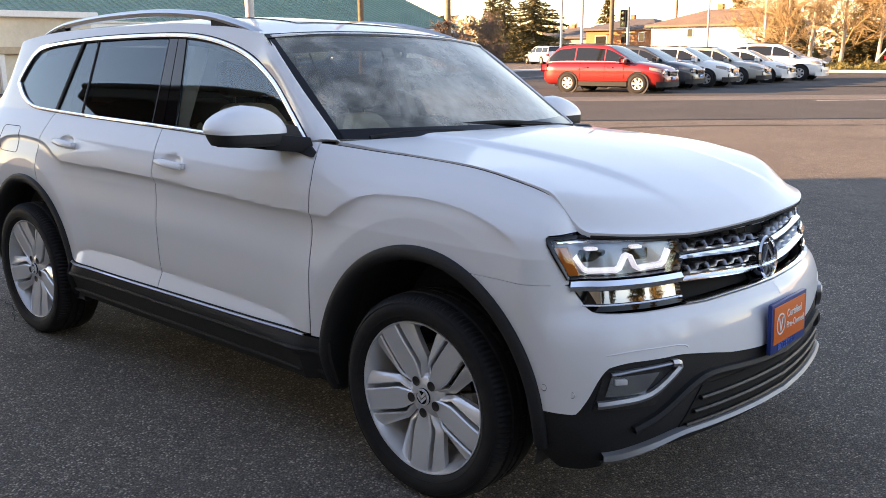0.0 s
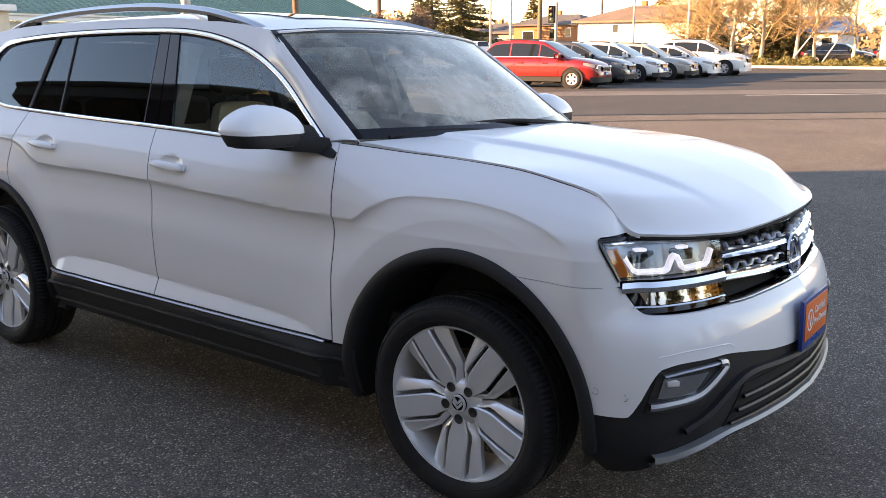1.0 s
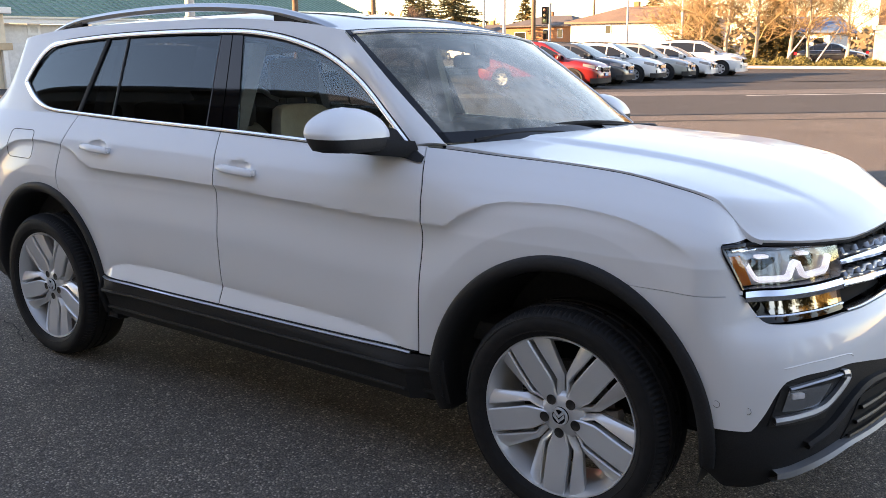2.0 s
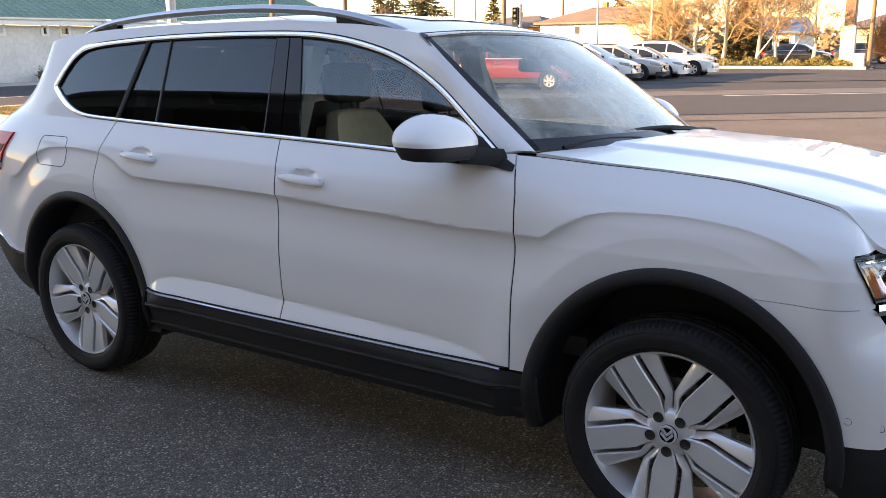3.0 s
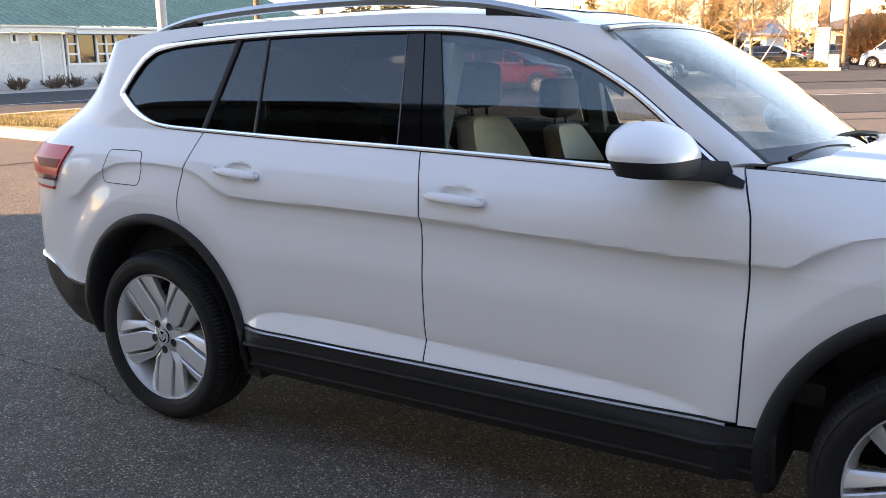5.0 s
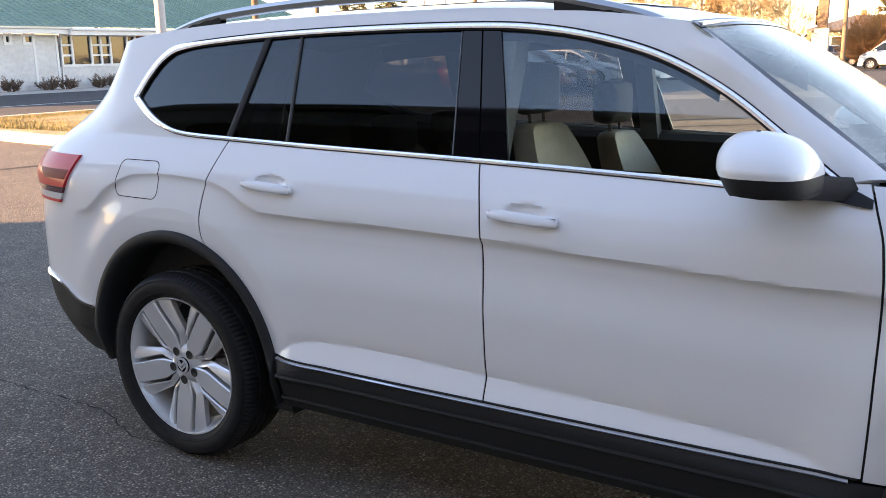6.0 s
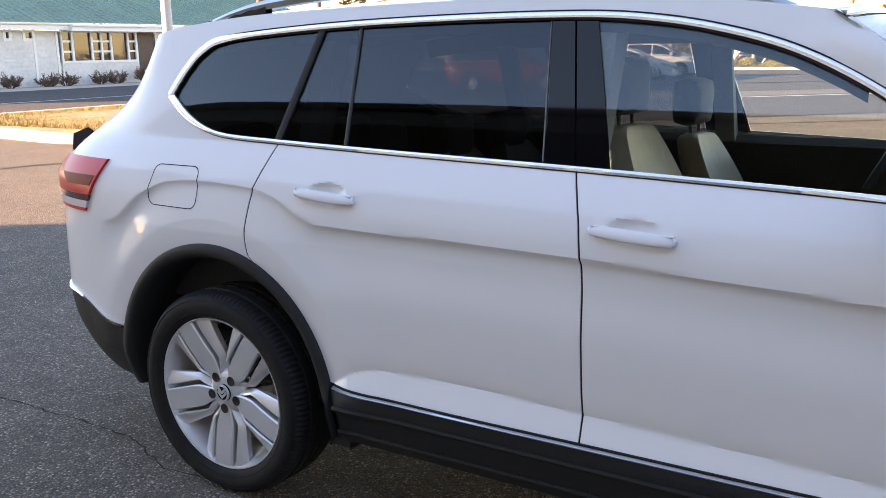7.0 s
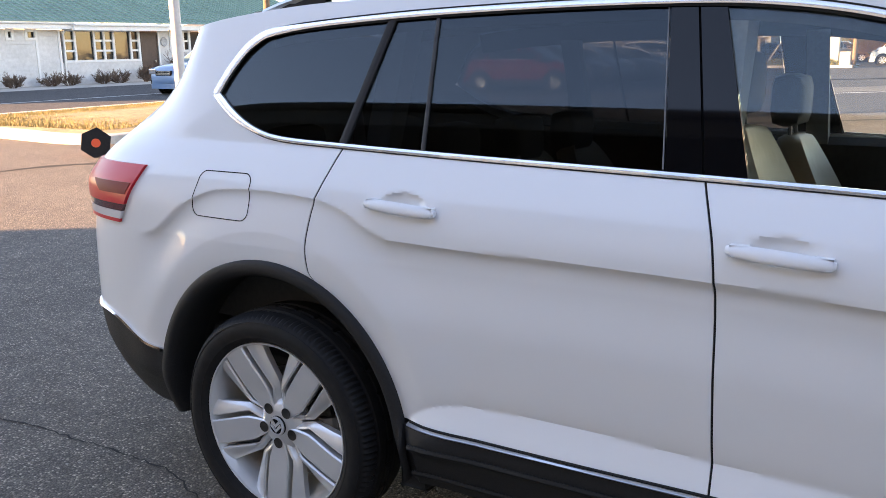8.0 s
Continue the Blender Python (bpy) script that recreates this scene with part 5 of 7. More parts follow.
def flat(name, points, mat, label, z=0.004, category="road"):
    bm = bmesh.new()
    bm.faces.new([bm.verts.new((x, y, z)) for x, y in points])
    return tagged(part(name, bm, mat, smooth=0), label, category, kind="structure")




def fall(x, y):
    """The lot's gentle fall towards its drain, beyond and behind the car."""
    f = -0.0253 * min(max(0.0, y + 0.97), 2.3) * (1 - smoothstep(1.6, 7.0, y))
    g = -0.0100 * min(max(0.0, -0.25 - x), 4.2) * (1 - smoothstep(5.0, 9.0, -x)) * smoothstep(-4.5, -2.0, y)
    return (f * smoothstep(-9.0, -6.0, x) * (1 - smoothstep(2.5, 6.0, x)) + g) * (1 - smoothstep(4.0, 9.0, y))


bm = bmesh.new()
gx = [-1200, -60] + spaced(-14, 10, 96) + [60, 600]
gy = [-500, -40] + spaced(-8, 12, 80) + [60, 1200]
add_grid(bm, [[(x, y, fall(x, y)) for x in gx] for y in gy])
tagged(part("ground", bm, ASPHALT, smooth=80), "worn grey asphalt lot with pale stones showing", "ground", kind="structure")


def along(p, s):
    return (p[0] + D.x * s, p[1] + D.y * s)


lane_a, lane_b, lane_c = (-8.39, 13.49), (-12.94, 19.45), (-15.4, 24.2)
flat("road", [along(lane_a, -9), along(lane_a, 160), along(lane_b, 160), along(lane_b, -9)], ROAD, "dark grey asphalt lane across the lot")
flat("pavement_strip", [along(lane_b, -9), along(lane_b, 160), along((-14.6, 21.2), 160), along((-14.6, 21.2), -9)], PALE, "pale worn strip beside the dark lane")
flat("road_far", [along((-14.62, 21.22), -7), along((-14.62, 21.22), 160), (60, 90), (-24, 90), (-24, 22)], ROAD, "dark asphalt where the row of cars is parked")
flat("road_street", [(-36.2, -90), (-21.5, -90), (-21.5, 16), (-24.02, 22), (-24.02, 100), (-36.2, 100)], ROAD, "two-lane street of grey asphalt", 0.003)
flat("road_line", [(-27.75, -90), (-27.6, -90), (-27.6, 60), (-27.75, 60)], LINE_PAINT, "white painted line along the street", 0.008)
flat("road_line", [along((-9.2, 21.9), 3), along((-9.2, 21.9), 14), along((-9.32, 22.0), 14), along((-9.32, 22.0), 3)], LINE_PAINT, "worn white line on the dark lane", 0.009)
flat("pavement", [(-40.2, -60), (-36.2, -60), (-36.2, 70), (-40.2, 70)], CONCRETE, "pale concrete footpath in front of the white building", 0.006)


def crack(points, width, seed):
    rnd = random.Random(seed)
    bm = bmesh.new()
    pts = spline([(x, y, 0.0025) for x, y in points], 70)
    rows = []
    for i, p in enumerate(pts):
        d = (pts[min(i + 1, 69)] - pts[max(i - 1, 0)]).normalized()
        side = Vector((-d.y, d.x, 0))
        c = p + side * rnd.uniform(-0.012, 0.012)
        w = width * rnd.uniform(0.3, 1.2)
        c.z = 0.0025 + fall(c.x, c.y)
        rows.append([c - side * w, c + side * w])
    add_grid(bm, rows)
    return tagged(part("crack", bm, CRACK, smooth=0), "thin crack in the worn asphalt", "crack", kind="structure")


crack([(-5.6, -0.75), (-4.9, -0.87), (-4.47, -0.848), (-4.08, -0.842), (-3.70, -0.852), (-3.3, -0.98), (-2.9, -0.9)], 0.0045, 3)
crack([(0.9, 2.0), (1.4, 2.35), (2.1, 2.5), (3.2, 2.9)], 0.010, 4)
crack([(-12.5, 2.2), (-12.2, 3.9), (-12.15, 4.4), (-11.8, 5.0), (-11.0, 5.8), (-9.0, 8.2), (-6.6, 13.0), (-3.1, 16.2), (2.0, 20.4)], 0.14, 5)
crack([(-9.6, 5.0), (-8.0, 8.0), (-5.0, 11.5)], 0.012, 6)

# pebbles lying on the lot near the car
rnd = random.Random(11)
bm = bmesh.new()
for _ in range(900):
    x, y = rnd.uniform(-6.5, 2.6), rnd.uniform(-2.6, 0.5)
    r = rnd.uniform(0.002, 0.0065)
    made = bmesh.ops.create_icosphere(bm, subdivisions=1, radius=r)["verts"]
    for v in made:
        v.co = Vector((v.co.x * rnd.uniform(0.8, 1.4) + x, v.co.y * rnd.uniform(0.8, 1.3) + y, v.co.z * 0.6 + 0.0015 + fall(x, y)))
tagged(part("pebbles", bm, varied("pebble", (0.16, 0.15, 0.14), (0.34, 0.31, 0.28), 40, 0.9), smooth=60), "small loose pebbles scattered on the asphalt", "pebbles", kind="stuff")

# ---- planted island with its kerb, beside the street ----
island = spline([(-21.3, 15.5, 0), (-21.3, 9.0, 0), (-20.6, 7.6, 0), (-19.2, 7.1, 0), (-16.4, 6.75, 0), (-14.4, 6.6, 0), (-13.7, 7.2, 0), (-14.3, 9.5, 0), (-16.5, 15.5, 0)], 60)
centre = Vector((-17.6, 11.0, 0))
rows = []
for p in island:
    inward = (centre - p).normalized()
    rows.append([p, p + Vector((0, 0, 0.14)) + inward * 0.02, p + Vector((0, 0, 0.15)) + inward * 0.05, p + Vector((0, 0, 0.15)) + inward * 0.42, p + inward * 0.44 + Vector((0, 0, 0.05))])
bm = bmesh.new()
add_grid(bm, rows)
tagged(part("kerb", bm, CONCRETE), "pale concrete kerb round the grass island", "kerb", kind="structure")
bm = bmesh.new()
inner = [p + (centre - p).normalized() * 0.43 + Vector((0, 0, 0.12)) for p in island]
mid = bm.verts.new(centre + Vector((0, 0, 0.22)))
vs = [bm.verts.new(p) for p in inner]
for a, b in zip(vs, vs[1:] + vs[:1]):
    bm.faces.new((a, b, mid))
tagged(part("ground_island", bm, SOIL, smooth=60), "dry soil of the grass island", "ground", kind="structure")
DRY_GRASS = varied("dry_grass", (0.17, 0.14, 0.05), (0.40, 0.31, 0.12), 2.2, 0.9)


def tuft_field(name, inside, count, height, mat, label, seed, base=0.1, x0=0, x1=1, y0=0, y1=1, lean=0.6, width=0.012):
    rnd = random.Random(seed)
    verts, faces = [], []
    while len(faces) < count:
        x, y = rnd.uniform(x0, x1), rnd.uniform(y0, y1)
        if not inside(x, y):
            continue
        h = height * rnd.uniform(0.4, 1.2)
        a, l = rnd.uniform(0, 6.283), rnd.uniform(0.1, lean) * h
        w = width * rnd.uniform(0.6, 1.4)
        dx, dy = math.cos(a), math.sin(a)
        z = base(x, y) if callable(base) else base
        i = len(verts)
        verts += [(x - dy * w, y + dx * w, z), (x + dy * w, y - dx * w, z), (x + dx * l, y + dy * l, z + h)]
        faces.append((i, i + 1, i + 2))
    me = bpy.data.meshes.new(name)
    me.from_pydata(verts, [], faces)
    me.materials.append(mat)
    return tagged(new(name, me), label, "grass", kind="stuff")


tuft_field("dry_grass", lambda x, y: (Vector((x, y, 0)) - centre).length < 3.1 or (-20.7 < x < -14.8 - 0.0 and 7.6 < y < 15.0 and x < -13.9 - (y - 7) * 0.30), 42000, 0.075, DRY_GRASS, "dry yellow grass on the island", 5, 0.12, -20.9, -14.2, 7.4, 15.2)

# ---- long building behind the camera, which shades the lot ----
SHADE_GLASS = material("shaded_pane", (0.02, 0.022, 0.024), 0.06)
SHED_WALL = varied("shed_wall", (0.50, 0.395, 0.30), (0.60, 0.48, 0.37), 5, 0.85, 0.2, 40, stain=0.1)
SHED_DARK = varied("shed_soffit", (0.035, 0.028, 0.024), (0.06, 0.05, 0.042), 4, 0.8)
building = thing("canopy_building", "long brown building with a deep dark eave shading the lot", "building", pose(0, -9.56, 0))
bm = bmesh.new()
box(bm, -20.8, 18, -9, 0, 0, 7.19)
part("wall", bm, SHED_WALL, building, smooth=0)
bm = bmesh.new()
box(bm, -21.6, 19, -9.5, 1.2, 7.19, 7.61, None, 0.03)
part("eave", bm, SHED_DARK, building, smooth=0)
bm = bmesh.new()
tube(bm, [(-21.6, 1.22, 7.55), (19, 1.22, 7.55)], 0.07, 8)
part("gutter", bm, SHED_DARK, building)
for x in (-12, -8.5, -5, -1.5, 2, 5.5, 9, 12.5):
    bm = bmesh.new()
    box(bm, x, x + 1.7, 0.01, 0.05, 1.0, 2.4)
    win = part("window", bm, SHADE_GLASS, building, smooth=0)
    bm = bmesh.new()
    box(bm, x - 0.08, x + 1.78, 0.01, 0.10, 0.92, 0.995)
    part("sill", bm, PLAIN_WHITE, win, smooth=0)

# ---- white building with a green roof, across the street ----
FX = -40.3
SIDING = varied("white_siding", (0.54, 0.525, 0.50), (0.66, 0.645, 0.62), 6, 0.7, 0.1, 60, stain=0.06, stain_scale=0.7)
TRIM = varied("white_trim", (0.70, 0.69, 0.66), (0.78, 0.77, 0.74), 12, 0.6)
GREEN_ROOF = varied("green_roof", (0.15, 0.225, 0.185), (0.21, 0.30, 0.25), 9, 0.6, 0.2, 30, stain=0.12, stain_scale=0.6)
BROWN_DOOR = varied("brown_door", (0.05, 0.028, 0.018), (0.08, 0.045, 0.03), 8, 0.5)
SHADE_PANE = varied("office_pane", (0.02, 0.022, 0.02), (0.035, 0.036, 0.034), 2, 0.04, 0.5, 1.6)
office = thing("white_building", "single-storey white clapboard building with a green roof", "building")
bm = bmesh.new()
box(bm, FX - 8, FX - 0.16, 8, 45, 0, 2.68)
core = part("wall", bm, material("dark_room", (0.05, 0.045, 0.04), 0.9), office, smooth=0)


def clapboard(y0, y1, z0, z1, x=FX):
    """Overlapping boards, each thicker at its foot."""
    z = z0
    while z < z1 - 0.01:
        h = min(0.2, z1 - z)
        bm = bmesh.new()
        add_grid(bm, [[(x - 0.15, y, z), (x + 0.03, y, z), (x + 0.004, y, z + h), (x - 0.15, y, z + h)] for y in (y0, y1)], closed_v=True)
        part("board", bm, SIDING, core, smooth=0)
        z += 0.2


clapboard(8, 25.3, 0, 2.2)
clapboard(8, 22.4, 2.2, 2.7)
clapboard(22.8, 23.4, 2.2, 2.7)
clapboard(24.0, 25.3, 2.2, 2.7)
clapboard(25.3, 30.2, 0, 1.1)
clapboard(31.4, 32.2, 0, 2.7)
clapboard(32.2, 45, 0, 1.55)


def office_window(y0, y1, z0, z1, cols, rows_n):
    """A grid of panes in white bars; cols are the widths' shares."""
    bm = bmesh.new()
    box(bm, FX - 0.10, FX - 0.08, y0, y1, z0, z1)
    w = part("window", bm, SHADE_PANE, office, smooth=0)
    bm = bmesh.new()
    for y in (y0, y1):
        box(bm, FX - 0.06, FX + 0.045, y - 0.07, y + 0.07, z0 - 0.07, z1 + 0.07)
    for z in (z0, z1):
        box(bm, FX - 0.06, FX + 0.04, y0 + 0.07, y1 - 0.07, z - 0.06, z + 0.06)
    part("frame", bm, TRIM, w, smooth=0)
    for c in cols[1:-1]:
        bm = bmesh.new()
        box(bm, FX - 0.06, FX + 0.035, c - 0.06, c + 0.06, z0 + 0.06, z1 - 0.06)
        part("mullion", bm, TRIM, w, smooth=0)
    for (a, b), n in zip(zip(cols, cols[1:]), rows_n):
        for k in range(1, n):
            bm = bmesh.new()
            z = z0 + (z1 - z0) * k / n
            box(bm, FX - 0.06, FX + 0.03, a + 0.06, b - 0.06, z - 0.05, z + 0.05)
            part("glazing_bar", bm, TRIM, w, smooth=0)


office_window(25.45, 30.1, 1.15, 2.68, [25.45, 26.1, 27.25, 27.85, 28.45, 29.55, 30.1], [3, 1, 3, 3, 1, 3])
office_window(22.45, 22.75, 2.25, 2.65, [22.45, 22.75], [1])
office_window(23.45, 23.95, 2.25, 2.65, [23.45, 23.95], [1])
office_window(20.0, 20.5, 2.25, 2.65, [20.0, 20.5], [1])
office_window(32.3, 33.7, 1.6, 2.68, [32.3, 32.8, 33.25, 33.7], [2, 2, 2])
office_window(34.6, 36.6, 1.6, 2.68, [34.6, 35.3, 36.0, 36.6], [2, 1, 2])
office_window(38.0, 41.0, 1.6, 2.68, [38.0, 39.0, 40.0, 41.0], [2, 1, 2])
bm = bmesh.new()
box(bm, FX - 0.12, FX - 0.02, 30.25, 31.35, 0, 2.66)
door = part("door", bm, BROWN_DOOR, office, smooth=0)
bm = bmesh.new()
box(bm, FX - 0.02, FX + 0.05, 31.1, 31.18, 1.0, 1.12)
part("door_handle", bm, SATIN_METAL, door, smooth=0)
for y in (23.95, 25.2, 31.45):
    bm = bmesh.new()
    box(bm, FX, FX + 0.05, y - 0.06, y + 0.06, 0, 2.7)
    part("corner_board", bm, TRIM, office, smooth=0)
bm = bmesh.new()
box(bm, FX, FX + 0.7, 7.5, 25.5, 2.72, 3.02)
box(bm, FX, FX + 0.9, 25.5, 31.4, 2.66, 2.96)
box(bm, FX, FX + 0.7, 31.4, 45.4, 2.72, 2.98)
part("fascia", bm, TRIM, office, smooth=0)
bm = bmesh.new()
tube(bm, [(FX + 0.76, 7.5, 3.0), (FX + 0.76, 25.6, 3.0)], 0.07, 8)
tube(bm, [(FX + 0.96, 25.5, 2.93), (FX + 0.96, 31.5, 2.93)], 0.07, 8)
tube(bm, [(FX + 0.70, 25.5, 2.95), (FX + 0.2, 25.45, 2.7), (FX + 0.06, 25.4, 2.4), (FX + 0.06, 25.4, 0.1)], 0.05, 8)
part("gutter", bm, TRIM, office)
# roof of overlapping courses
bm = bmesh.new()
courses = 26
edge = []
for k in range(courses):
    f0, f1 = k / courses, (k + 1) / courses
    xa, xb = FX + 0.85 - 10.0 * f0, FX + 0.85 - 10.0 * f1 - 0.05
    za, zb = 3.04 + 3.9 * f0 + 0.03, 3.04 + 3.9 * f1
    edge += [(xa, za - 0.03), (xa, za)]
add_grid(bm, [[(x, y, z) for x, z in edge + [(xb, zb)]] for y in (6.5, 46)])
part("roof", bm, GREEN_ROOF, office, smooth=0)
RIDGE = varied("green_ridge", (0.10, 0.21, 0.15), (0.14, 0.27, 0.20), 9, 0.6)
bm = bmesh.new()
for y in spaced(6.7, 45.8, 90):
    add_grid(bm, [[(FX + 0.85 - 10 * f, yy, 3.09 + 3.9 * f + dz) for f in (0, 1)] for yy, dz in ((y - 0.02, 0), (y, 0.05), (y + 0.02, 0))])
seams = part("roof_seams", bm, RIDGE, office, smooth=0)
seams["kind"] = "stuff"
bm = bmesh.new()
lathe(bm, [(0.0, 0.02), (0.14, 0.02), (0.22, 0.05), (0.26, 0.0)], 20, Matrix.Translation((FX + 0.04, 31.8, 2.1)) @ Matrix.Rotation(radians(90), 4, "Y"), False)
part("wall_emblem", bm, varied("emblem_grey", (0.25, 0.25, 0.25), (0.5, 0.5, 0.5), 14, 0.6), office)
# sunlit wing at the near end of the white building
wing = thing("cream_outbuilding", "sunlit cream outbuilding with a beige porch beam", "building")
bm = bmesh.new()
box(bm, -38.5, -33.5, 8.5, 15.2, 0, 2.9)
part("wall", bm, varied("cream_wall", (0.60, 0.53, 0.41), (0.70, 0.62, 0.49), 5, 0.8, 0.1, 30, stain=0.12), wing, smooth=0)
bm = bmesh.new()
box(bm, -38.7, -33.2, 8.3, 15.4, 2.9, 3.15, None, 0.03)
part("roof", bm, TRIM, wing, smooth=0)
bm = bmesh.new()
box(bm, -33.50, -33.20, 8.5, 15.3, 1.50, 1.78, None, 0.02)
part("porch_beam", bm, varied("beige_beam", (0.40, 0.31, 0.20), (0.50, 0.40, 0.27), 5, 0.8), wing, smooth=0)
for y in (9.6, 11.4, 13.2, 15.0):
    bm = bmesh.new()
    box(bm, -33.44, -33.26, y - 0.09, y + 0.09, 0, 1.50, None, 0.01)
    part("porch_post", bm, TRIM, wing, smooth=0)
for y in (10.1, 13.7):
    bm = bmesh.new()
    box(bm, -33.53, -33.47, y, y + 0.75, 0.55, 1.25)
    part("window", bm, SHADE_PANE, wing, smooth=0)


# ---- trees and shrubs ----
BARK_PALE = varied("pale_bark", (0.34, 0.28, 0.21), (0.50, 0.43, 0.33), 14, 0.9, 0.4, 40)
TWIG_GOLD = varied("golden_twigs", (0.24, 0.165, 0.08), (0.38, 0.27, 0.13), 1.2, 0.85)
BARK_DARK = varied("dark_bark", (0.07, 0.05, 0.035), (0.12, 0.09, 0.06), 12, 0.95, 0.4, 40)
NEEDLE = varied("needles", (0.06, 0.06, 0.025), (0.15, 0.13, 0.055), 1.0, 0.9)
NEEDLE_WARM = varied("warm_needles", (0.12, 0.10, 0.03), (0.24, 0.18, 0.06), 1.0, 0.9)
SHRUB_TWIG = varied("shrub_twigs", (0.10, 0.065, 0.045), (0.20, 0.14, 0.10), 3, 0.9)
JUNIPER = varied("juniper", (0.10, 0.10, 0.03), (0.24, 0.21, 0.07), 2.0, 0.9)


class Twigs:
    """Collects thin three-sided twigs in one mesh."""

    def __init__(self):
        self.v, self.f = [], []

    def add(self, a, b, ra, rb):
        d = (b - a).normalized()
        s = d.cross(Vector((0.31, 0.2, 0.93)))
        s = s.normalized() if s.length > 1e-3 else Vector((1, 0, 0))
        q = d.cross(s)
        i = len(self.v)
        for p, r in ((a, ra), (b, rb)):
            for k in range(3):
                t = 2.0944 * k
                self.v.append(tuple(p + (s * math.cos(t) + q * math.sin(t)) * r))
        for k in range(3):
            self.f.append((i + k, i + (k + 1) % 3, i + 3 + (k + 1) % 3, i + 3 + k))

    def done(self, name, mat, parent):
        me = bpy.data.meshes.new(name)
        me.from_pydata(self.v, [], self.f)
        me.materials.append(mat)
        ob = new(name, me)
        ob.parent = parent
        return ob


def grow(tw, rnd, a, d, length, r, depth, up=0.25, spread=0.6):
    """A limb that bends, forks and ends in twigs."""
    p, n = a, 3
    for k in range(n):
        d = (d + Vector((rnd.gauss(0, 0.10), rnd.gauss(0, 0.10), rnd.gauss(0, 0.05) + up * 0.12))).normalized()
        q = p + d * length / n
        tw.add(p, q, r * (1 - 0.25 * k / n), r * (1 - 0.25 * (k + 1) / n))
        p = q
        if depth > 0:
            for _ in range(rnd.choice((1, 2, 2) if depth > 1 else (2, 3, 3))):
                side = Vector((rnd.gauss(0, 1), rnd.gauss(0, 1), rnd.gauss(0.15, 0.6))).normalized()
                nd = (d * (1 - spread * 0.5) + side * spread).normalized()
                grow(tw, rnd, p, nd, length * rnd.uniform(0.45, 0.68), max(0.009, r * 0.55), depth - 1, up, spread)


def bare_tree(x, y, height, seed, label, twig=TWIG_GOLD, bark=BARK_PALE, trunk_r=0.13, first=0.28, depth=3, spread=0.62):
    rnd = random.Random(seed)
    t = thing("bare_tree", label, "tree", pose(x, y, 0), "bare roadside trees")
    bm = bmesh.new()
    pts, p = [], Vector((0, 0, -0.05))
    lean = Vector((rnd.gauss(0, 0.03), rnd.gauss(0, 0.03), 1))
    for k in range(9):
        pts.append(p.copy())
        p = p + lean * height * 0.85 / 8 + Vector((rnd.gauss(0, 0.05), rnd.gauss(0, 0.05), 0))
    radii = [trunk_r * (1.25 if k == 0 else 1 - 0.095 * k) for k in range(9)]
    tube(bm, pts, radii, 9)
    part("trunk", bm, bark, t, smooth=60)
    tw = Twigs()
    for k in range(17):
        f = first + (0.97 - first) * k / 16
        i = f * 8
        a = pts[int(min(i, 7))].lerp(pts[int(min(i, 7)) + 1], min(1, i - int(min(i, 7))))
        ang = rnd.uniform(0, 6.283)
        d = Vector((math.cos(ang), math.sin(ang), rnd.uniform(0.35, 0.9))).normalized()
        grow(tw, rnd, a, d, height * (0.36 - 0.20 * f) * rnd.uniform(0.8, 1.15), 0.045 * (1.15 - f), depth, spread=spread)
    tw.done("crown", twig, t)
    return t


def conifer(x, y, height, radius, seed, label, mat=NEEDLE):
    rnd = random.Random(seed)
    t = thing("conifer", label, "tree", pose(x, y, 0), "evergreen trees")
    bm = bmesh.new()
    tube(bm, [(0, 0, -0.1), (0, 0, height * 0.5), (0, 0, height * 0.97)], [0.22, 0.12, 0.02], 8)
    part("trunk", bm, BARK_DARK, t, smooth=60)
    v, f = [], []
    z = height * 0.07
    while z < height * 0.99:
        frac = z / height
        reach = radius * (1 - frac) ** 0.85 * rnd.uniform(0.82, 1.12) + 0.05
        for _ in range(max(5, int(13 * (1 - frac)))):
            a = rnd.uniform(0, 6.283)
            r = reach * rnd.uniform(0.72, 1.1)
            steps = max(3, int(r / 0.16))
            for k in range(1, steps + 1):
                q = k / steps
                c = Vector((math.cos(a) * r * q, math.sin(a) * r * q, z - 0.30 * r * q + 0.16 * r * q * q))
                for _ in range(5):
                    d = Vector((math.cos(a) + rnd.gauss(0, 0.7), math.sin(a) + rnd.gauss(0, 0.7), rnd.gauss(-0.1, 0.45))).normalized() * rnd.uniform(0.18, 0.42)
                    s = d.cross(Vector((rnd.gauss(0, 1), rnd.gauss(0, 1), 1))).normalized() * rnd.uniform(0.06, 0.13)
                    i = len(v)
                    v.extend([tuple(c - s), tuple(c + s), tuple(c + d)])
                    f.append((i, i + 1, i + 2))
        z += height * 0.021
    me = bpy.data.meshes.new("crown")
    me.from_pydata(v, [], f)
    me.materials.append(mat)
    new("crown", me).parent = t
    return t


def shrub(x, y, height, width, seed, label, mat=SHRUB_TWIG, stems=26, depth=2):
    rnd = random.Random(seed)
    t = thing("shrub", label, "shrub", pose(x, y, 0), "bare shrubs")
    tw = Twigs()
    for _ in range(stems):
        a = rnd.uniform(0, 6.283)
        lean = rnd.uniform(0.1, 1.0) * width / height
        d = Vector((math.cos(a) * lean, math.sin(a) * lean, 1)).normalized()
        grow(tw, rnd, Vector((math.cos(a) * width * 0.12, math.sin(a) * width * 0.12, -0.03)), d, height * rnd.uniform(0.55, 0.9), 0.014, depth, 0.3, 0.5)
    tw.done("brush", mat, t)
    return t


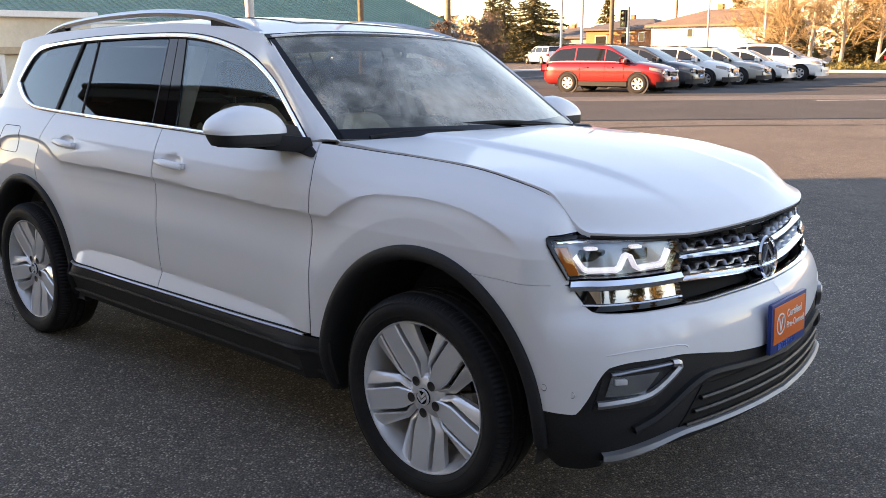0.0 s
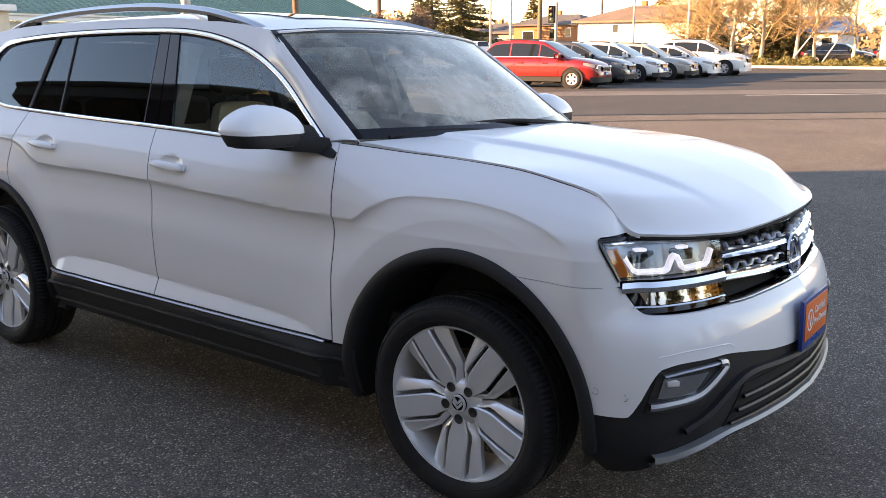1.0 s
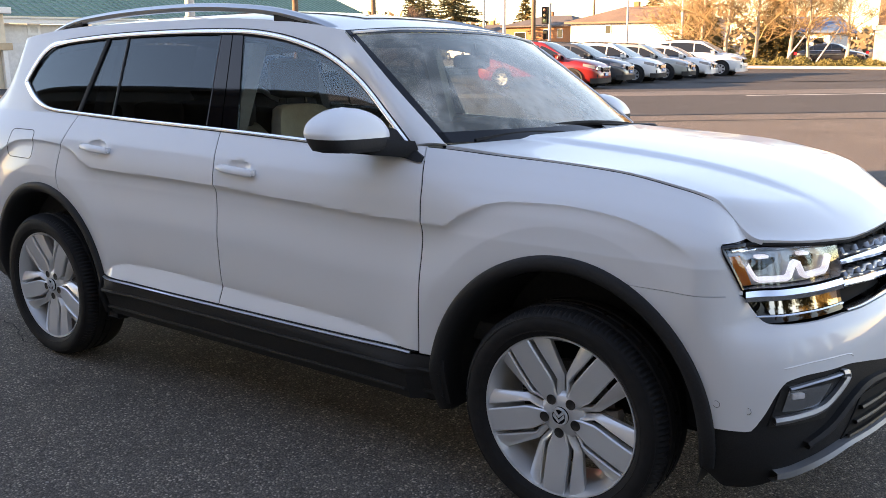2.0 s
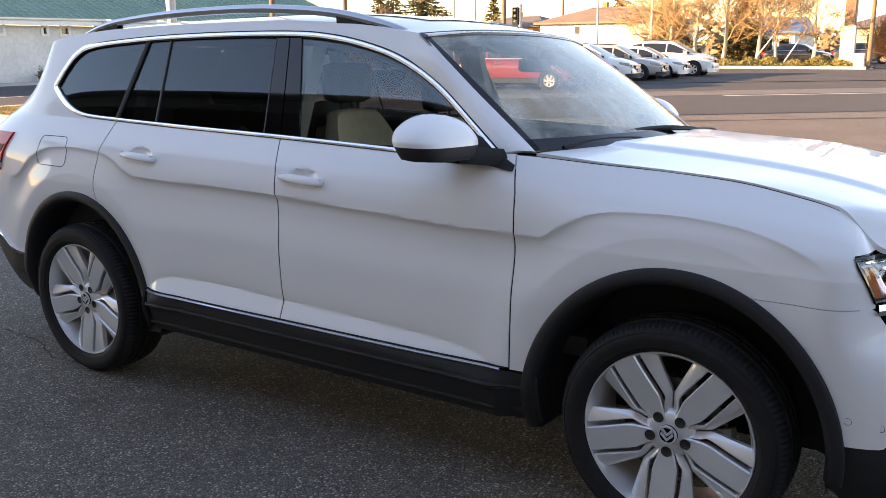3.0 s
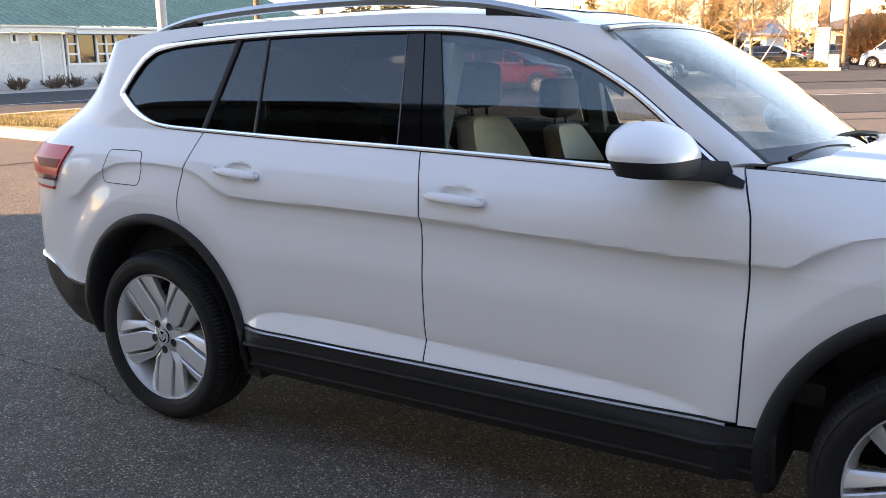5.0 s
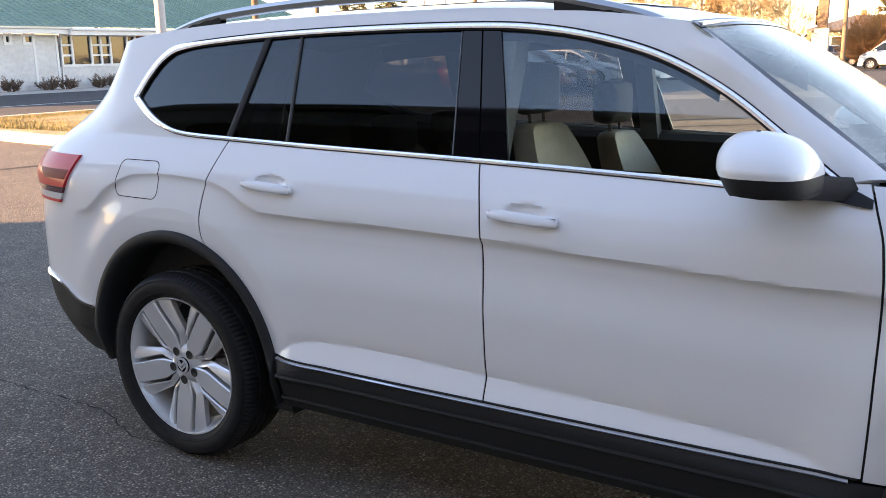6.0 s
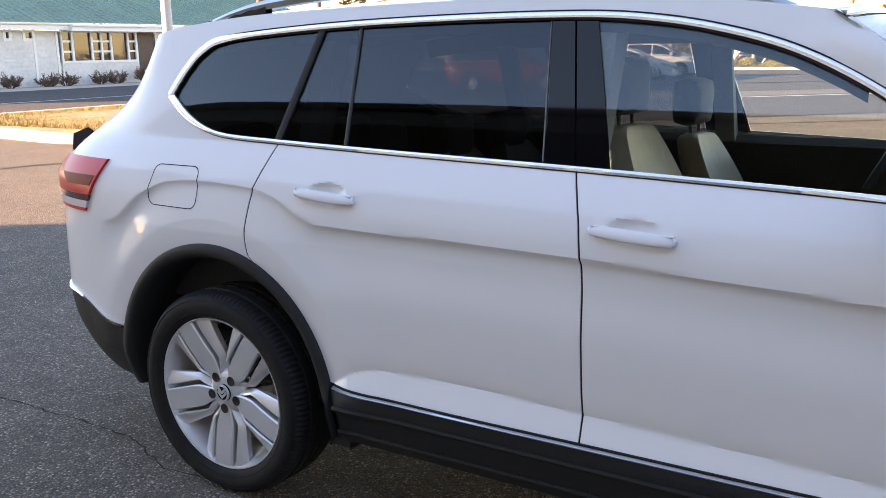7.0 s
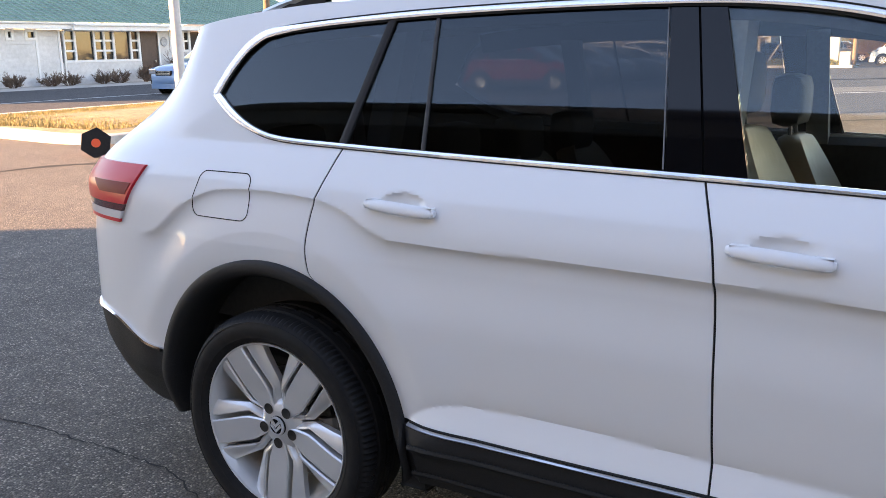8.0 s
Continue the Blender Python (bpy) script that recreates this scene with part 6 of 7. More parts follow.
for k, (y, w) in enumerate(((21.9, 1.0), (23.9, 1.3), (24.9, 1.3), (26.9, 1.1), (27.9, 1.2), (29.6, 0.7))):
    shrub(FX + 0.9, y, 0.50 if k != 5 else 0.6, w * 0.7, 20 + k, "bare brown shrub against the white wall")
for k, y in enumerate((32.6, 33.9, 35.2)):
    shrub(FX + 1.0, y, 1.2, 1.2, 40 + k, "reddish bare shrub under a window")
bare_tree(-16.8, 57.0, 7.5, 2, "bare golden tree with a pale trunk in the hedge", trunk_r=0.16, first=0.22)
bare_tree(-18.9, 57.6, 8.0, 3, "bare golden tree with a dense crown of twigs", trunk_r=0.17, first=0.2)
bare_tree(-14.5, 57.0, 8.0, 4, "bare tree with a forked pale trunk", trunk_r=0.15, first=0.25, depth=3)
bare_tree(-13.4, 57.3, 6.5, 5, "slim bare tree lit gold by the sun", trunk_r=0.12, first=0.25)
bare_tree(-11.0, 57.0, 7.0, 6, "bare pale tree with open branches", trunk_r=0.13, first=0.3)
bare_tree(-21.8, 61.0, 8.5, 7, "dense golden tree behind the parked cars", trunk_r=0.16, first=0.1, spread=0.75)
bare_tree(-24.5, 63.0, 7.5, 8, "dense golden tree behind the parked cars", trunk_r=0.16, first=0.1, spread=0.75)
bare_tree(-38.0, 47.0, 4.2, 9, "small bare reddish tree beside the street", SHRUB_TWIG, BARK_DARK, 0.07, 0.1)
bare_tree(-36.6, 45.5, 3.6, 10, "small bare reddish tree beside the street", SHRUB_TWIG, BARK_DARK, 0.06, 0.08)
bare_tree(-26.5, 30.0, 3.2, 12, "small bare reddish tree beside the street", SHRUB_TWIG, BARK_DARK, 0.05, 0.08)
conifer(-57.0, 79.3, 11.0, 5.4, 1, "tall dark green spruce")
conifer(-64.0, 83.2, 8.8, 2.9, 2, "dark green spruce behind the street")
conifer(-68.5, 86.5, 9.8, 2.8, 3, "slim dark green spruce")
conifer(-41.0, 98.0, 9.0, 3.0, 4, "brownish spruce behind the white house", NEEDLE_WARM)
conifer(-60.0, 100.0, 8.0, 3.0, 5, "brownish spruce behind the brick house", NEEDLE_WARM)
conifer(-19.0, 70.0, 6.6, 2.4, 6, "yellowish cypress behind the hedge", NEEDLE_WARM)
conifer(-6.3, 72.0, 6.5, 2.8, 7, "dark pine beside the junction")
conifer(-26.0, 72.0, 6.0, 3.2, 8, "yellowish evergreen beside the white house", NEEDLE_WARM)
# unseen evergreens, added to dim the car's nose and fill its reflections
for k, (x, y, h) in enumerate(((19.0, -8.5, 9.0), (20.0, -3.0, 8.0), (19.2, 2.6, 8.5), (20.5, 8.2, 9.5), (20.0, 14.5, 9.0))):
    conifer(x, y, h, 3.1, 30 + k, "unseen warm-green spruce added to dim light on the car's nose", NEEDLE_WARM)
shrub(-6.6, 64.0, 2.6, 2.6, 50, "large rust-coloured bare shrub", varied("rust_twigs", (0.26, 0.12, 0.04), (0.42, 0.22, 0.08), 2, 0.9), 60, 3)
# low juniper hedge on a raised bed
bm = bmesh.new()
rows = []
for x in spaced(-24.0, -7.6, 20):
    rows.append([(x, 54.9, 0), (x, 54.92, 0.16), (x, 55.15, 0.17), (x, 55.2, 0.12), (x, 58.5, 0.12), (x, 58.55, 0)])
add_grid(bm, rows)
tagged(part("kerb_hedge", bm, CONCRETE), "pale concrete kerb in front of the hedge", "kerb", kind="structure")
rnd = random.Random(77)
v, f = [], []
for _ in range(26000):
    x, y = rnd.uniform(-23.8, -8.0), rnd.gauss(56.3, 0.6)
    if not 55.2 < y < 58.3:
        continue
    h = 0.12 + 0.55 * (0.5 + 0.5 * math.sin(x * 3.1) * math.sin(x * 1.3 + y)) * max(0.15, 1 - ((y - 56.5) / 1.6) ** 2)
    c = Vector((x, y, 0.12 + rnd.uniform(0, h)))
    d = Vector((rnd.gauss(0, 1), rnd.gauss(0, 1), rnd.gauss(0.6, 0.6))).normalized() * rnd.uniform(0.08, 0.22)
    s = d.cross(Vector((rnd.gauss(0, 1), rnd.gauss(0, 1), 1))).normalized() * 0.03
    i = len(v)
    v.extend([tuple(c - s), tuple(c + s), tuple(c + d)])
    f.append((i, i + 1, i + 2))
me = bpy.data.meshes.new("juniper_hedge")
me.from_pydata(v, [], f)
me.materials.append(JUNIPER)
tagged(new("juniper_hedge", me), "low spreading juniper hedge on a kerbed bed", "hedge", kind="stuff")
# far line of trees
rnd = random.Random(99)
tw_v, tw_f = [], []
for k in range(9000):
    a = rnd.uniform(0, 1)
    base = Vector((-190 + 260 * a, 150 - 60 * (1 - a), 0))
    h = 4.0 + 2.0 * math.sin(a * 37) + 1.5 * math.sin(a * 91)
    c = base + Vector((rnd.gauss(0, 1.2), rnd.gauss(0, 4), max(0, h) * rnd.uniform(0, 1) ** 0.8))
    d = Vector((rnd.gauss(0, 1), rnd.gauss(0, 1), rnd.gauss(0.5, 0.8))).normalized() * rnd.uniform(0.6, 1.6)
    s = d.cross(Vector((0, -1, 0.2))).normalized() * 0.35
    i = len(tw_v)
    tw_v.extend([tuple(c - s), tuple(c + s), tuple(c + d)])
    tw_f.append((i, i + 1, i + 2))
me = bpy.data.meshes.new("far_woods")
me.from_pydata(tw_v, [], tw_f)
me.materials.append(varied("far_trees", (0.12, 0.09, 0.05), (0.24, 0.18, 0.10), 0.3, 0.95))
tagged(new("far_woods", me), "distant line of bare and evergreen trees", "woods", kind="stuff")


# ---- parked cars ----
CAR_GLASS = material("car_glass", (0.012, 0.014, 0.015), 0.04)
CAR_SCREEN = material("car_screen", (0.13, 0.17, 0.15), 0.08)
HUB_SILVER = material("hub_silver", (0.62, 0.61, 0.6), 0.35, 0.7)
LAMP_CLEAR = material("lamp_clear", (0.55, 0.56, 0.58), 0.12, 0.6)


def paint(name, colour):
    return material(name, colour, 0.3, coat=0.8)


def small_wheel(parent, x, y, r, side):
    m = Matrix.Translation((x, y, r)) @ Matrix.Rotation(radians(-90 * side), 4, "X")
    bm = bmesh.new()
    lathe(bm, [(r * 0.60, 0.02), (r * 0.66, 0.035), (r * 0.85, 0.04), (r * 0.97, 0.02), (r, -0.02), (r, -0.16), (r * 0.6, -0.18)], 36, m)
    tyre = part("wheel", bm, RUBBER, parent, "black tyre on a silver rim")
    bm = bmesh.new()
    lathe(bm, [(r * 0.56, 0.028), (r * 0.62, 0.032), (r * 0.64, 0.01), (r * 0.56, -0.03)], 32, m)
    lathe(bm, [(0, 0.030), (r * 0.16, 0.028), (r * 0.2, 0.0)], 16, m, False)
    for k in range(6):
        a = 2 * math.pi * k / 6
        prism(bm, [(r * 0.12, -r * 0.09), (r * 0.60, -r * 0.13), (r * 0.60, r * 0.13), (r * 0.12, r * 0.09)], 0.022, m @ Matrix.Rotation(a, 4, "Z"))
    part("rim", bm, HUB_SILVER, tyre, smooth=40)
    bm = bmesh.new()
    lathe(bm, [(0, -0.03), (r * 0.6, -0.03)], 24, m, False)
    part("brake", bm, DARK_METAL, tyre)


def parked_car(x, y, turn, colour, label, length=4.7, width=1.82, height=1.62, base=2.7, nose=0.95, bonnet=0.98, belt=1.02, cabin=(0.17, 0.27, 0.80, 0.985), cladding=True, rails=True, radius=0.34, plate=True, group="parked cars", name="parked_car"):
    """A car on the ground at its middle. cabin: shares of the length, from the tail, of the rear foot, rear top, front top and front foot of the glasshouse."""
    t = thing(name, label, "car", pose(x, y, 0, 0, 0, turn), group)
    L, w = length, width / 2
    x0 = -L / 2
    rear_foot, rear_top, front_top, front_foot = (x0 + L * c for c in cabin)
    xf = L / 2 - nose
    xr = xf - base
    front_foot = min(front_foot, xf - 0.12) if cabin[3] > 0.9 else front_foot
    front_top = min(front_top, front_foot - 0.86)
    deck = curve([(x0, belt - 0.20), (x0 + 0.10, belt - 0.03), (rear_foot + 0.1, belt + 0.03), (front_foot - 0.2, bonnet + 0.05), (front_foot + 0.25, bonnet + 0.01), (L / 2 - 0.42, bonnet - 0.09), (L / 2 - 0.16, bonnet - 0.20), (L / 2 - 0.04, bonnet - 0.36), (L / 2, bonnet - 0.50)])
    half = curve([(x0, w * 0.74), (x0 + 0.12, w * 0.90), (x0 + 0.6, w), (L / 2 - 0.9, w), (L / 2 - 0.40, w * 0.94), (L / 2 - 0.12, w * 0.80), (L / 2, w * 0.60)])
    low = curve([(x0, 0.42), (x0 + 0.25, 0.28), (xr, 0.26), (xf, 0.26), (L / 2 - 0.2, 0.24), (L / 2, 0.34)])
    rows = []
    for sx in spaced(x0, L / 2, 64):
        h, b, d = half(sx), low(sx), deck(sx)
        flank = [(h * k, b + (d - b) * f) for f, k in ((0.0, 0.84), (0.08, 0.94), (0.22, 0.995), (0.45, 0.985), (0.62, 1.0), (0.76, 0.992), (0.87, 0.955), (0.95, 0.89), (1.0, 0.78))]
        rows.append([(sx, -p, q) for p, q in flank] + [(sx, -h * 0.42, d + 0.028), (sx, 0, d + 0.036), (sx, h * 0.42, d + 0.028)] + [(sx, p, q) for p, q in reversed(flank)])
    bm = bmesh.new()
    v = add_grid(bm, rows, closed_v=True)
    bm.faces.new(v[0]), bm.faces.new(v[-1])
    part("body", bm, colour, t, smooth=45)
    # cabin shell in body colour, with panes let into it
    lean = (front_top + front_foot) / 2
    roof_line = curve([(rear_foot, belt), (rear_top, height - 0.06), (rear_top * 0.55 + front_top * 0.45, height), (front_top, height - 0.055), (lean, (height + bonnet) / 2 + 0.03), (front_foot, bonnet + 0.03)])

    def cabin_at(sx, f, side, out=0.0):
        """A place on the cabin's flank, from its foot (0) to the gutter (1)."""
        d = deck(sx) - 0.02
        z = max(roof_line(sx), d + 0.002)
        wb = half(sx) * 0.885
        wr = wb - 0.21 * (z - d) / (height - belt)
        return Vector((sx, side * (wb + (wr - wb) * f + out), d + (z - d) * f))

    rows = []
    for sx in spaced(rear_foot, front_foot, 44):
        g = cabin_at(sx, 1.0, 1)
        rise = (g.z - deck(sx) + 0.02) / (height - belt)
        crown = [(sx, -g.y * q, g.z + rise * up) for q, up in ((0.94, 0.022), (0.75, 0.034), (0.4, 0.044), (0, 0.048))]
        left = [cabin_at(sx, f, -1) for f in (0.0, 0.3, 0.6, 0.85, 0.97)]
        row = left + [Vector(p) for p in crown]
        rows.append(row + [Vector((p.x, -p.y, p.z)) for p in reversed(row[:-1])])
    bm = bmesh.new()
    add_grid(bm, rows)
    part("cabin", bm, colour, t, smooth=50)
    for name, a, b, mat, label in (("windscreen", front_top + 0.04, front_foot - 0.05, CAR_SCREEN, "misted greenish windscreen"), ("rear_screen", rear_foot + 0.04, rear_top - 0.02, CAR_GLASS, "")):
        inner_rows = []
        for sx in spaced(a, b, 10):
            g = cabin_at(sx, 1.0, 1)
            rise = (g.z - deck(sx) + 0.02) / (height - belt)
            inner_rows.append([Vector((sx + (0.006 if name == "windscreen" else -0.006), q * g.y, g.z + 0.010 + rise * 0.046 * (1 - q * q))) for q in (-0.88, -0.5, 0, 0.5, 0.88)])
        bm = bmesh.new()
        add_grid(bm, inner_rows)
        part(name, bm, mat, t, label, 60)
    post_b, post_c = (xr + xf) / 2 + 0.02, xr + 0.22
    for side in (-1, 1):
        for a, b in ((max(rear_foot + 0.16, x0 + 0.26), post_c - 0.04), (post_c + 0.03, post_b - 0.03), (post_b + 0.03, front_foot - 0.16)):
            if b - a < 0.12:
                continue
            bm = bmesh.new()
            add_grid(bm, [[cabin_at(sx, f, side, 0.007) for f in (0.13, 0.4, 0.65, 0.85)] for sx in spaced(a, b, 12)])
            part("side_window", bm, CAR_GLASS, t, smooth=60)
        bm = bmesh.new()
        add_grid(bm, [[cabin_at(sx, f, side, 0.009) for f in (0.08, 0.12)] for sx in spaced(max(rear_foot + 0.16, x0 + 0.26), front_foot - 0.12, 30)])
        part("window_strip", bm, SATIN_METAL, t, smooth=60)
        # seams, mirror, handles
        for sx in (xr + 0.48, (xr + xf) / 2 + 0.08, xf - 0.55):
            bm = bmesh.new()
            add_grid(bm, [[(sx - 0.006, side * (half(sx) * kk + 0.004), low(sx) + (deck(sx) - low(sx)) * f), (sx + 0.006, side * (half(sx) * kk + 0.004), low(sx) + (deck(sx) - low(sx)) * f)] for f, kk in ((0.14, 0.968), (0.32, 1.0), (0.56, 0.986), (0.72, 1.0), (0.86, 0.97), (0.96, 0.905))])
            part("door_seam", bm, SEAM_DARK, t, smooth=0)
        for sx in (xr + 0.62, (xr + xf) / 2 + 0.22):
            bm = bmesh.new()
            box(bm, sx, sx + 0.18, side * (w * 0.985), side * (w * 0.985 + 0.035), belt - 0.16, belt - 0.13, None, 0.008)
            part("door_handle", bm, colour, t, smooth=0)
        bm = bmesh.new()
        box(bm, front_foot - 0.42, front_foot - 0.26, side * (w * 0.93), side * (w * 0.93 + 0.22), belt + 0.02, belt + 0.16, None, 0.035)
        part("door_mirror", bm, colour, t, smooth=50)
        # arches, wheels, sill
        for sx in (xf, xr):
            bm = bmesh.new()
            m = Matrix.Translation((sx, side * (w - 0.02), radius)) @ Matrix.Rotation(radians(-90 * side), 4, "X")
            lathe(bm, [(0, 0.024), (radius + 0.035, 0.024), (radius + 0.075, 0.036), (radius + 0.085, 0.0)], 36, m, False)
            part("arch", bm, BLACK_PLASTIC if cladding else SEAM_DARK, t)
            small_wheel(t, sx, side * (w + 0.006), radius, side)
        bm = bmesh.new()
        box(bm, xr + radius + 0.06, xf - radius - 0.06, side * (w * 0.90), side * (w + 0.012), 0.24, 0.42 if cladding else 0.30, None, 0.02)
        part("sill", bm, BLACK_PLASTIC, t, smooth=0)
        if rails:
            bm = bmesh.new()
            tube(bm, [(sx, side * (w * 0.88 - 0.24), roof_line(sx) + 0.05) for sx in spaced(rear_top + 0.1, front_top - 0.1, 10)], 0.02, 6)
            part("roof_rail", bm, BLACK_PLASTIC, t)
        # lamps at both ends
        bm = bmesh.new()
        sx = L / 2 - 0.05
        rowsl = [[(xx, side * (half(xx) * 0.985 + 0.006), zz) for zz in (bonnet - 0.30 + 0.02 * k, bonnet - 0.17 + 0.012 * k)] for k, xx in enumerate(spaced(sx - 0.10, sx - 0.50, 5))]
        add_grid(bm, rowsl)
        part("headlight", bm, LAMP_CLEAR, t)
        bm = bmesh.new()
        box(bm, sx - 0.16, sx - 0.004, side * w * 0.50, side * w * 0.76, bonnet - 0.330, bonnet - 0.225, None, 0.04)
        part("headlight", bm, LAMP_CLEAR, t)
        bm = bmesh.new()
        box(bm, x0 - 0.012, x0 + 0.22, side * w * 0.70, side * (w * 0.925 + 0.01), belt - 0.26, belt - 0.06, None, 0.03)
        part("tail_lamp", bm, RED_LENS, t)
        bm = bmesh.new()
        box(bm, sx - 0.22, sx - 0.01, side * w * 0.58, side * w * 0.74, 0.42, 0.52, None, 0.02)
        part("fog_lamp", bm, BLACK_PLASTIC, t)
    bm = bmesh.new()
    box(bm, L / 2 - 0.10, L / 2 + 0.004, -w * 0.42, w * 0.42, bonnet - 0.43, bonnet - 0.25, None, 0.03)
    grille = part("grille", bm, GLOSS_BLACK, t, smooth=0)
    for z in (bonnet - 0.39, bonnet - 0.34, bonnet - 0.29):
        bm = bmesh.new()
        box(bm, L / 2 + 0.002, L / 2 + 0.014, -w * 0.38, w * 0.38, z - 0.008, z + 0.008)
        part("grille_bar", bm, CHROME, grille, smooth=0)
    bm = bmesh.new()
    rowsb = [[(sx + 0.012, s * (half(sx) + 0.012), z) for z in (0.22, 0.32, 0.40)] for s, sx in [(-1, L / 2 - 0.30), (-1, L / 2 - 0.10), (-1, L / 2), (1, L / 2), (1, L / 2 - 0.10), (1, L / 2 - 0.30)]]
    add_grid(bm, rowsb)
    part("bumper", bm, BLACK_PLASTIC if cladding else colour, t, smooth=50)
    if plate:
        bm = bmesh.new()
        box(bm, L / 2 + 0.015, L / 2 + 0.035, -0.16, 0.16, 0.46, 0.58, None, 0.005)
        p = part("plate", bm, material("dealer_plate_blue", (0.03, 0.16, 0.42), 0.4), t, "pale blue dealer plate", 0)
        bm = bmesh.new()
        box(bm, L / 2 + 0.036, L / 2 + 0.038, -0.10, 0.10, 0.51, 0.545)
        part("plate_bar", bm, PLAIN_WHITE, p, smooth=0)
    bm = bmesh.new()
    box(bm, x0 + 0.5, L / 2 - 0.5, -w * 0.8, w * 0.8, 0.20, 0.34)
    part("underbody", bm, SEAM_DARK, t, smooth=0)
    return t


RED = paint("red_paint", (0.22, 0.012, 0.010))
GREY = paint("grey_paint", (0.055, 0.058, 0.062))
CAR_WHITE = paint("car_white", (0.74, 0.73, 0.71))
SILVER = paint("silver_paint", (0.34, 0.33, 0.29))
BLACK = paint("black_paint", (0.012, 0.013, 0.018))
BLUE = paint("blue_paint", (0.10, 0.19, 0.33))
parked_car(-15.05, 25.6, 6, RED, "red estate car with black roof rails and silver wheels", 4.82, 1.84, 1.68, 2.745, 0.95, 1.02, 1.04, (0.01, 0.15, 0.52, 0.76))
parked_car(-15.42, 28.8, 6, GREY, "dark grey sport utility car with a dealer plate", 4.6, 1.83, 1.62, 2.67, 0.95, 1.0, 1.03, (0.02, 0.18, 0.52, 0.76))
parked_car(-15.2, 31.7, 6, CAR_WHITE, "white crossover with black lower cladding", 4.47, 1.80, 1.60, 2.67, 0.92, 0.98, 1.02, (0.02, 0.18, 0.52, 0.76))
parked_car(-15.1, 34.6, 6, SILVER, "older two-tone silver estate car", 4.7, 1.74, 1.55, 2.63, 1.0, 0.92, 0.96, (0.02, 0.16, 0.52, 0.74))
parked_car(-15.06, 37.4, 6, CAR_WHITE, "white saloon with dark alloy wheels", 4.7, 1.80, 1.46, 2.69, 0.92, 0.90, 0.94, (0.12, 0.34, 0.56, 0.78), False, False, 0.32, False)
parked_car(-14.78, 40.8, 6, CAR_WHITE, "tall white sport utility vehicle at the row's end", 4.80, 1.88, 1.72, 2.82, 1.0, 1.06, 1.08, (0.02, 0.17, 0.54, 0.78), False, True, 0.36, False)
parked_car(-14.0, 66.5, 0, BLACK, "black saloon beyond the hedge", 4.9, 1.85, 1.50, 2.85, 0.95, 0.95, 0.98, (0.12, 0.3, 0.6, 0.76), False, False, 0.34, False, "far traffic")
parked_car(-10.2, 72.0, 0, GREY, "grey car waiting beyond the hedge", 4.7, 1.85, 1.55, 2.75, 0.95, 0.98, 1.0, (0.06, 0.2, 0.6, 0.74), False, False, 0.34, False, "far traffic")
parked_car(-5.1, 61.5, 180, CAR_WHITE, "small white van beside the road", 4.4, 1.85, 1.85, 2.7, 0.80, 1.10, 1.12, (0.02, 0.06, 0.72, 0.84), False, False, 0.34, False, "far traffic")
parked_car(-26.6, 22.3, -90, BLUE, "blue pickup on the street", 5.6, 1.95, 1.78, 3.4, 1.0, 1.12, 1.14, (0.42, 0.46, 0.64, 0.72), False, False, 0.39, False, "far traffic")
pick = parked_car(-52.6, 75.0, 150, CAR_WHITE, "white pickup with a canopy across the street", 5.8, 1.98, 1.85, 3.6, 0.95, 1.12, 1.14, (0.02, 0.05, 0.66, 0.76), False, False, 0.40, False, "far traffic")


# ---- houses, poles and small things far off ----
BROWN_ROOF = varied("brown_roof", (0.16, 0.11, 0.075), (0.24, 0.17, 0.12), 6, 0.85, 0.3, 30, stain=0.12)
GREY_ROOF = varied("grey_roof", (0.09, 0.08, 0.075), (0.14, 0.125, 0.115), 6, 0.85, 0.3, 30, stain=0.12)
BLUE_ROOF = varied("blue_roof", (0.06, 0.11, 0.20), (0.09, 0.16, 0.27), 4, 0.6)
BRICK = varied("orange_brick", (0.30, 0.13, 0.055), (0.42, 0.20, 0.09), 12, 0.9, 0.2, 50, stain=0.1)
PALE_WALL = varied("pale_wall", (0.56, 0.55, 0.53), (0.66, 0.65, 0.63), 5, 0.8, 0.1, 30, stain=0.05)
TAN_WALL = varied("tan_wall", (0.40, 0.32, 0.22), (0.48, 0.39, 0.28), 5, 0.8, 0.1, 30)


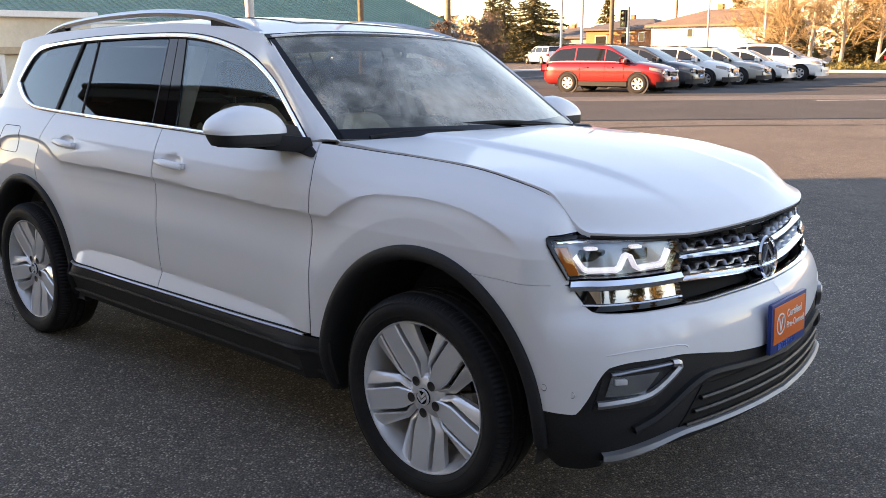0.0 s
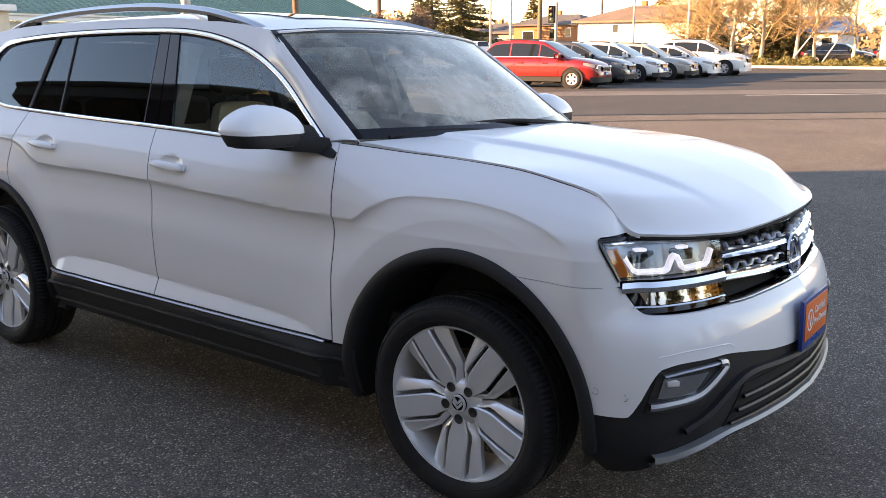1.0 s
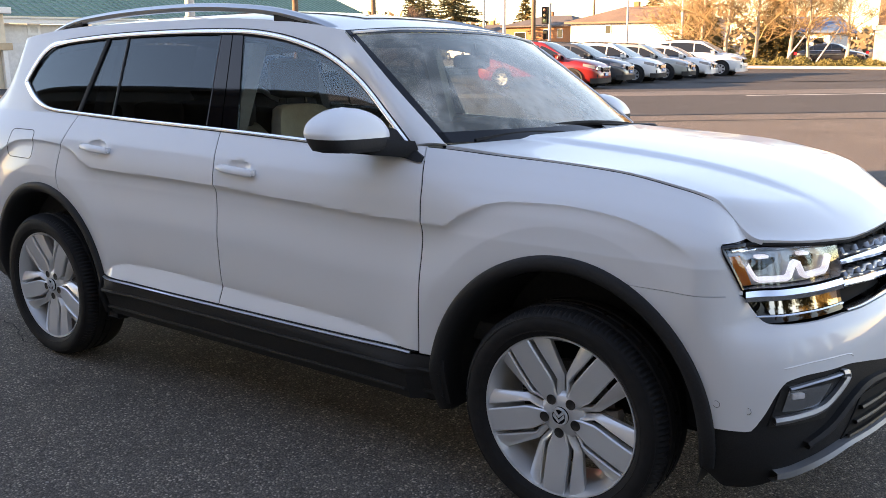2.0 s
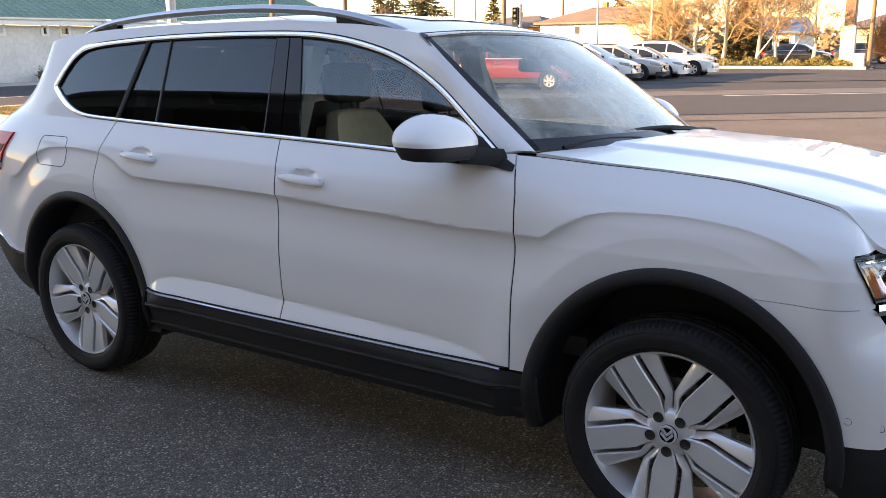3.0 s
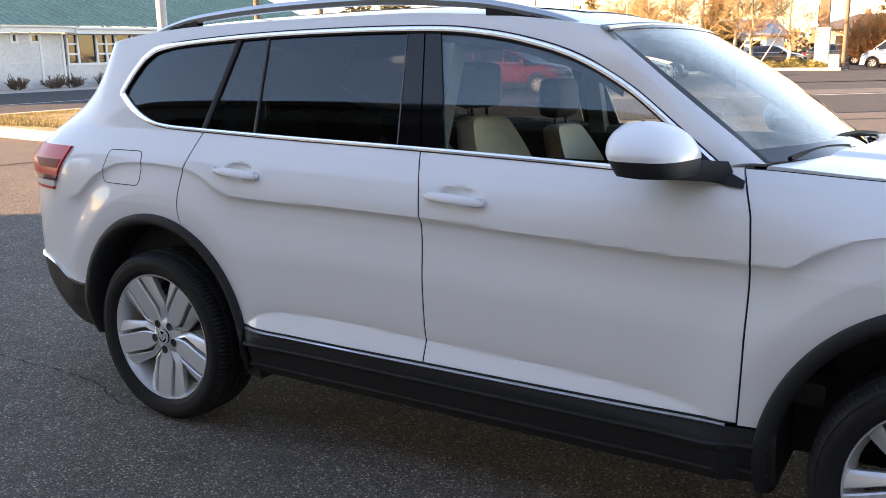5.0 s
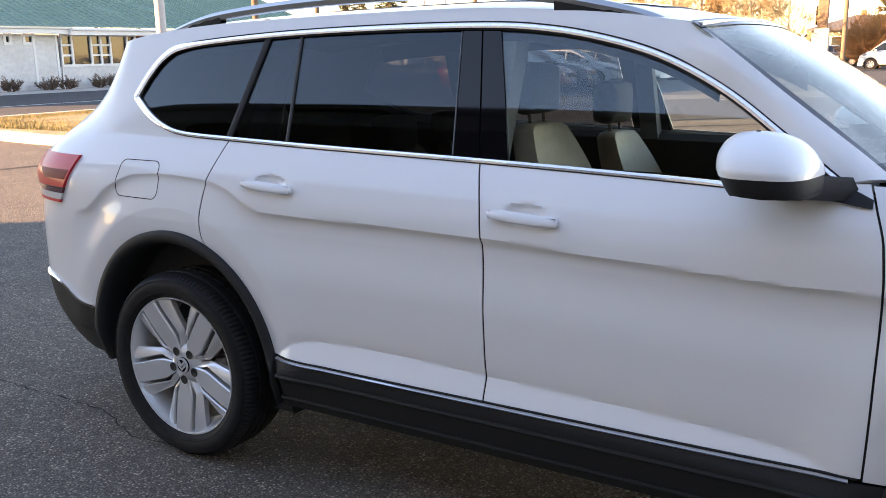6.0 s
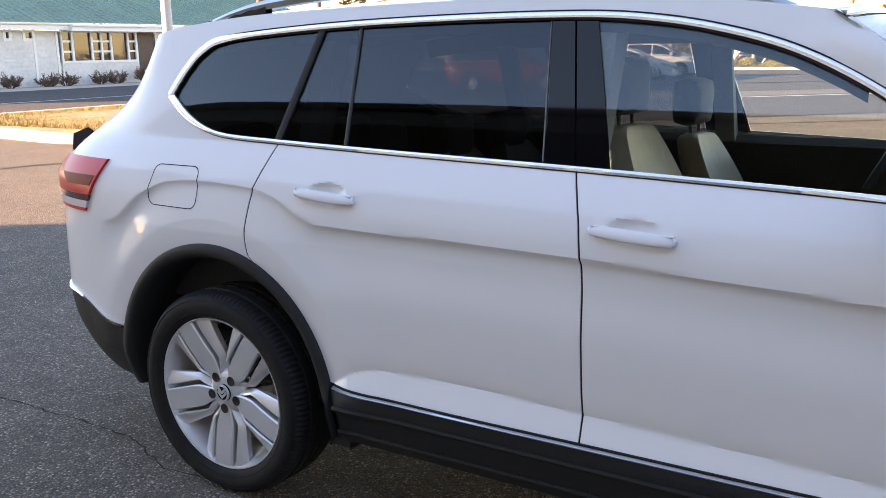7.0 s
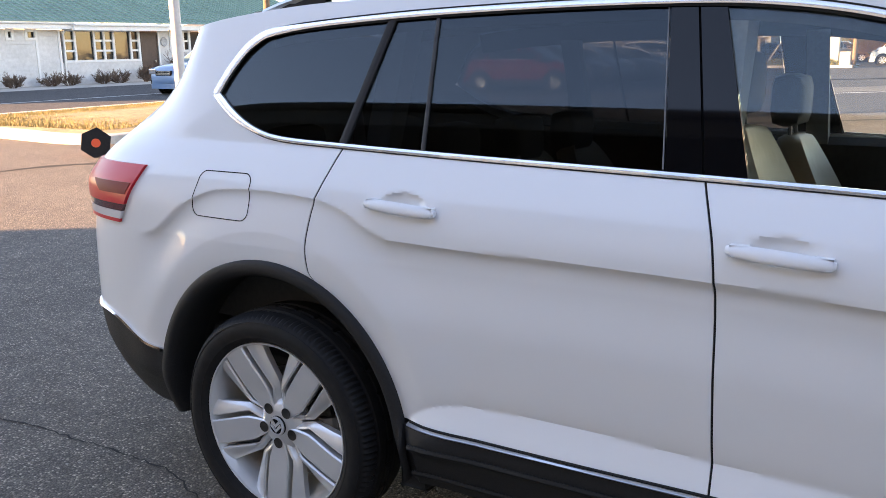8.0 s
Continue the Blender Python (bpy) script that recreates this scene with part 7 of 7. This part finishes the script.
def house(x0, x1, y0, y1, wall_h, ridge, wall, roof, label, windows, hip=0.35, over=0.5):
    t = thing("house", label, "house", pose((x0 + x1) / 2, (y0 + y1) / 2, 0), "houses across the street")
    a, b = (x1 - x0) / 2, (y1 - y0) / 2
    bm = bmesh.new()
    box(bm, -a, a, -b, b, 0, wall_h)
    part("wall", bm, wall, t, smooth=0)
    bm = bmesh.new()
    c = [(-a - over, -b - over, wall_h), (a + over, -b - over, wall_h), (a + over, b + over, wall_h), (-a - over, b + over, wall_h)]
    r = [(-a + hip * 2 * a, 0, ridge), (a - hip * 2 * a, 0, ridge)]
    lowv = [bm.verts.new((p[0], p[1], p[2] - 0.18)) for p in c]
    hi = [bm.verts.new(p) for p in c]
    top = [bm.verts.new(p) for p in r]
    bm.faces.new(lowv)
    for i in range(4):
        bm.faces.new((lowv[i], lowv[(i + 1) % 4], hi[(i + 1) % 4], hi[i]))
    bm.faces.new((hi[0], hi[1], top[1], top[0])), bm.faces.new((hi[2], hi[3], top[0], top[1]))
    bm.faces.new((hi[1], hi[2], top[1])), bm.faces.new((hi[3], hi[0], top[0]))
    part("roof", bm, roof, t, smooth=0)
    for wx, wz, ww, wh in windows:
        bm = bmesh.new()
        box(bm, wx - ww / 2 - 0.08, wx + ww / 2 + 0.08, -b - 0.05, -b + 0.02, wz - 0.08, wz + wh + 0.08)
        w = part("window", bm, TRIM, t, smooth=0)
        bm = bmesh.new()
        box(bm, wx - ww / 2, wx + ww / 2, -b - 0.07, -b - 0.02, wz, wz + wh)
        part("pane", bm, SHADE_PANE, w, smooth=0)
    bm = bmesh.new()
    box(bm, -a * 0.3, -a * 0.3 + 0.5, 0.2, 0.7, ridge - 0.8, ridge + 0.5)
    part("chimney", bm, BRICK, t, smooth=0)
    return t


house(-40.0, -28.0, 75.0, 85.0, 3.7, 5.2, PALE_WALL, BROWN_ROOF, "white house with a brown hipped roof", [(-2.0, 2.6, 0.5, 0.7)], 0.28)
house(-55.5, -46.5, 88.0, 97.0, 3.8, 5.0, BRICK, GREY_ROOF, "orange brick house with a grey roof", [(1.0, 2.4, 0.6, 0.9), (2.8, 2.4, 0.6, 0.9), (-2.5, 2.0, 1.4, 1.0)], 0.3)
house(-66, -57.5, 92.0, 100.0, 3.0, 4.2, TAN_WALL, GREY_ROOF, "low tan house with a grey roof", [(1.5, 1.2, 1.2, 1.0)], 0.3)
house(-22.5, -16.8, 78.0, 86.0, 2.6, 3.9, PALE_WALL, BLUE_ROOF, "small white house with a blue roof", [(0.5, 1.0, 1.0, 1.0), (2.0, 1.0, 0.8, 1.0)], 0.02)
house(-15.5, -4.0, 95.0, 103.0, 3.2, 4.6, TAN_WALL, GREY_ROOF, "low tan building beyond the junction", [(-3, 1.2, 1.6, 1.2), (1, 1.2, 1.6, 1.2)], 0.3)
house(10, 30, 88.0, 100.0, 4.0, 5.6, PALE_WALL, GREY_ROOF, "long pale building beyond the road", [(-6, 1.2, 1.6, 1.2), (-2, 1.2, 1.6, 1.2), (3, 1.2, 1.6, 1.2)], 0.2)
house(-90, -70, 70.0, 84.0, 3.2, 5.0, TAN_WALL, GREY_ROOF, "long tan building behind the spruces", [(-6, 1.2, 1.6, 1.2), (3, 1.2, 1.6, 1.2)], 0.2)

POLE_WHITE = varied("white_pole", (0.42, 0.41, 0.39), (0.52, 0.51, 0.49), 8, 0.6)
POLE_WOOD = varied("pole_wood", (0.12, 0.08, 0.05), (0.22, 0.15, 0.095), 10, 0.9, 0.4, 40)
POLE_GREY = varied("grey_pole", (0.28, 0.28, 0.27), (0.38, 0.38, 0.36), 10, 0.5)


def pole(name, x, y, height, r0, r1, mat, label, category="pole", arm=None):
    t = thing(name, label, category, pose(x, y, 0), "poles")
    bm = bmesh.new()
    tube(bm, [(0, 0, -0.1), (0, 0, height * 0.5), (0, 0, height)], [r0, (r0 + r1) / 2, r1], 14)
    part("shaft", bm, mat, t, smooth=60)
    bm = bmesh.new()
    lathe(bm, [(0, 0.06), (r0 * 1.9, 0.06), (r0 * 2.0, 0.0)], 14, None, False)
    part("base_plate", bm, POLE_GREY, t)
    if arm:
        bm = bmesh.new()
        tube(bm, [(0, 0, height - 0.3), (arm[0], arm[1], height - 0.05)], 0.05, 6)
        part("arm", bm, mat, t)
        bm = bmesh.new()
        box(bm, arm[0] - 0.3, arm[0] + 0.3, arm[1] - 0.13, arm[1] + 0.13, height - 0.15, height, None, 0.04)
        part("lamp_head", bm, POLE_GREY, t, smooth=0)
    return t


pole("street_lamp", -13.9, 8.7, 9.0, 0.10, 0.085, POLE_WHITE, "white-painted square lot lamp post", "lamp post", (1.2, -0.6))
pole("utility_pole", -18.8, 16.6, 9.0, 0.10, 0.08, POLE_WOOD, "brown wooden utility pole", "pole")
pole("utility_pole", -35.3, 39.8, 10.0, 0.17, 0.13, POLE_WOOD, "thick brown wooden utility pole", "pole")
pole("street_lamp", -40.3, 60.0, 9.0, 0.11, 0.08, POLE_GREY, "grey metal lamp post", "lamp post", (1.6, -1.0))
pole("street_lamp", -38.6, 60.5, 9.0, 0.14, 0.11, POLE_WHITE, "pale concrete lamp post", "lamp post")
pole("utility_pole", -35.5, 60.0, 10.0, 0.20, 0.16, POLE_WOOD, "dark wooden utility pole", "pole")
pole("street_lamp", -27.3, 60.0, 9.0, 0.09, 0.07, POLE_WHITE, "slim pale lamp post behind the parked cars", "lamp post")
pole("utility_pole", -41.0, 82.0, 9.0, 0.13, 0.10, POLE_WOOD, "wooden utility pole beside the brick house", "pole")
pole("street_lamp", -23.2, 60.5, 8.0, 0.10, 0.08, POLE_WHITE, "slim pale lamp post behind the parked cars", "lamp post")
pole("utility_pole", -7.7, 56.5, 8.5, 0.14, 0.12, POLE_WOOD, "sunlit wooden pole at the hedge's end", "pole")
pole("street_lamp", -5.4, 62.0, 8.0, 0.06, 0.05, POLE_GREY, "thin grey post beside the white van", "lamp post")
# signpost pylon in the hedge
t = thing("sign_pylon", "thick pale pylon of a roadside sign", "sign", pose(-9.0, 56.6, 0))
bm = bmesh.new()
box(bm, -0.42, 0.42, -0.25, 0.25, -0.05, 2.6, None, 0.04)
part("column", bm, CONCRETE, t, smooth=0)
bm = bmesh.new()
box(bm, -0.30, 0.30, -0.22, 0.22, 2.6, 7.0, None, 0.03)
part("mast", bm, POLE_WOOD, t, smooth=0)
# low concrete wall at the hedge's end
bm = bmesh.new()
box(bm, -8.35, -7.75, 54.95, 55.35, 0, 0.95, None, 0.04)
tagged(part("concrete_block", bm, CONCRETE, smooth=0), "low pale concrete block ending the hedge", "block")
# support stakes of the young trees
for a, b in (((-14.9, 56.6, 0.1), (-13.2, 56.9, 2.6)), ((-12.9, 56.6, 0.1), (-11.5, 56.8, 2.5))):
    bm = bmesh.new()
    tube(bm, [a, b], 0.05, 6)
    tagged(part("tree_stake", bm, POLE_WHITE), "pale leaning stake propping a tree", "stake")


def traffic_light(x, y, z, label):
    t = thing("traffic_light", label, "traffic light", pose(x, y, 0), "traffic lights")
    bm = bmesh.new()
    tube(bm, [(0, 0, -0.05), (0, 0, z + 1.6)], 0.13, 10)
    part("post", bm, POLE_GREY, t)
    bm = bmesh.new()
    box(bm, -0.62, -0.10, -0.25, 0.15, z, z + 1.35, None, 0.05)
    head = part("signal_head", bm, GLOSS_BLACK, t, smooth=0)
    for k, c in enumerate(((0.05, 0.01, 0.01), (0.05, 0.04, 0.01), (0.01, 0.05, 0.02))):
        bm = bmesh.new()
        lathe(bm, [(0, 0.01), (0.12, 0.0)], 16, Matrix.Translation((-0.36, -0.26, z + 1.1 - 0.42 * k)) @ Matrix.Rotation(radians(90), 4, "X"), False)
        part("signal_lens", bm, material("signal_lens", c, 0.3), head)
    bm = bmesh.new()
    box(bm, -0.5, -0.12, -0.2, 0.15, z - 1.2, z - 0.5, None, 0.04)
    part("walk_signal", bm, GLOSS_BLACK, t, smooth=0)


traffic_light(-34.0, 60.0, 3.2, "dark traffic light on a grey post")
traffic_light(-10.2, 66.0, 3.0, "yellowish traffic light beyond the hedge")
# overhead cables
for a, b, sag in (((-35.3, 39.8, 5.0), (-58, 75, 4.6), 0.5), ((-35.5, 60.0, 4.9), (-20, 90, 5.5), 0.6), ((-18.8, 16.6, 8.2), (-35.3, 39.8, 8.6), 0.8), ((-35.3, 39.8, 6.0), (-35.5, 60, 6.0), 0.4), ((-13.9, 8.7, 8.6), (-18.8, 16.6, 8.4), 0.2)):
    bm = bmesh.new()
    tube(bm, [Vector(a).lerp(Vector(b), k / 16) - Vector((0, 0, sag * math.sin(math.pi * k / 16))) for k in range(17)], 0.014, 5)
    tagged(part("overhead_cable", bm, POLE_GREY), "thin overhead cable strung between poles", "cable", "cables")
# tipped delineator on the kerb
t = thing("traffic_delineator", "tipped-over delineator with a black hexagonal base and orange post", "traffic post", Matrix.Translation((-12.35, 5.55, 0.215)) @ Matrix.Rotation(radians(142), 4, "Z") @ Matrix.Rotation(radians(96), 4, "Y"))
bm = bmesh.new()
hexa = [(0.235 * math.cos(radians(60 * k + 8)), 0.235 * math.sin(radians(60 * k + 8))) for k in range(6)]
prism(bm, hexa, 0.07, Matrix())
prism(bm, [(0.8 * a, 0.8 * b) for a, b in hexa], 0.04, Matrix.Translation((0, 0, 0.07)))
part("base", bm, RUBBER, t, smooth=0)
bm = bmesh.new()
lathe(bm, [(0, -0.012), (0.062, -0.012), (0.066, 0.0)], 24, None, False)
tube(bm, [(0, 0, 0.1), (0, 0, 0.95)], 0.05, 14)
part("post", bm, material("orange_plastic", (0.75, 0.10, 0.03), 0.45), t)
